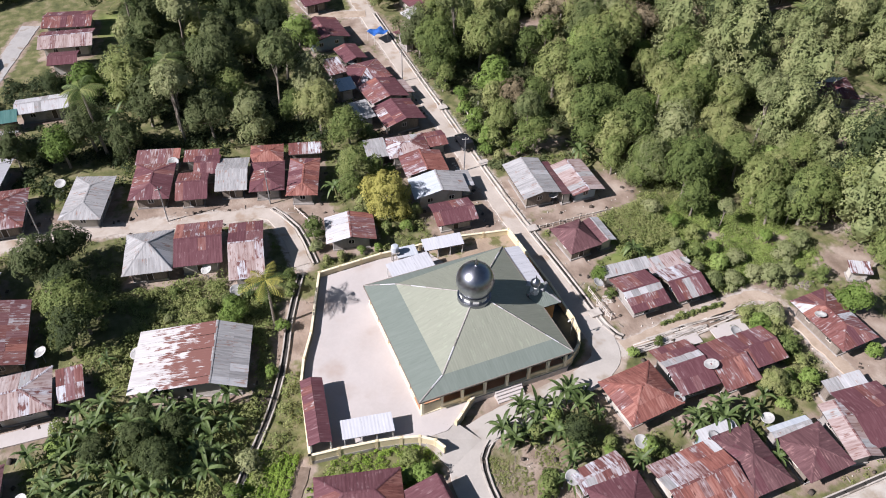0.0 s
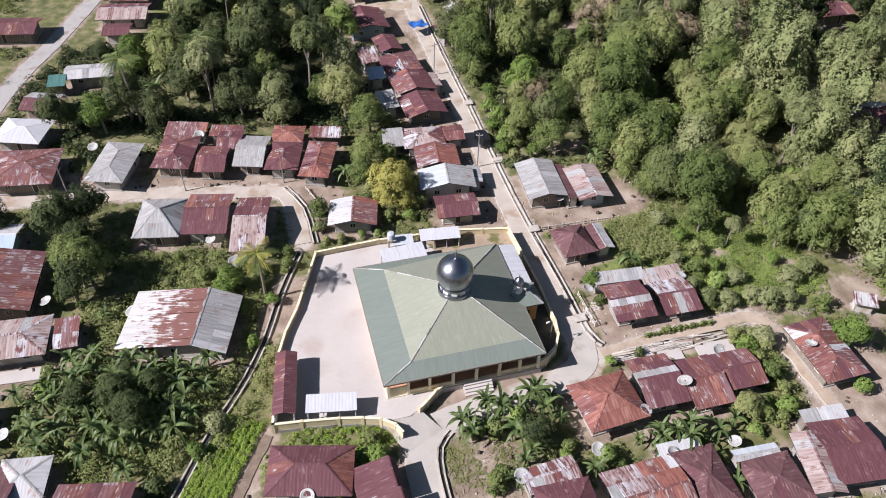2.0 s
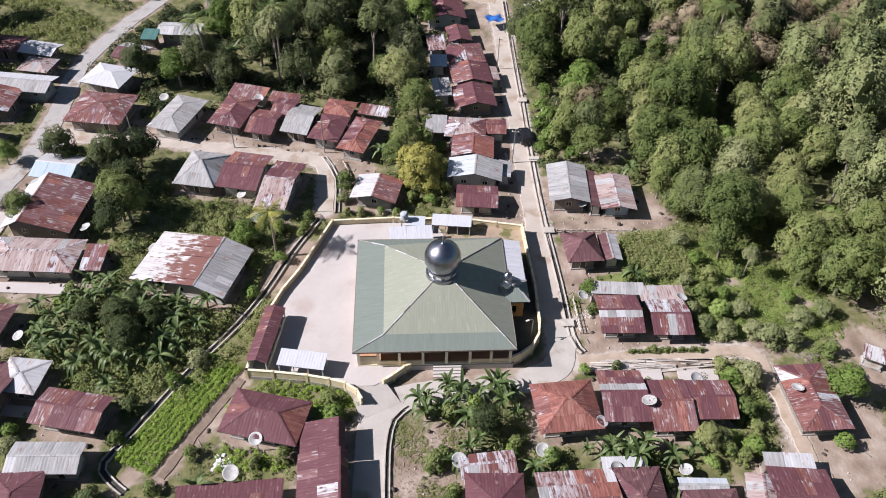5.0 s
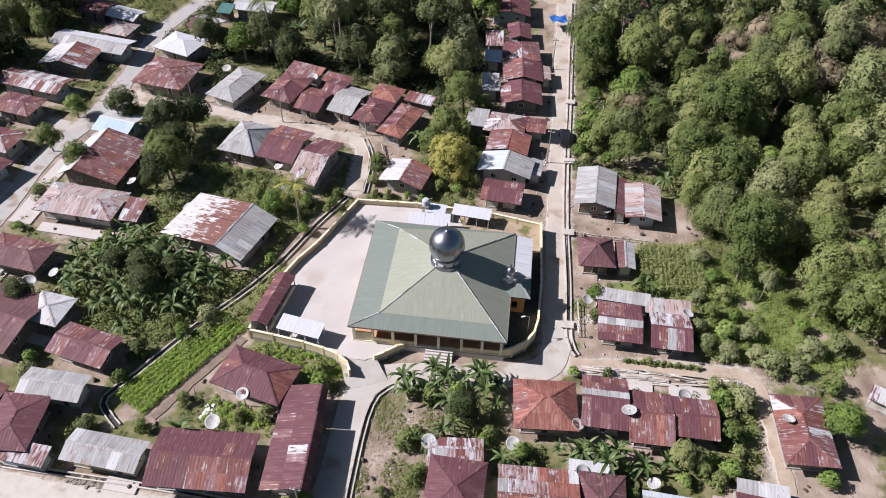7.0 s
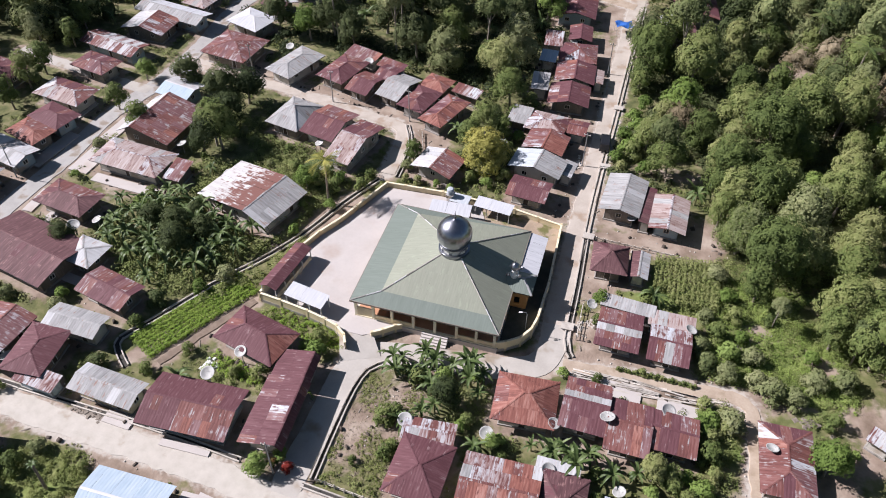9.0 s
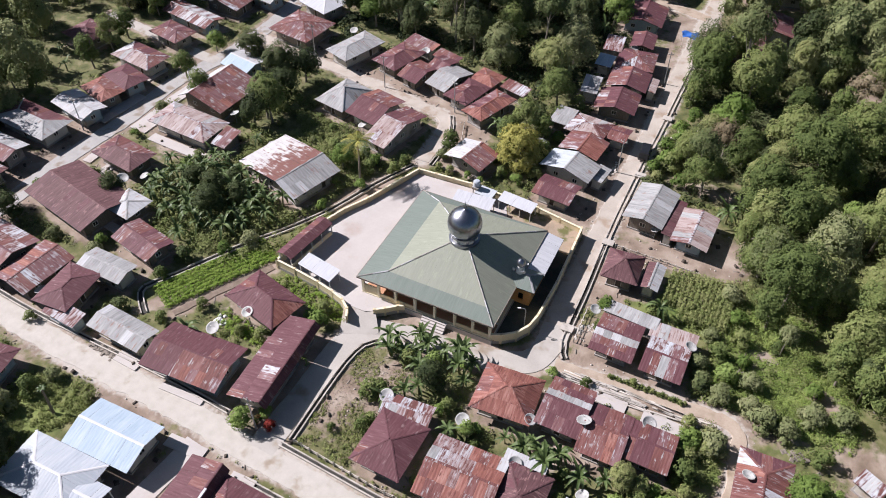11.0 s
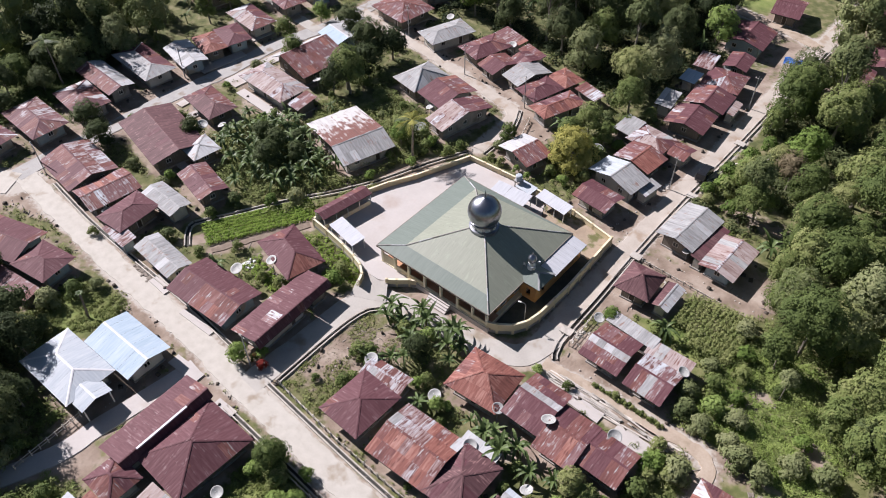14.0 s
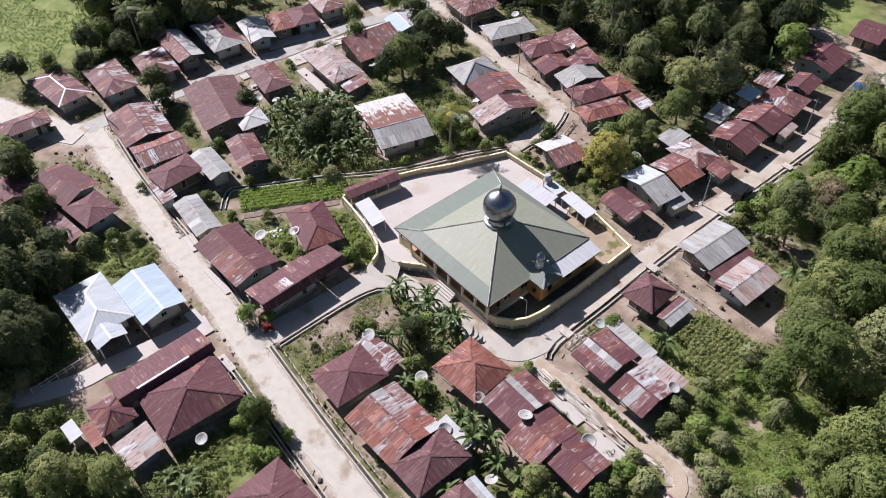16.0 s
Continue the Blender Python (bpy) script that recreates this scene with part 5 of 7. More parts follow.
house(12.6, 53.6, 4, 1.7, 4.4, "shed", "striped", ridge="y", eave=1.8, rise=0.3, openings=False)
house(7.9, 59.9, 6, 6.8, 6.6, "hip", ("rust", "maroon"), eave=2.2)
house(7.2, 67.1, 6, 4.4, 5.6, "gable", "maroon", ridge="y", eave=2.1)
house(11.9, 26.6, -8, 2.0, 3.8, "shed", "zinc", ridge="y", eave=1.9, rise=0.3, openings=False)
house(7.2, 20.1, -5, 6.1, 4.9, "gable", "red", eave=2.10)
house(-7.4, 21.9, -13, 6.8, 5.4, "gable", ("rust", "white"), ridge="y", eave=2.2)
# row beyond the northern lane
house(-30.9, 41.9, -16, 5.7, 8.4, "hip", "red")
house(-25.7, 39.1, -14, 4.5, 6.4, "gable", ("maroonpatch", "red"), eave=2.10)
house(-22.8, 43.2, -14, 3.8, 4.6, "gable", "red", eave=2.20, openings=False)
house(-19.8, 39.6, -16, 4.6, 7.8, "gable", "zinc", eave=2.20)
house(-15.2, 37.1, -15, 5.0, 7.0, "hip", "maroon")
house(-10.3, 35.1, -19, 4.5, 8.8, "hip", ("orange", "red"))
house(-39.8, 41.4, -19, 5.7, 9.6, "hip", "zinc", wall=PLASTER)
house(-33.4, 26.9, -11, 6.2, 8.0, "hip", "zinc", rise=1.8)
house(-27.0, 26.3, -12, 6.2, 8.4, "gable", ("maroon", "rust"))
house(-21.4, 22.8, -12, 4.6, 11.0, "gable", ("striped", "red"))
house(-31.2, 7.0, -17, 13.1, 9.2, "gable", ("zinc", "rustup"), ridge="y", off=-0.4, wall=PLASTER, rise=1.3)
# west, round the grey street
house(-53.2, 18.9, -6, 9.8, 10.4, "gable", ("rust", "white"), ridge="y", off=0.35)
house(-52.2, 9.2, -4, 12.0, 6.2, "hip", "striped", wall=PLASTER)
house(-54.8, 27.8, -10, 6.4, 5.6, "gable", ("blue", "white"), wall=PLASTER_BLUE)
house(-57.6, 34.2, -8, 4.2, 3.2, "gable", "zinc", eave=2.0, openings=False)
house(-52.5, 43.1, -8, 9.4, 8.6, "hip", "rust")
house(-78.1, -31.0, 6, 12.0, 6.2, "hip", "red", caps=CLEANCAP)
house(-74.7, -23.1, -2, 11.0, 6.4, "hip", ("red", "patched"))
house(-73.9, -14.9, -6, 9.4, 6.2, "hip", ("red", "whitered"))
house(-76.4, -8.8, -3, 11.6, 5.0, "gable", ("red", "white"))
house(-75.4, -1.4, -5, 12.2, 6.2, "hip", ("zinc", "maroon"))
house(-71.6, 5.0, -12, 8.8, 5.0, "gable", "white")
house(-71.4, 10.2, -16, 7.0, 4.6, "hip", "orange")
house(-70.4, 14.9, -16, 7.2, 5.0, "hip", "maroon")
house(-71.2, -39.5, -3, 4.8, 7.7, "hip", "red")
house(-55.0, -12.0, -12, 14.0, 9.2, "gable", "brown", rise=0.9)
house(-47.2, -10.5, -8, 5.1, 4.8, "hip", "white")
house(-40.3, -15.3, -12, 7.8, 4.8, "gable", "red")
house(-55.9, -1.7, -8, 8.8, 5.4, "hip", ("brown", "red"))
# far ones
house(-44.7, 68.8, -4, 8.2, 4.6, "gable", "white")
house(-49.9, 66.6, -4, 2.9, 3.2, "shed", "teal", eave=2.3, openings=False)
house(-40.6, 82.8, -10, 5.0, 4.6, "gable", "maroon", openings=False)
house(-39.6, 89.8, -10, 9.4, 6.6, "gable", ("striped", "red"))
house(-38.7, 97.4, -14, 9.0, 6.4, "gable", "red")
house(-69.8, 51.1, -9, 15.0, 5.2, "gable", ("zinc", "palezinc"))
house(-71.4, 45.6, -3, 9.0, 6.6, "gable", ("rust", "white"), ridge="y")
house(-73.9, 37.5, -11, 12.4, 5.0, "gable", "whitered", wall=PLASTER_BLUE)
house(-73.1, 30.6, -11, 7.6, 5.2, "hip", "red")
house(-87.4, 23.6, -10, 7.4, 6.4, "hip", "red")
house(-72.8, 21.4, -8, 9.6, 5.6, "hip", ("striped", "red", "red", "white"))
house(-53.8, 52.8, -18, 7.6, 6.4, "hip", "palezinc", caps=CLEANCAP)
house(-66.9, 56.4, -11, 5.6, 4.6, "hip", "striped")
house(-68.4, 62.0, -15, 7.2, 4.3, "gable", "palezinc")
house(-74.5, 63.7, -8, 6.1, 5.5, "gable", "red")
house(-51.8, 60.6, -20, 5.5, 5.2, "gable", ("brown", "white"))
house(-60.5, 88.5, -11, 12.0, 6.4, "gable", "red")
house(27.4, 83.2, 8, 8.6, 8.0, "gable", ("red", "maroon"), ridge="y")
house(26.1, 98.9, 10, 12.0, 8.0, "gable", "maroon")
house(4.8, 76.4, 4, 8.0, 8.2, "gable", "maroon", ridge="y")
house(6.4, 91.2, 8, 5.6, 8.0, "gable", "maroon")
house(3.0, 56.8, 0, 3.0, 3.4, "shed", "blue", openings=False)
house(2.8, 63.0, 6, 3.4, 4.6, "shed", "patched", openings=False)
house(19.6, 69.2, 8, 5.0, 5.2, "gable", ("white", "red"))
house(77.4, 12.6, -25, 7.0, 5.0, "gable", "red")
house(3.2, 48.2, 5, 3.0, 4.6, "shed", "zinc", openings=False)
house(-29.3, 47.7, -16, 6.4, 3.2, "shed", "rust", openings=False, eave=2.1)
house(-13.9, 42.9, -15, 5.0, 4.4, "hip", "orange", eave=2.1)
house(-8.2, 41.9, -15, 5.0, 2.6, "shed", "rust", openings=False, eave=2.1)
house(-23.2, 45.9, -16, 5.2, 2.6, "shed", "red", openings=False, eave=2.0)
house(-44.4, 8.7, -3, 2.9, 4.4, "shed", "rust", eave=1.9, openings=False)
house(81.0, 26.5, -25, 9.0, 7.0, "hip", ("red", "white"))
house(96.4, 60.0, 0, 8.6, 5.8, "gable", "red", eave=2.6)
house(24.6, 74.8, 8, 6.6, 7.6, "gable", ("red", "white"), ridge="y")


# ---- trees and shrubs ----
for x, y, k, sz in ((-46.6, 26.9, 4, .9), (-43.7, 30.4, 2, 1.0), (-42.0, 17.6, 0, 1.0), (-44.1, 15.3, 2, 1.0), (-2.8, 33.1, 0, .8), (6.2, -18.2, 2, .62),
                    (29.5, -21.0, 0, .5), (-65.6, -17.4, 2, .9), (-61.0, -44.1, 0, .8), (-48.9, -44.6, 0, .7), (3.0, -39.6, 0, .65), (0.4, -55.4, 0, .75), (-3.5, -60.1, 0, .8),
                    (-41.1, -50.8, 4, 1.1), (-34.5, -52.2, 2, 1.2), (-46.5, -53.0, 4, 1.1), (-27.7, -57.0, 4, 1.0), (-36.7, -58.0, 4, 1.2), (-21.8, -60.0, 2, 1.0), (-52.3, -7.5, 2, .6), (-56.7, 18.1, 0, .7),
                    (53.0, 8.2, 1, .8), (-0.8, 42.6, 0, .9), (-63.7, 22.2, 0, .6), (-12.0, 23.8, 0, .5)):
    TREES[k].put(x, y, sz)
for x, y, sz in ((47.5, -15.0, .85), (-64.0, 31.4, .65), (-11.5, -32.1, .5), (-25.0, 12.2, .7), (20.7, 2.1, .45), (12.1, -22.3, .4)):
    BRIGHT_TREE.put(x, y, sz)
YELLOW_TREE.put(-1.2, 25.2, 1.05)
for x, y, sz in ((-20.9, 10.5, 0.98), (-82.5, -13.8, .9), (-36.4, 53.7, 1.2), (-24.9, 56.7, 1.2), (69.8, 38.9, 1.0), (-28.3, 83.0, 1.1), (48.2, 71.5, .95), (53.8, 61.0, 1.0), (61.5, 69.6, 1.0), (57.6, 74.2, .9), (66.4, 63.2, .95), (72.8, 57.4, 1.0), (52.0, 77.0, .9), (64.8, 79.4, 1.0), (86.4, 40.6, .9)):
    PALMS[1 if x < -23 or x > 0 else 0].put(x, y, sz, tilt=5)
for x, y in ((-47.8, -2.8), (-45.0, -0.4), (-42.2, 2.2), (-35.1, 3.9), (-35.7, -0.1), (-40.7, -5.0), (-36.2, -8.7), (-28.7, 1.1), (-38.4, 0.0), (-32.5, 0.6), (-43.3, -3.4), (-31.5, -1.8), (-0.7, -14.0), (1.4, -13.1), (3.0, -13.5), (7.1, -12.9),
             (-1.8, -14.7), (5.2, -13.3), (0.3, -15.6), (2.2, -14.8), (-0.9, -16.0), (6.2, -12.8), (8.4, -13.6), (7.6, -14.6), (1.2, -12.5), (20.4, -21.6), (18.4, -21.4), (22.4, -20.9), (21.4, -22.9), (31.3, 26.4), (32.3, 27.9), (27.0, 4.1), (4.5, -48.8), (2.8, -50.4), (6.0, -49.9), (2.2, -22.4), (-24.8, -24.6), (-49.1, 0.9), (-37.6, -11.5), (-6.5, 31.3)):
    random.choice(BANANAS).put(x + random.uniform(-.3, .3), y + random.uniform(-.3, .3), random.uniform(.7, 1.15), tilt=8)
for x, y, sz in ((-0.4, -22.1, 1.2), (1.1, -26.4, .9), (0.5, -21.5, 1.1), (1.5, -25.4, .8), (-2.2, -28.3, .5), (34.6, -12.9, 1.2), (35.3, -16.9, 1.4), (34.9, -21.8, 1.2), (45.2, -21.5, 1.1), (-11.1, -16.0, 1.2), (-12.1, -13.8, 1.0), (-13.4, -15.4, .8),
                 (-23.4, 3.1, .8), (-46.5, 1.7, 1.2), (-51.7, -23.9, .9), (-63.3, -12.1, 1.0), (26.2, 4.3, 1.1), (20.7, -0.7, .7), (18.0, -9.9, .7), (22.0, -9.6, .6), (27.0, -7.1, .5), (-26.8, -20.2, .8), (-16.8, -20.7, .9), (-19.8, -21.3, .7), (-9.6, -29.8, .8),
                 (2.7, -38.4, 1), (4.8, -40.4, 1.1), (6.7, -38.1, .8), (15.8, -31.5, .5), (-7.0, 18.8, .6), (-9.7, 18.9, .7), (-11.7, 19.0, .6), (-4.8, 18.6, .6), (-21.5, 15.6, 1.0), (-21.0, 13.7, 1), (-17.6, 15.1, .9), (-20.1, 9.7, .9), (-24.0, 8.4, .8), (31.4, -20.4, 1.2), (-25.4, 15.5, 1.1), (-23.4, 16.0, 1.2), (-28.3, 15.5, 1.2)):
    random.choice((SHRUB, SHRUB, SHRUB_BRIGHT)).put(x, y, sz)
for x, y in ((34.4, -10.2), (35.0, -12.2), (35.3, -14.4), (35.6, -16.6), (35.8, -18.8), (36.6, -10.8), (36.8, -13.0)):
    SHRUB.put(x, y, random.uniform(0.8, 1.15))
# between the houses south of the mosque
for x, y, sz in ((-0.4, -15.6, 1.0), (1.4, -15.9, 1.2), (4.7, -14.9, 1.2), (8.3, -13.6, .9), (6.0, -17.6, 1.1), (8.9, -16.4, .8), (8.6, -20.0, 1.0), (7.6, -21.0, .9), (3.4, -17.2, 1.2), (4.6, -19.6, 1.0), (3.2, -20.6, .9), (12.8, -21.0, .8), (16.3, -21.2, .7), (19.2, -20.6, .8), (21.0, -21.6, 1.0),
                 (22.9, -20.9, .9), (18.1, -22.1, .9), (25.3, -22.3, 1.0), (23.6, -22.4, .9), (29.6, -20.6, 1.0), (31.6, -21.7, 1.2), (33.4, -22.6, 1.1), (29.9, -22.8, 1.0), (27.8, -21.6, .9), (13.4, -23.2, .7), (32.6, -20.0, 1.0), (10.2, -23.4, .9), (10.4, -25.6, .9), (9.6, -30.2, .8), (24.2, -25.4, .9), (24.0, -28.6, .9), (17.6, -25.2, .7)):
    if not inside_house(x, y, 0.2):
        random.choice((SHRUB, BANANAS[0], SHRUB, SHRUB_BRIGHT, BANANAS[2])).put(x, y, 0.85 * sz)
for x, y in ((67.5, 55.7), (69.5, 51.1), (62.3, 54.6), (70.7, 59.6), (58.3, 53.2), (60, 60), (27.5, 40.5), (70.4, 68.6), (75.2, 72.0), (79.6, 66.8), (66.2, 72.4), (83.4, 70.2), (50.4, 66.6), (45.0, 64.0), (56.0, 66.0), (63.0, 63.6), (68.4, 64.8), (59.4, 71.0), (73.6, 62.0), (54.6, 70.6), (77.4, 60.4), (66.8, 59.0)):
    TREES[7].put(x, y, random.uniform(.8, 1.05))
for x, y, sz in ((18.9, 33.0, 1.1), (19.4, 36.0, 1.3), (19.0, 39.6, 1.2), (20.8, 34.6, 1.4), (21.4, 38.2, 1.4), (19.6, 45.0, 1.2), (20.8, 48.6, 1.3), (19.4, 30.6, 1.0), (22.6, 31.4, 1.2), (20.4, 42.4, 1.3)):
    random.choice((SHRUB_BRIGHT, SHRUB_BRIGHT, SHRUB)).put(x, y, sz)
for x, y, sz in ((-3.6, 27.4, 1.2), (1.6, 29.0, 1.3), (-4.6, 25.2, 1.0), (2.6, 23.4, 1.0), (-1.0, 30.2, 1.3), (0.6, 20.6, .9), (-2.4, 21.4, .9), (3.0, 33.6, 1.0), (-0.6, 35.6, 1.2), (-3.0, 38.4, 1.2), (0.8, 39.8, 1.2), (2.4, 44.0, 1.2), (-12.6, 21.4, .8)):
    random.choice((SHRUB, SHRUB_GREY, SHRUB_BRIGHT)).put(x, y, sz)
TREES[0].put(-4.4, 30.4, .6)
TREES[4].put(-48.6, 53.6, .85)
for x, y, sz in ((-38.6, -3.0, .72), (-41.8, -1.6, .6), (-34.6, -2.2, .58), (-36.8, 1.4, .5)):
    TREES[2].put(x, y, sz)
TREES[6].put(0.4, 33.0, .65)
for k in range(22):  # clipped strip of low shrubs beside the earth path
    SHRUB.put(24.2 + 0.43 * k, -7.3 + random.uniform(-0.12, 0.12), random.uniform(0.24, 0.36))
SHRUB_RED.put(-8.6, -31.4, .8)
SHRUB_RED.put(-10.2, -30.9, .6)


# open eastern slope: bushes against the houses, single trees above them
for x, y, sz in ((33.6, -1.3, 1.0), (37.1, -2.0, 1.3), (39.2, -1.7, 1.1), (42.0, -5.7, 1.3), (44.8, -6.5, 1.1), (35.4, -12.0, 1.2), (37.0, -11.5, 1.3), (37.3, 4.6, 1.1), (36.8, -5.2, 1.1), (34.0, -3.6, 1.1), (35.2, 1.4, 1.2), (33.8, 4.0, .9),
                 (38.6, 1.2, .9), (36.2, 8.2, 1.1), (40.2, -4.4, 1.0), (46.8, 0.2, 1.0), (47.2, -3.4, 1.2), (35.0, 11.0, 1.2), (50.2, -1.6, 1.2), (48.6, -8.4, 1.1), (41.6, 5.4, .8)):
    random.choice((SHRUB, SHRUB_GREY, SHRUB_GREY, SHRUB_BRIGHT)).put(x, y, sz)
for x, y, k, sz in ((37.3, 17.6, 5, 1.0), (39.8, 8.6, 6, 1.0), (44.6, 14.6, 0, 1.1), (39.5, 25.7, 1, 1.0), (49.9, 7.6, 0, 1.05), (48.8, 3.1, 6, 1.0), (45.2, 22.4, 5, 1.15), (34.4, 21.6, 6, .9), (26.4, 31.9, 0, .9), (35.1, 30.5, 1, 1.0),
                    (53.6, 1.6, 1, 1.0), (57.6, -9.2, 0, .8), (51.2, 13.4, 0, 1.0), (41.4, 18.2, 6, .9),
                    (-86.0, -21.9, 4, .8), (-82.2, -25.4, 2, .7), (-88.1, -18.0, 0, .8), (-86.0, -13.6, 2, .9), (-84.4, -9.7, 5, .8), (-86.0, -4.8, 4, .8), (-88.0, -34.8, 2, .9), (-83.0, -17.0, 2, .8), (-82.6, -6.0, 2, .75), (-88.6, -9.4, 0, .8), (-90.0, -4.0, 2, .8), (-84.0, -29.6, 6, .8), (-92.0, -8.0, 4, .8), (-61.2, -18.6, 2, .75),
                    (-58.5, -44.2, 2, 1.0), (-54.5, 31.6, 2, .9), (-43.3, 18.2, 0, 1.0), (-42.5, 22.9, 2, .9), (-35.8, -4.9, 2, .8),
                    (-34.2, -51.9, 2, 1.0), (-32.2, -49.0, 4, .8), (-28.2, -54.4, 2, 1.0), (-25.4, -53.2, 4, .6), (-23.6, -57.0, 4, .9), (-38.4, -47.6, 2, .9), (-33.4, -55.0, 0, 1.0), (-31.0, -60.0, 4, 1.1), (-40.0, -56.0, 4, 1.0), (-44.0, -61.0, 2, 1.0), (-50.0, -58.0, 0, 1.0), (-15.0, -64.0, 2, .8)):
    TREES[k].put(x, y, sz)
for x, y, sz in ((-20.4, -58.6, 1.3), (-20.6, -56.3, 1.2), (-18.9, -61.0, 1.2), (-13.2, -57.6, 1.1), (-12.0, -62.2, 1.4), (-8.2, -60.8, 1.3), (-2.2, -58.7, 1.2), (-0.2, -57.0, 1.4), (-3.6, -56.9, 1.2), (-5.6, -60.5, 1.3), (-10.0, -58.2, 1.1), (-14.6, -60.6, 1.2), (2.4, -59.4, 1.4), (5.4, -56.2, 1.2), (-7.2, -63.8, 1.5), (0.4, -62.4, 1.4),
                 (1.3, -38.4, 1.0), (4.1, -39.9, 1.2), (7.4, -40.4, 1.0), (6.1, -41.8, 1.1), (2.0, -41.2, .9), (-69.8, -36.6, .9), (-69.0, -43.6, 1.3), (-54.0, -18.3, .8), (-59.9, 5.0, .7), (-61.0, 12.0, .8), (-58.6, -6.0, .8), (-47.0, -17.2, .9), (-34.4, -13.8, 1.0), (-30.6, -11.0, 1.0), (-28.4, -7.4, 1.1),
                 (-45.4, -31.4, .7), (-36.8, -39.6, 1.2), (-38.6, -42.6, 1.3), (-34.0, -45.6, 1.2), (-35.6, -36.6, .8), (-29.6, -37.6, .7), (-48.0, -48.0, 1.3), (-55.0, -52.0, 1.3), (-46.4, -19.0, .9), (-36.0, -24.6, .9), (-35.2, -18.2, .9), (-30.0, -24.2, .8), (-66.0, 24.0, .7), (-47.8, 36.0, .8), (-46.0, 33.6, 1.0), (-44.6, 10.8, .9)):
    random.choice((SHRUB, SHRUB_GREY, SHRUB, SHRUB_BRIGHT)).put(x, y, sz)


def grove(zone, spacing, kinds, low, high, keep=lambda x, y: True, limit=999):
    """Trees strewn over a plan rectangle, kept off roofs, ways and each other."""
    rng = random.Random(zone[0] * 7 + zone[2])
    spots, x0, x1, y0, y1 = [], *zone
    for _ in range(int((x1 - x0) * (y1 - y0) / spacing ** 2 * 6)):
        x, y = rng.uniform(x0, x1), rng.uniform(y0, y1)
        if keep(x, y) and all((x - a) ** 2 + (y - b) ** 2 > spacing ** 2 for a, b in spots) and not inside_house(x, y, 1.6) and not on_way(x, y, 1.7):
            spots.append((x, y))
    for x, y in spots[:limit]:
        random.choice(kinds).put(x, y, rng.uniform(low, high))
    return len(spots)


def east_wood(x, y):
    return y > 31 or (x > 36 + 0.25 * (20 - y) and y > 12) or (x > 51 and y > 0)


WOOD = [TREES[0], TREES[1], TREES[5], TREES[6], TREES[1], TREES[0], TREES[6], TREES[1], TREES[3], BRIGHT_TREE]
grove((18.5, 62, -4, 74), 5.0, WOOD, 0.65, 1.25, lambda x, y: east_wood(x, y) and (x > 21.5 or y > 50), 150)
TREES[4].put(19.8, 64.4, 1.05)
TREES[1].put(20.6, 57.4, .95)
grove((-50, 0.0, 47, 84), 4.5, [TREES[4], TREES[2], TREES[2], TREES[4], TREES[1], TREES[5], TREES[4], TREES[3], TREES[0], BRIGHT_TREE, TREES[4], BANANAS[0]], 0.7, 1.25, lambda x, y: y > 50 - 0.22 * (x + 30) and ((x + 44) / 10) ** 2 + ((y - 62) / 9) ** 2 > 1 and not (x < -33 and y > 74), 100)
grove((-90, -79, -12, 60), 4.6, [TREES[5], BANANAS[2], TREES[0], BANANAS[0], TREES[6]], 0.7, 1.0, lambda x, y: x < -80, 40)
grove((-46, -17, 9, 26), 3.8, [SHRUB, SHRUB_GREY, SHRUB, BANANAS[1]], 0.5, 0.85, lambda x, y: (x + 31) ** 2 / 80 + (y - 7) ** 2 / 40 > 1 and y < 24 + 0.1 * x + 6 and x < -14.5 - 0.36 * (16 - y) - 2.2, 34)
grove((-47, -26, -9, 5), 2.0, [BANANAS[0], BANANAS[1], BANANAS[2], BANANAS[0], SHRUB], 0.8, 1.2, lambda x, y: x < -26.5 - 0.6 * max(0, 1 - y) and (x + 31) ** 2 / 70 + (y - 7) ** 2 / 34 > 1, 62)


def far_wood(name, zone, spacing, label, keep=lambda x, y: True, seed=3, shade=0.3):
    """Woods too far to count, as one mesh of crowns."""
    rng = np.random.default_rng(seed)
    shapes = [tree_shape(90 + k, 9.5 + k, 3.2 + 0.35 * k, 34, 36, 0.27, 1.05 + 0.12 * k, 5, 0.62)[1:] for k in range(4)]
    light, dark = [], []
    x0, x1, y0, y1 = zone
    for gx in np.arange(x0, x1, spacing):
        for gy in np.arange(y0, y1, spacing):
            x, y = gx + rng.uniform(-.45, .45) * spacing, gy + rng.uniform(-.45, .45) * spacing
            v, q = shapes[rng.integers(4)]
            a, s, pick = rng.uniform(0, 6.28), rng.uniform(.6, 1.3), rng.uniform()
            if not keep(x, y) or inside_house(x, y, 2) or on_way(x, y, 2):
                continue
            w = v * s
            spot = np.stack([w[:, 0] * math.cos(a) - w[:, 1] * math.sin(a) + x, w[:, 0] * math.sin(a) + w[:, 1] * math.cos(a) + y, w[:, 2] * rng.uniform(0.9, 1.15)], 1)
            (dark if pick < shade else light).append(spot[q].reshape(-1, 3))
    for spots, leaf, words in ((light, LEAF_FAR, "lighter"), (dark, LEAF_DARK, "darker")):
        v = np.concatenate(spots)
        tagged(new(name, quads_mesh(name, v, np.arange(len(v)).reshape(-1, 3), leaf)), "%s, the %s crowns" % (label, words), "woods", kind="stuff")


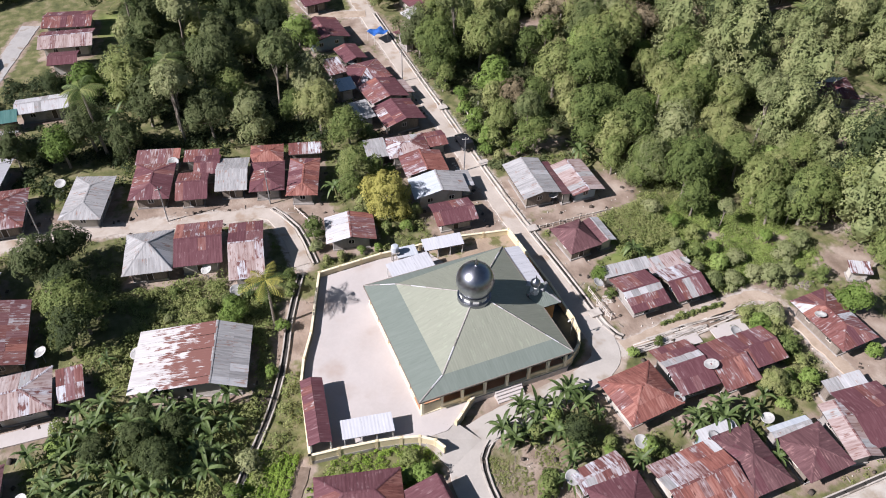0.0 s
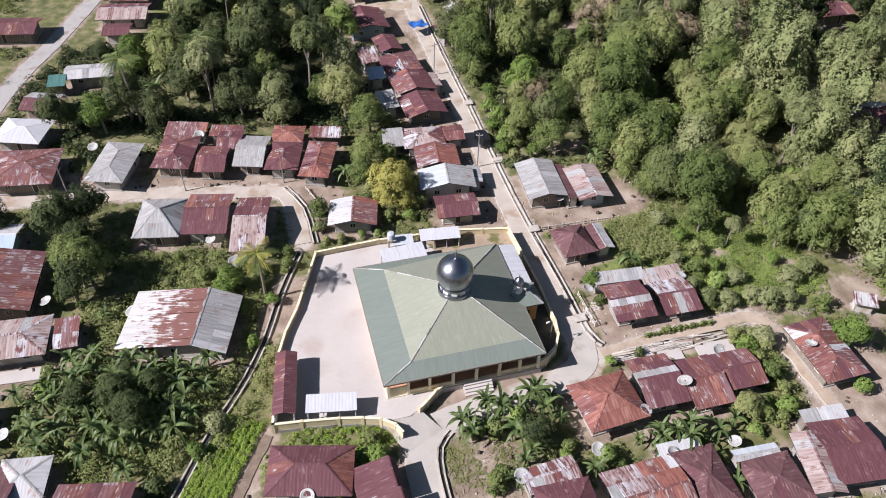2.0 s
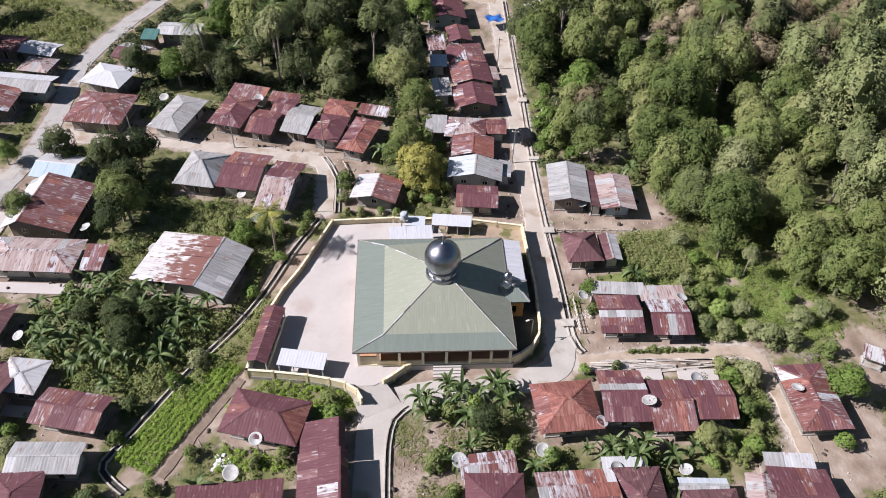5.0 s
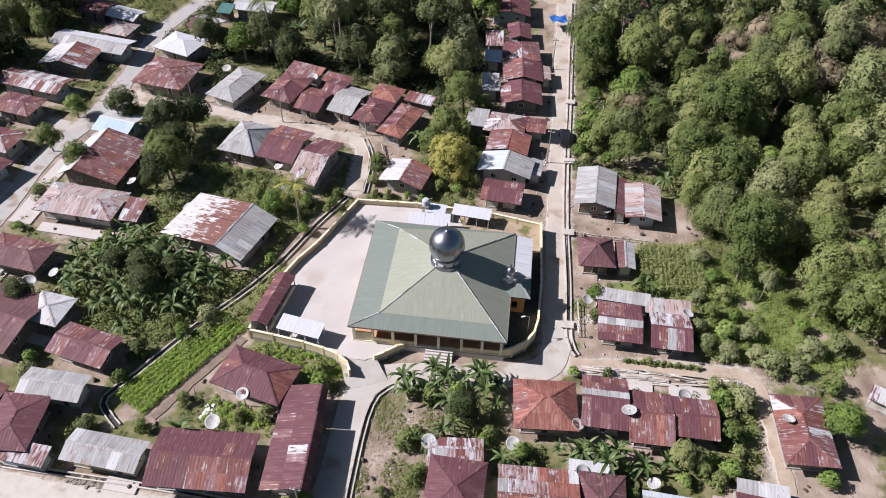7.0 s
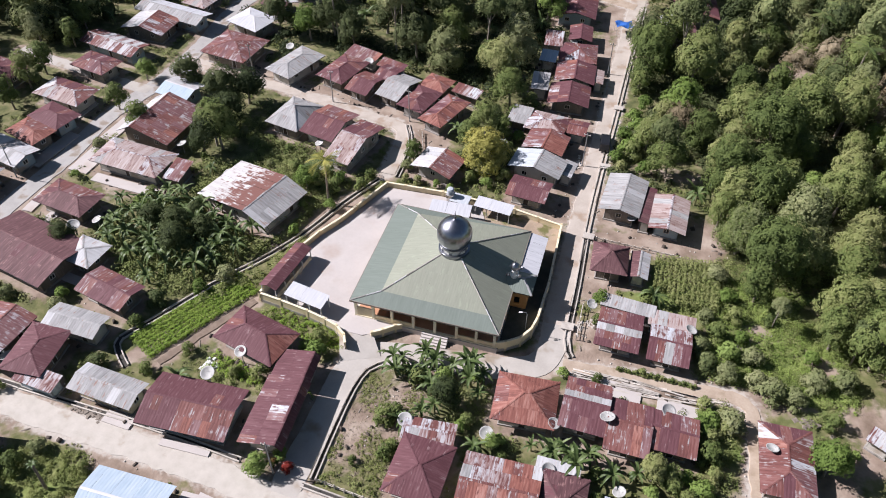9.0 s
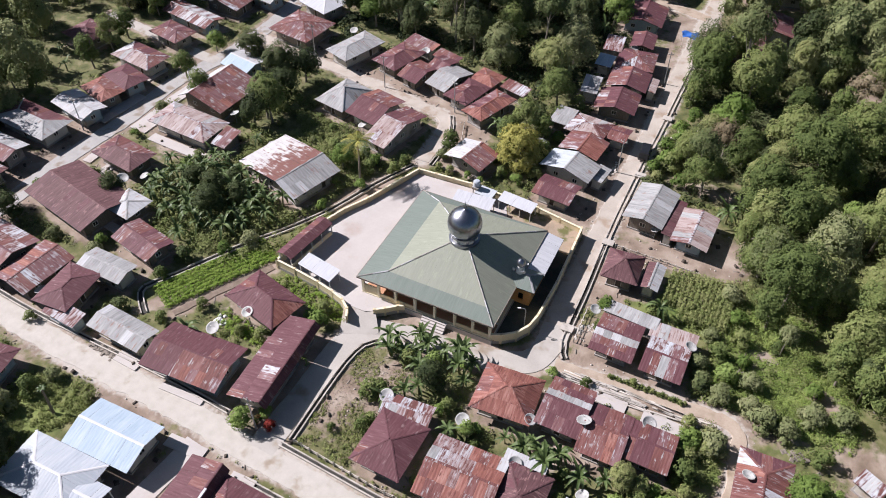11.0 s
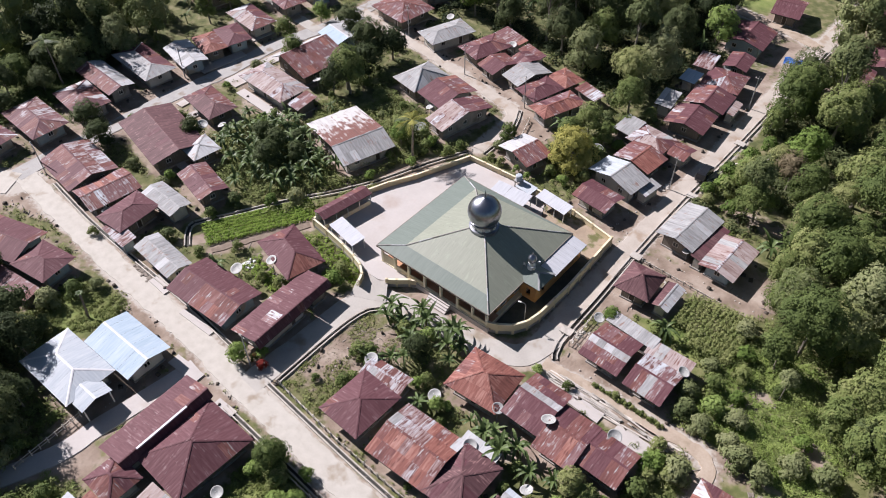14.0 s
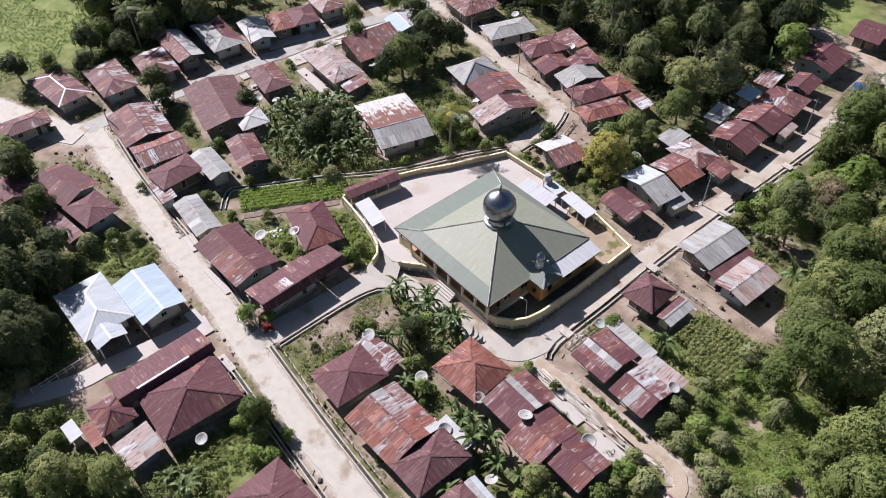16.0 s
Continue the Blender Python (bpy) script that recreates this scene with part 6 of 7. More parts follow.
far_wood("far_woods", (20, 118, 74, 118), 6.4, "dense green woods stretching away beyond the village", lambda x, y: y < 118 - max(0, x - 60) * 0.75, shade=0.18)
far_wood("far_woods", (62, 128, -12, 74), 6.4, "dense green woods east of the village", lambda x, y: x < 82 + y and ((x - 85) / 8) ** 2 + ((y - 20) / 7) ** 2 > 1 and ((x - 79) / 7) ** 2 + ((y - 35) / 5) ** 2 > 1 and ((x - 95) / 9) ** 2 + ((y - 58) / 6) ** 2 > 1 and ((x - 72) / 11) ** 2 + ((y - 68) / 8) ** 2 > 1, seed=4, shade=0.22)
far_wood("far_woods", (-60, 14, 84, 119), 6.0, "dark woods behind the northern houses", lambda x, y: (x > -32 or y > 112) and not (x > -7 and y < 101) and ((x + 4) / 8) ** 2 + ((y - 97) / 7) ** 2 > 1 and ((x + 29) / 6) ** 2 + ((y - 96) / 5) ** 2 > 1, seed=5, shade=0.75)
far_wood("far_woods", (-124, -66, 50, 112), 6.6, "dark woods beyond the western street", lambda x, y: x < -70 and not (-80 < x and y < 92) and x > -118 + 0.9 * (y - 45), seed=6)

far_wood("far_woods", (-118, -82, -13, 50), 6.4, "dark dense woods behind the western row of houses", lambda x, y: x < -84, seed=7)


house(53.4, -9.9, -28, 3.0, 2.2, "shed", "streaked", eave=1.8, openings=False)
SHRUB_BRIGHT.put(49.4, -13.7, 1.5)
SHRUB_BRIGHT.put(51.0, -12.0, .6)
TREES[3].put(51.4, 1.8, .62)
TREES[3].put(42.1, 4.9, .45)


# ---- the ground ----
# sunlit grass: centre and half sizes
LUSH = ((-108, -26, 20, 15), (44, 0, 8, 8), (40, 7, 5, 6), (5, -44, 3, 4), (-34, -41, 4, 4), (-16, -54, 3, 4), (-4, 97, 9, 8), (85, 19, 8, 6), (-29, 97, 7, 6), (-17.6, 67.8, 4, 3), (38, -13, 4, 4), (29, 7, 6, 5))


def ground():
    fx, fy = np.arange(-128, 128.1, 1.333), np.arange(-76, 132.1, 1.333)
    out = np.array([40, 120, 320, 800, 2000, 4000.0])
    ax = np.concatenate([fx[0] - out[::-1], fx, fx[-1] + out])
    ay = np.concatenate([fy[0] - out[::-1], fy, fy[-1] + out])
    gx, gy = np.meshgrid(ax, ay)
    v = field_at(gx.ravel(), gy.ravel())
    z = -0.03 + 0.03 * np.sin(gx.ravel() * 0.9 + 1.3 * np.sin(gy.ravel() * 0.5)) * np.sin(gy.ravel() * 0.8) * (v < 0.2)
    nx, ny = len(ax), len(ay)
    i = np.arange(nx * ny).reshape(ny, nx)
    quads = np.stack([i[:-1, :-1], i[:-1, 1:], i[1:, 1:], i[1:, :-1]], -1).reshape(-1, 4)
    me = quads_mesh("ground", np.stack([gx.ravel(), gy.ravel(), z], 1), quads, EARTH)
    at = me.attributes.new("bare", "FLOAT", "POINT")
    at.data.foreach_set("value", v.astype(np.float32))
    dust = np.zeros(len(v))
    px, py = gx.ravel(), gy.ravel()
    for line, half in DUSTY:
        near = (np.abs(px - np.clip(px, line[:, 0].min(), line[:, 0].max())) < 4) & (np.abs(py - np.clip(py, line[:, 1].min(), line[:, 1].max())) < 4)
        d = np.full(near.sum(), 1e9)
        for qx, qy in line[::2]:
            d = np.minimum(d, np.hypot(px[near] - qx, py[near] - qy))
        dust[near] = np.maximum(dust[near], np.clip(1.0 - np.maximum(d - half, 0) / 0.9, 0, 1))
    at = me.attributes.new("dust", "FLOAT", "POINT")
    at.data.foreach_set("value", dust.astype(np.float32))
    green = np.zeros(len(v))
    for x, y, rx, ry in LUSH:
        green = np.maximum(green, np.clip(2.2 - 1.8 * np.hypot((gx.ravel() - x) / rx, (gy.ravel() - y) / ry), 0, 1))
    at = me.attributes.new("lush", "FLOAT", "POINT")
    at.data.foreach_set("value", green.astype(np.float32))
    tagged(new("ground", me), "trodden brown earth and green undergrowth of the village", "ground", kind="structure")


ground()


# ---- drains, kerbs and fences ----
def drain(points, width, label, deep=0.24):
    """An open drain: a dark bed between two low pale walls, laid in lengths."""
    root = thing("drain", points[0][0], points[0][1], 0, 0, label, "drain", kind="structure")
    o = Vector((points[0][0], points[0][1], 0))
    DRAINS.append((np.array([(q.x, q.y) for q in smooth_line(points, 0.8)]), width / 2))
    line = [q - o for q in smooth_line(points, 2.2)]
    for a, b in zip(line, line[1:]):
        m = Matrix.Translation(a) @ pose(0, 0, 0, 0, 0, math.degrees(math.atan2(b.y - a.y, b.x - a.x)))
        w = (b - a).length
        Shape().box(-0.05, w + 0.05, -width / 2, width / 2, -0.05, 0.02).put("drain_bed", DRAIN, root, m)
        for s in (-1, 1):
            Shape().box(0.0, w - 0.02, s * width / 2 - 0.08, s * width / 2 + 0.08, -0.1, deep + random.uniform(-0.03, 0.03)).put("drain_wall", PALECURB, root, m)
    return root


drain([(18.4, -7.2), (17.4, -4.6), (17.2, 5), (16.75, 16.5), (16.7, 29), (17.0, 44.7), (17.2, 63), (17.6, 84)], 0.62, "open concrete roadside drain with pale low walls")
drain([(-3.2, -14.6), (-4.8, -16.2), (-5.5, -19.5), (-5.6, -25), (-5.5, -31.5)], 0.55, "concrete drain curving beside the lane")
drain([(-15.7, 17.8), (-18.9, 11.0), (-21.4, 4.4), (-24.4, -1.6), (-29.4, -9.2), (-33.8, -17.0), (-36.0, -20.6), (-35.2, -22.4), (-33.0, -24.2)], 0.7, "long open concrete ditch behind the mosque yard")
drain([(-6.4, -32.4), (2, -33.0), (10, -33.5), (24, -34.0), (40, -34.2)], 0.5, "shallow drain along the main street")
drain([(-7.5, -37.8), (2, -38.2), (10, -38.6), (24, -39.2)], 0.5, "shallow drain on the far side of the main street")
drain([(-60, -29.0), (-48, -30.2), (-36, -30.6), (-24, -30.9), (-14, -31.6)], 0.5, "shallow drain before the street houses")
drain([(-15.9, 32.4), (-13.6, 27), (-13.2, 19.2)], 0.6, "dark drain beside the northern lane")

slabs = thing("bridge_slabs", 17, 8, 0, 0, "small concrete slabs bridging the roadside drain", "slab")
for y in (-2.6, 14.6, 31.0, 47.5):
    Shape().box(-0.7, 0.9, y - 8.6, y - 7.4, 0.3, 0.42).put("slab", PALECURB, slabs)
for x, y, L, W, yaw in ((-29.6, -31.0, 3.6, 1.6, -3), (-7.4, -38.6, 3.0, 2.4, 2), (-15.6, -37.4, 5.0, 1.6, 2), (25.0, -10.4, 4.6, 2.2, -3), (31.6, -11.4, 4.8, 2.6, -2), (-20.6, -32.0, 6.0, 0.9, 2), (-73, 7.9, 9, 1.6, -8), (-67.4, 9.6, 2.2, 9.0, -8), (-60.4, 9.6, 3.4, 7.6, -4), (-52.0, 5.2, 11.0, 1.8, -4), (-47.6, 9.6, 2.0, 5.0, -4), (-60.8, 17.2, 2.4, 6.0, -6), (-58.2, -5.0, 1.6, 3.6, -8), (-62.2, -1.6, 1.6, 5.0, 0), (-69.2, 20.2, 1.8, 5.0, -8), (-62.4, -24.0, 1.4, 8.0, 0), (-47.2, -13.8, 4.2, 1.4, -8)):
    s = Shape().box(-L / 2, L / 2, -W / 2, W / 2, -0.1, 0.16)
    tagged(s.put("pavement", PALE_CONCRETE, None, pose(x, y, 0, 0, 0, yaw)), "sunlit concrete apron before a house", "apron", kind="structure")


def fence(points, height, label, step=1.1):
    root = thing("fence", points[0][0], points[0][1], 0, 0, label, "fence", "garden fences")
    o = Vector((points[0][0], points[0][1], 0))
    for a, b in zip(points, points[1:]):
        A, B = Vector((*a, 0)) - o, Vector((*b, 0)) - o
        n = max(1, round((B - A).length / step))
        yaw = math.degrees(math.atan2(B.y - A.y, B.x - A.x))
        for k in range(n + 1):
            p = A.lerp(B, k / n)
            Shape().box(-0.06, 0.06, -0.06, 0.06, -0.1, height + random.uniform(-0.1, 0.1)).put("post", PALEWOOD, root, Matrix.Translation(p) @ pose(0, 0, 0, random.uniform(-4, 4), random.uniform(-4, 4), yaw))
        m = Matrix.Translation(A) @ pose(0, 0, 0, 0, 0, yaw)
        for z in (0.35, height - 0.2):
            Shape().box(0, (B - A).length, -0.025, 0.025, z, z + 0.08).put("rail", PALEWOOD, root, m)
    return root


fence([(-5.0, -31.6), (6, -32.6), (18, -33.0)], 0.9, "low weathered timber fence along the street")
fence([(-6.6, -38.6), (2, -39.0), (12, -39.4)], 0.8, "low rough timber fence beside the street")
fence([(18.4, 1.2), (18.5, -4.2)], 0.9, "short pale timber fence by the drain")
fence([(18.2, 14.4), (30, 14.0)], 0.7, "low rough fence between earth yards")
fence([(-12.9, 31.0), (-11.4, 26.6)], 0.7, "broken rough timber fence in an earth yard")
fence([(-19.5, -49.5), (-19.0, -58.0)], 1.0, "rough timber fence beside the footpath")

timber = thing("timber_pile", 26.5, -9.5, 0, 0, "long pale weathered timbers lying along the path", "timber")
for k in range(34):
    L = random.uniform(2.5, 6.5)
    Shape().box(-L / 2, L / 2, -0.10, 0.10, 0, 0.08).put("timber_beam", PALECURB if k % 3 else PALEWOOD, timber, pose(random.uniform(-7.0, 7.0), random.uniform(-0.9, 0.9), 0.01 + 0.08 * (k % 3), 0, 0, random.uniform(-6, 4)))
trunk = thing("fallen_trunk", 18.4, 41.8, 0, 27, "bare pale fallen tree trunk beside the road", "fallen tree")
Shape().tube([(0, 0, 0.25), (2.6, 0.1, 0.5), (5.0, -0.1, 0.6)], [0.28, 0.22, 0.12], 8).put("trunk", PALEWOOD, trunk)
for a, b in (((2.4, 0, 0.5), (3.4, 1.8, 1.4)), ((3.4, 0, 0.5), (4.2, -1.4, 1.3)), ((4.2, 0, 0.55), (5.4, 1.2, 1.6)), ((1.8, 0, 0.45), (2.2, 1.6, 1.9))):
    Shape().tube([a, b], [0.09, 0.03], 6).put("branch", PALEWOOD, trunk)


# ---- satellite dishes ----
def dish():
    root = thing("satellite_dish", 0, 0, 0, 0, "large dull grey satellite dish on a steel pole", "satellite dish", "satellite dishes")
    Shape().tube([(0, 0, -0.1), (0, 0, 1.75)], [0.05, 0.05], 8).put("pole", STEEL, root)
    prof = [(0.0, 0.0), (0.3, 0.025), (0.6, 0.10), (0.9, 0.225), (1.05, 0.30)]
    tip = Matrix.Translation((0, 0, 1.72)) @ pose(0, 0, 0, 18, 0, 0)
    bowl = Shape().lathe(prof + [(1.06, 0.27), (0.9, 0.19), (0.6, 0.065), (0.0, -0.03)], 24).put("bowl", DISHMAT, root, tip, smooth=True)
    for k in range(3):
        a = k * 2 * math.pi / 3 + 0.4
        Shape().tube([(0.95 * math.cos(a), 0.95 * math.sin(a), 0.26), (0, 0, 0.9)], [0.011, 0.011], 5).put("feed_arm", STEEL, bowl)
    Shape().tube([(0, 0, 0.78), (0, 0, 1.0)], [0.05, 0.05], 8).put("feed", WHITEPAINT, bowl)
    return root


DISH = Kind(dish)
for x, y, z in ((-37, 10.6, 0.5), (-19.6, -19.6, 1.1), (-21.5, -23.9, 1.5), (2.1, -22.7, 0.7), (11.2, -21.6, 0.5), (18.1, -18.6, 1.2), (23.7, -16.7, 1.9), (30.2, -13.2, 1.0), (26.3, -24.2, 0.2), (41.3, -15.2, 1.8),
                (22.6, 18.6, 0.5), (19.5, 0.9, 0.3), (31.9, -0.4, 1.0), (18.6, -24.3, 0.9), (-52.1, -6.3, 0.6), (-6.4, 21.0, 1.2), (-43.3, 46.8, 0.5), (-47.3, 14.9, 0.5), (-27.4, 45.6, 0.9), (-27, 21.8, 0.3), (-24.2, 16.3, 0.4),
                (6.3, 64.3, 0.6), (1.4, -45.6, 0.6), (-46.2, -28.0, 0.3), (1.0, 30.0, 0.6), (-50, -4, 0.4)):
    DISH.put(x, y, random.uniform(0.66, 0.85), z=z, tilt=0)
    tall = tagged(Shape().tube([(x, y, -0.1), (x, y, z + 0.2)], [0.06, 0.06], 8).put("dish_mast", STEEL), "short steel mast under a satellite dish", "mast", "dish masts")


# ---- poles and wires ----
def utility_pole():
    root = thing("utility_pole", 0, 0, 0, 0, "slim grey utility pole with a crossarm", "utility pole", "utility poles")
    Shape().tube([(0, 0, -0.2), (0, 0, 7.0)], [0.11, 0.07], 10).put("pole", STEEL, root)
    Shape().box(-0.6, 0.6, -0.05, 0.05, 6.5, 6.6).put("crossarm", PALEWOOD, root)
    for x in (-0.5, 0.0, 0.5):
        Shape().tube([(x, 0, 6.6), (x, 0, 6.8)], [0.04, 0.03], 6).put("insulator", WHITEPAINT, root)
    return root


POLE = Kind(utility_pole)
for x, y in ((-30.2, 35.0), (-15.9, 33.6), (-47, 38.6), (13.6, 30.5), (13.8, 58), (-63.2, -28.6), (-9.9, -32.0), (-68.6, 2)):
    POLE.put(x, y, 0.9, yaw=random.uniform(-15, 15), tilt=1)
stub = thing("palm_stump", -32.2, -40.6, 0, 0, "tall bare palm trunk with a few stubby fronds", "palm tree")
Shape().tube([(0, 0, -0.1), (-0.3, 0.3, 2.0), (-0.5, 0.5, 4.0)], [0.2, 0.15, 0.13], 8).put("trunk", BARK, stub)
s = Shape()
for k in range(7):
    blade(s, (-0.5, 0.5, 4.0), k * 0.9, 0.7, 0.5, 0.5, 0.12)
s.put("fronds", BANANA, stub)


# ---- the parked car and small clutter ----
def car(x, y, yaw):
    root = thing("car", x, y, 0.03, yaw, "dark minivan parked beside the village road", "car")
    side = [(-2.05, 0.35), (-2.1, 0.75), (-2.0, 1.05), (-1.85, 1.62), (-1.5, 1.76), (0.5, 1.74), (1.15, 1.12), (1.95, 0.92), (2.1, 0.7), (2.05, 0.35)]
    n = len(side)
    ys = [(-0.8, 0.94), (-0.72, 1.0), (0.72, 1.0), (0.8, 0.94)]
    verts = []
    for yy, k in ys:
        for px, pz in side:
            inset = 0.12 if pz > 1.2 else 0.0
            verts.append((px * (k if abs(px) > 1.9 else 1), yy * (1 - inset), pz if abs(yy) < 0.75 else min(pz, 1.68) if pz > 1.2 else pz))
    faces = [(r * n + i, r * n + (i + 1) % n, (r + 1) * n + (i + 1) % n, (r + 1) * n + i) for r in range(3) for i in range(n)] + [tuple(range(n))[::-1], tuple(range(3 * n, 4 * n))]
    body = Shape().add(verts, faces).put("body", CARPAINT, root)
    Shape().add([(0.56, -0.6, 1.71), (1.14, -0.66, 1.15), (1.14, 0.66, 1.15), (0.56, 0.6, 1.71), (0.54, -0.6, 1.69), (1.12, -0.66, 1.13), (1.12, 0.66, 1.13), (0.54, 0.6, 1.69)],
                [(0, 1, 2, 3), (7, 6, 5, 4), (0, 4, 5, 1), (1, 5, 6, 2), (2, 6, 7, 3), (3, 7, 4, 0)]).put("windscreen", GLASS, body, Matrix.Translation((0.03, 0, 0.02)))
    for sy in (-1, 1):
        Shape().box(-1.7, 0.6, sy * 0.71 - 0.02, sy * 0.71 + 0.02, 1.2, 1.58).put("side_window", GLASS, body)
        Shape().box(1.98, 2.06, sy * 0.6 - 0.15, sy * 0.6 + 0.15, 0.68, 0.82).put("headlight", WHITEPAINT, body)
        for px in (-1.3, 1.3):
            wheel = Shape().tube([(0, -0.1, 0), (0, 0.1, 0)], [0.31, 0.31], 16).put("wheel", RUBBER, root, Matrix.Translation((px, sy * 0.74, 0.31)))
            Shape().tube([(0, -0.11, 0), (0, 0.11, 0)], [0.17, 0.17], 12).put("rim", STEEL, wheel)
    return root


car(16.3, 36.6, 93)
tarp = thing("tarpaulin", 14.6, 73.4, 0, 15, "bright blue tarpaulin stretched over poles", "tarpaulin")
s, n = Shape(), 8
verts = [(-1.6 + 3.2 * i / n, -1.3 + 2.6 * j / n, 2.0 + 0.25 * math.sin(i * 0.9) * math.cos(j * 0.7) - 0.1 * j / n) for i in range(n + 1) for j in range(n + 1)]
faces = [(i * (n + 1) + j, (i + 1) * (n + 1) + j, (i + 1) * (n + 1) + j + 1, i * (n + 1) + j + 1) for i in range(n) for j in range(n)]
s.add(verts + [(a, b, c - 0.03) for a, b, c in verts], faces + [tuple(k + (n + 1) ** 2 for k in f[::-1]) for f in faces])
s.put("sheet", TARP, tarp)
for sx in (-1.5, 1.5):
    for sy in (-1.2, 1.2):
        Shape().tube([(sx, sy, -0.1), (sx, sy, 2.0)], [0.04, 0.04], 6).put("pole", PALEWOOD, tarp)


def clutter(x, y, rx, ry, count, label, material, size=0.35, flat=0.4):
    """A heap of loose stones, boards or scrap on the ground."""
    root = thing("rubble_heap", x, y, 0, 0, label, "rubble", "heaps of rubble")
    for _ in range(count):
        a, b, c = (random.uniform(0.4, 1) * size for _ in range(3))
        Shape().add([(-a, -b, 0), (a, -b * 0.8, 0), (a * 0.9, b, 0), (-a * 0.8, b, 0), (-a * 0.7, -b * 0.6, c * flat), (a * 0.7, -b * 0.7, c * flat * 1.1), (a * 0.6, b * 0.7, c * flat), (-a * 0.6, b * 0.6, c * flat * 0.9)],
                    [(0, 3, 2, 1), (4, 5, 6, 7), (0, 1, 5, 4), (1, 2, 6, 5), (2, 3, 7, 6), (3, 0, 4, 7)]).put("stone", material, root, pose(random.gauss(0, rx / 2), random.gauss(0, ry / 2), 0, random.uniform(-8, 8), random.uniform(-8, 8), random.uniform(0, 180)))
    return root


clutter(18.6, -2.0, 0.7, 1.4, 26, "heap of pale broken stones by the drain", PALECURB, 0.22)
clutter(17.0, -2.6, 0.4, 0.8, 14, "pale stones at the edge of the road", PALECURB, 0.2)
clutter(20.0, -1.2, 0.6, 1.0, 18, "scattered pale rubble beside a house", PALECURB, 0.2)
clutter(-23.6, -21.0, 0.8, 0.7, 30, "heap of white washing and sacks on the grass", WHITEPAINT, 0.32, 0.8)
clutter(-33.2, -31.2, 1.6, 0.6, 24, "heap of grey timber scrap before a shed", PLANKWALL, 0.4, 0.3)
clutter(-40.6, 47.5, 1.2, 0.8, 16, "scrap boards behind the houses", PALEWOOD, 0.4, 0.3)
clutter(13.0, 31.0, 0.5, 2.0, 18, "mixed clutter in front of the roadside houses", PALEWOOD, 0.3, 0.5)
clutter(-29.5, 34.8, 1.4, 0.5, 12, "stones at the edge of the lane", PALECURB, 0.2)
clutter(46.0, -8.5, 2.0, 1.0, 20, "grey boards and scrap on bare ground", PLANKWALL, 0.4, 0.3)
clutter(-25.0, 0.5, 1.4, 1.2, 22, "dark branches and scrap near the ditch", DARKWOOD, 0.4, 0.3)
clutter(14.0, -24.0, 2.6, 0.4, 14, "scrap sheets between houses", PALEWOOD, 0.35, 0.4)
clutter(23.5, 13.2, 3.0, 0.4, 22, "rough pale stones along an earth yard", PALECURB, 0.22)


# ---- crops, weeds and low growth ----
def crop_rows():
    rng = np.random.default_rng(8)
    d = Vector((7.2, 12.9, 0)).normalized()
    side = Vector((d.y, -d.x, 0))
    pts = []
    for r in range(7):
        for k in range(50):
            p = Vector((-33.6, -20.6, 0)) + side * (-1.05 + 0.68 * r) + d * (0.32 * k)
            pts.append((p.x + rng.normal() * 0.08, p.y + rng.normal() * 0.08, 0.18))
    v, q = leaf_quads(pts, [0.38] * len(pts), 22, 0.15, rng, 0.8)
    tagged(new("vegetable_crop", quads_mesh("vegetable_crop", v, q, CROP)), "rows of bright green leafy vegetables beside the ditch", "crop", kind="stuff")
    pts = [(27.0 + 0.62 * i + rng.normal() * 0.08, 4.6 + 0.62 * j + 0.12 * 0.62 * i + rng.normal() * 0.08, h) for i in range(14) for j in range(14) for h in (0.5, 1.1) if not (i < 4 and j < 4)]
    v, q = leaf_quads(pts, [0.34] * len(pts), 18, 0.17, rng, 0.5, 1.1)
    tagged(new("maize_crop", quads_mesh("maize_crop", v, q, LEAF)), "dense plot of green maize behind the houses", "crop", kind="stuff")


crop_rows()


def low_growth(name, zone, count, leaves, size, material, label, low=0.25, high=0.7, limit=0.12, keep=lambda x, y: True, seed=1):
    """Mounds of weeds and scrub wherever the earth is not bare."""
    rng = np.random.default_rng(seed)
    x, y = rng.uniform(zone[0], zone[1], count), rng.uniform(zone[2], zone[3], count)
    v = field_at(x, y) + rng.normal(size=count) * 0.12
    patch = np.sin(x * 0.31 + 2 * np.sin(y * 0.23)) + np.sin(y * 0.37 + 1.7 * np.sin(x * 0.19))
    ok = (v < limit) & (patch > -1.1)
    for line, half in DRAINS:
        ok &= np.hypot(x[:, None] - line[None, :, 0], y[:, None] - line[None, :, 1]).min(1) > half + 0.15 + high * 0.7
    pts, rad = [], []
    for a, b in zip(x[ok], y[ok]):
        if keep(a, b) and not inside_house(a, b, 0.2) and not (-22 < a < 13.6 and -10 < b < 16.3 and a > -21.5 + 0.29 * (b + 10)):
            r = rng.uniform(low, high)
            pts.append((a, b, r * 0.45))
            rad.append(r)
    verts, quads = leaf_quads(pts, rad, leaves, size, rng, 0.7, 0.7)
    return tagged(new(name, quads_mesh(name, verts, quads, material)), label, "weeds", kind="stuff")


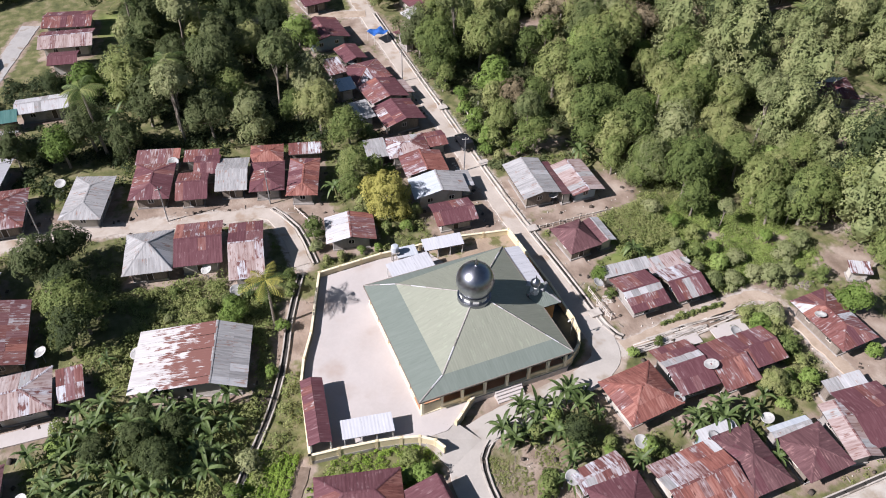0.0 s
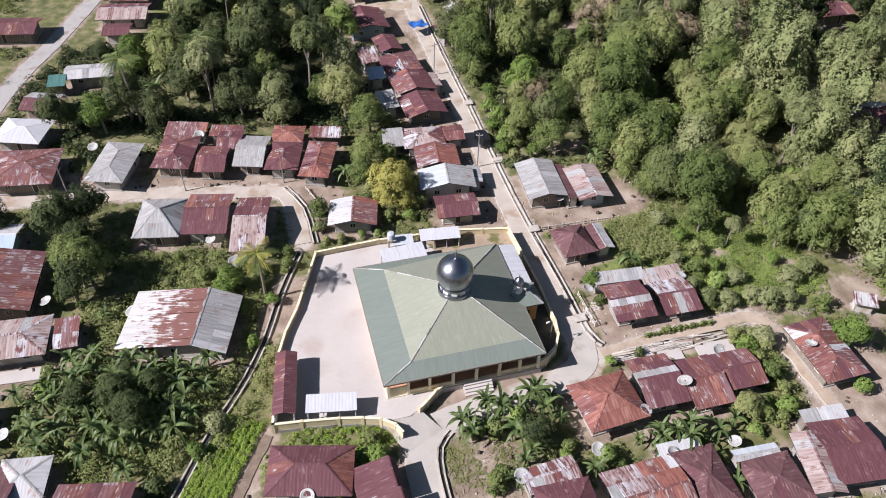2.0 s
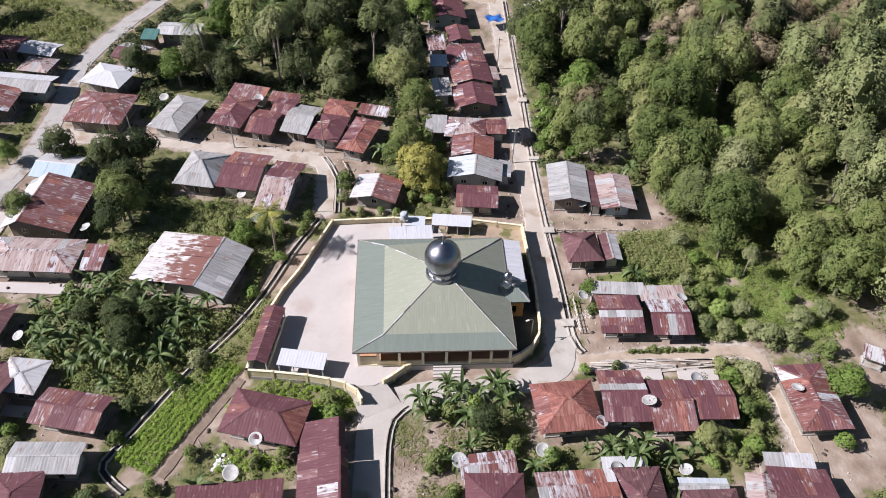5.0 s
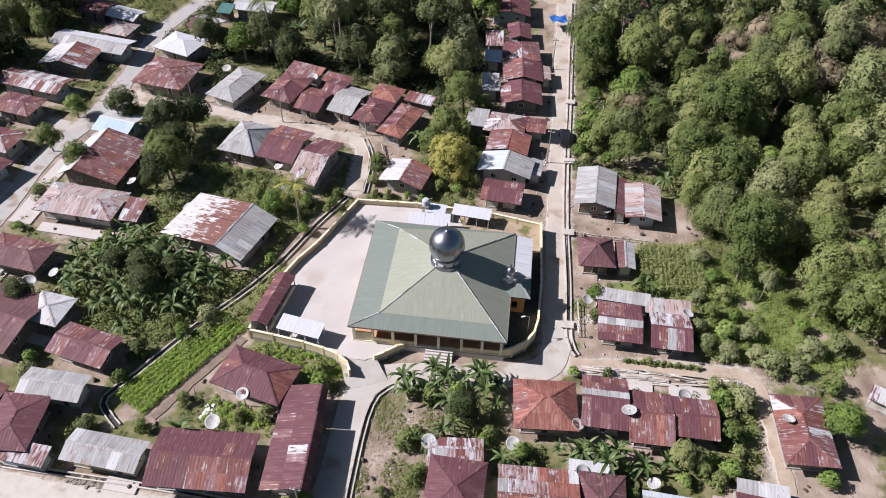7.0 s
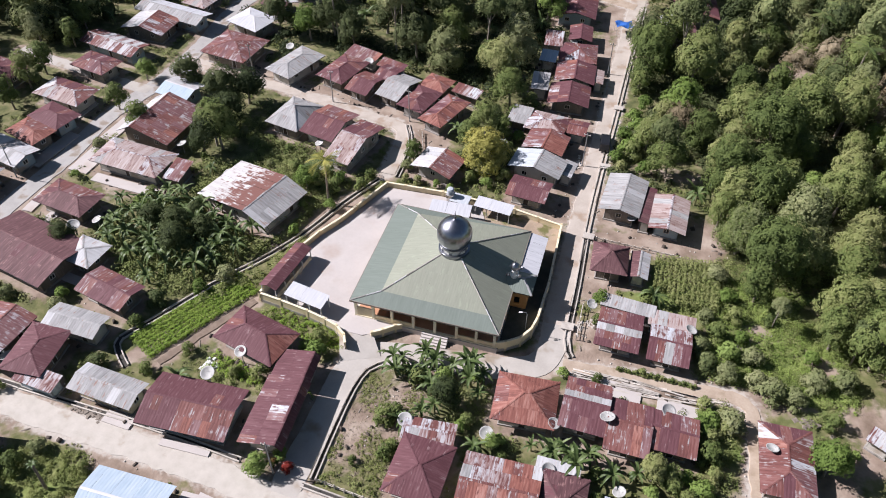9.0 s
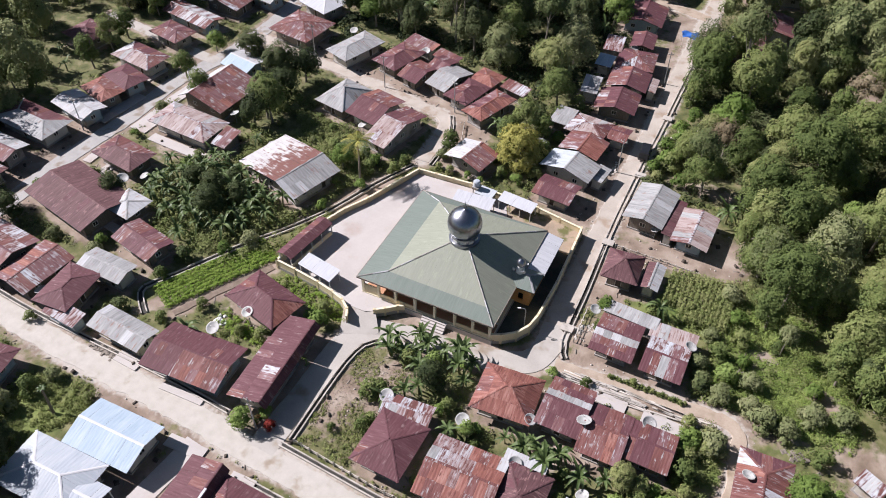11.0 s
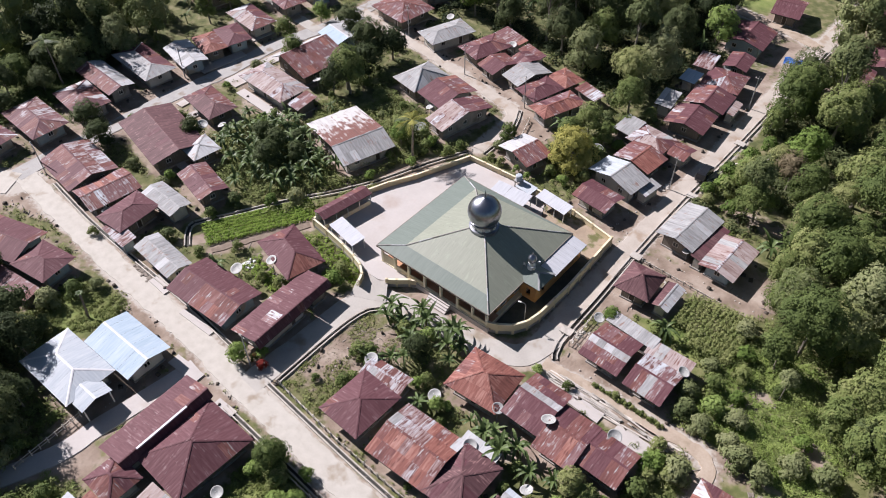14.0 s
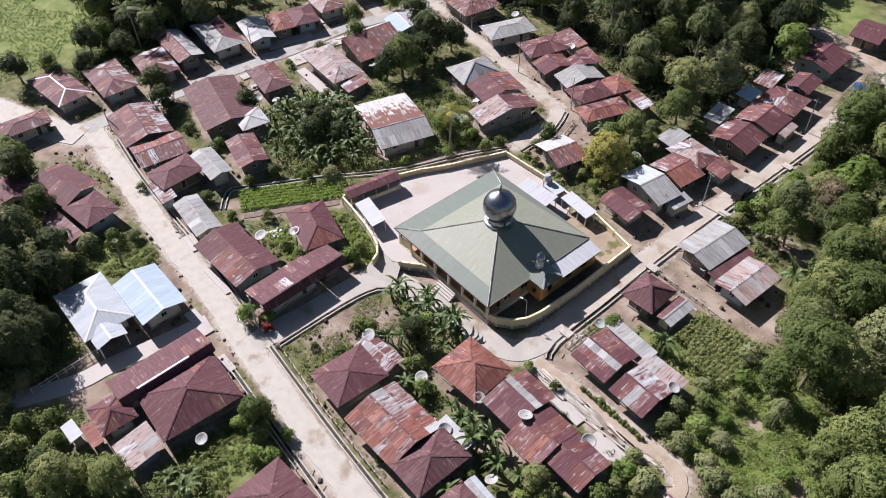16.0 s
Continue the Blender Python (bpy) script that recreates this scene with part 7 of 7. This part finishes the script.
low_growth("weeds", (-80, 50, -66, 50), 15000, 9, 0.16, WEED, "low green weeds and grass between the houses", 0.2, 0.5, 0.2)
low_growth("scrub", (-80, 50, -66, 50), 4200, 24, 0.19, LEAF, "waist-high green scrub between houses and fields", 0.4, 1.0, 0.13, seed=2)
low_growth("undergrowth", (-49, -20, -12, 26), 1900, 24, 0.2, LEAF, "dense green undergrowth among banana plants", 0.5, 1.2, 0.3, lambda x, y: x < -21 - 0.6 * max(0, 1 - y), seed=13)
low_growth("undergrowth", (-92, -60, 58, 112), 1500, 20, 0.26, WEED, "rough green scrub beside the western street", 0.5, 1.2, 0.3, seed=14)
low_growth("undergrowth", (-60, 8, -70, -50), 1900, 20, 0.22, LEAF, "tangled undergrowth behind the southern houses", 0.4, 1.1, 0.3, seed=15)
low_growth("meadow_scrub", (33, 62, -30, 16), 800, 24, 0.16, LEAF, "tangled green scrub on the eastern slope", 0.4, 1.0, 0.3, seed=3)
low_growth("dry_grass", (-4.9, 3, -31, -15), 1500, 4, 0.05, DRYGRASS, "dry pale grass on the open plot", 0.05, 0.14, 2.0, seed=4)
low_growth("weeds", (-5.2, 3, -31, -15), 2400, 7, 0.07, WEED, "green weeds creeping over the open plot", 0.06, 0.2, 2.0, lambda x, y: math.sin(x * 1.1 + y * 0.4) + math.sin(y * 0.9) > 0.2, seed=16)
# the dark leaf colour here paints in the shade of gaps between crowns
low_growth("undergrowth", (17.8, 70, 28, 80), 2300, 16, 0.36, LEAF_DARK, "dense undergrowth coloured dark for the shade below the trees", 0.6, 1.3, 0.3, seed=5)
low_growth("undergrowth", (-60, 5, 44, 84), 1700, 16, 0.36, LEAF_DARK, "undergrowth coloured dark for the shade below the northern trees", 0.6, 1.3, 0.1, seed=6)
low_growth("grass", (-24, -8, -22, -10), 900, 14, 0.13, CROP, "bright fresh grass around the house below the yard", 0.2, 0.4, 0.55, seed=7)
low_growth("hedge", (-26, -14, 4, 20), 900, 22, 0.18, LEAF, "straggling green hedge behind the yard wall", 0.4, 0.9, 0.3, lambda x, y: -2.2 < (x + 14.6) * 0.92 + (18.5 - y) * 0.36 < 0.2, seed=8)
low_growth("meadow_grass", (34.5, 52, -6, 12), 2200, 10, 0.13, GRASS, "long yellow-green grass on the open eastern slope", 0.2, 0.5, 0.6, seed=9)
low_growth("pasture_grass", (-130, -90, -42, -10), 5200, 5, 0.13, GRASS, "sunlit yellow-green pasture at the village edge", 0.1, 0.24, 0.6, lambda x, y: x < -88 - 0.3 * (y + 20), seed=10)
low_growth("grass", (0, 10, -49, -39), 500, 14, 0.13, WEED, "rank green grass beside the hipped house", 0.15, 0.45, 0.6, seed=17)
low_growth("grass", (-40, -26, -48, -36), 700, 14, 0.14, WEED, "rank green grass behind the blue-roofed houses", 0.15, 0.5, 0.6, seed=18)
low_growth("hedge", (-93, -79, -32, 2), 900, 24, 0.24, LEAF, "thick scrub between pasture and houses", 0.6, 1.4, 0.3, lambda x, y: x > -88 - 0.25 * (y + 20), seed=19)
low_growth("verge_grass", (-64, 42, -40, -28), 1500, 10, 0.11, WEED, "ragged green verge along the main street", 0.1, 0.35, 0.62, lambda x, y: not on_way(x, y, 0.35), seed=21)


def yard_litter(count, sizes, material, label, seed):
    """Loose boards, stones and scraps lying about on the trodden earth between the houses."""
    rng = np.random.default_rng(seed)
    x, y = rng.uniform(-80, 48, count), rng.uniform(-48, 60, count)
    v = field_at(x, y)
    verts, quads = [], []
    for a, b, q in zip(x, y, v):
        if q < 0.34 or inside_house(a, b, 0.15) or on_way(a, b, 0.3) or (-22.5 < a < 13.6 and -12 < b < 16.5):
            continue
        w, h, t = rng.uniform(*sizes[0]), rng.uniform(*sizes[1]), rng.uniform(*sizes[2])
        r = rng.uniform(0, 3.14)
        c, k = math.cos(r), math.sin(r)
        o = len(verts)
        for z, f in ((-0.06, 1.0), (t, 0.8)):
            for i, j in ((-1, -1), (1, -1), (1, 1), (-1, 1)):
                verts.append((a + f * (i * w * c - j * h * k), b + f * (i * w * k + j * h * c), z))
        quads += [(o + 4, o + 5, o + 6, o + 7)] + [(o + i, o + (i + 1) % 4, o + 4 + (i + 1) % 4, o + 4 + i) for i in range(4)]
    return tagged(new("yard_litter", quads_mesh("yard_litter", verts, quads, material)), label, "litter", kind="stuff")


yard_litter(2200, ((0.04, 0.11), (0.04, 0.1), (0.03, 0.12)), PALECURB, "pale stones and rubble strewn over the earth yards", 31)
yard_litter(1100, ((0.25, 0.7), (0.04, 0.09), (0.02, 0.07)), PLANKWALL, "loose weathered boards lying between the houses", 32)
yard_litter(1500, ((0.1, 0.35), (0.1, 0.3), (0.05, 0.35)), DARKWOOD, "dark scraps and firewood lying between the houses", 33)
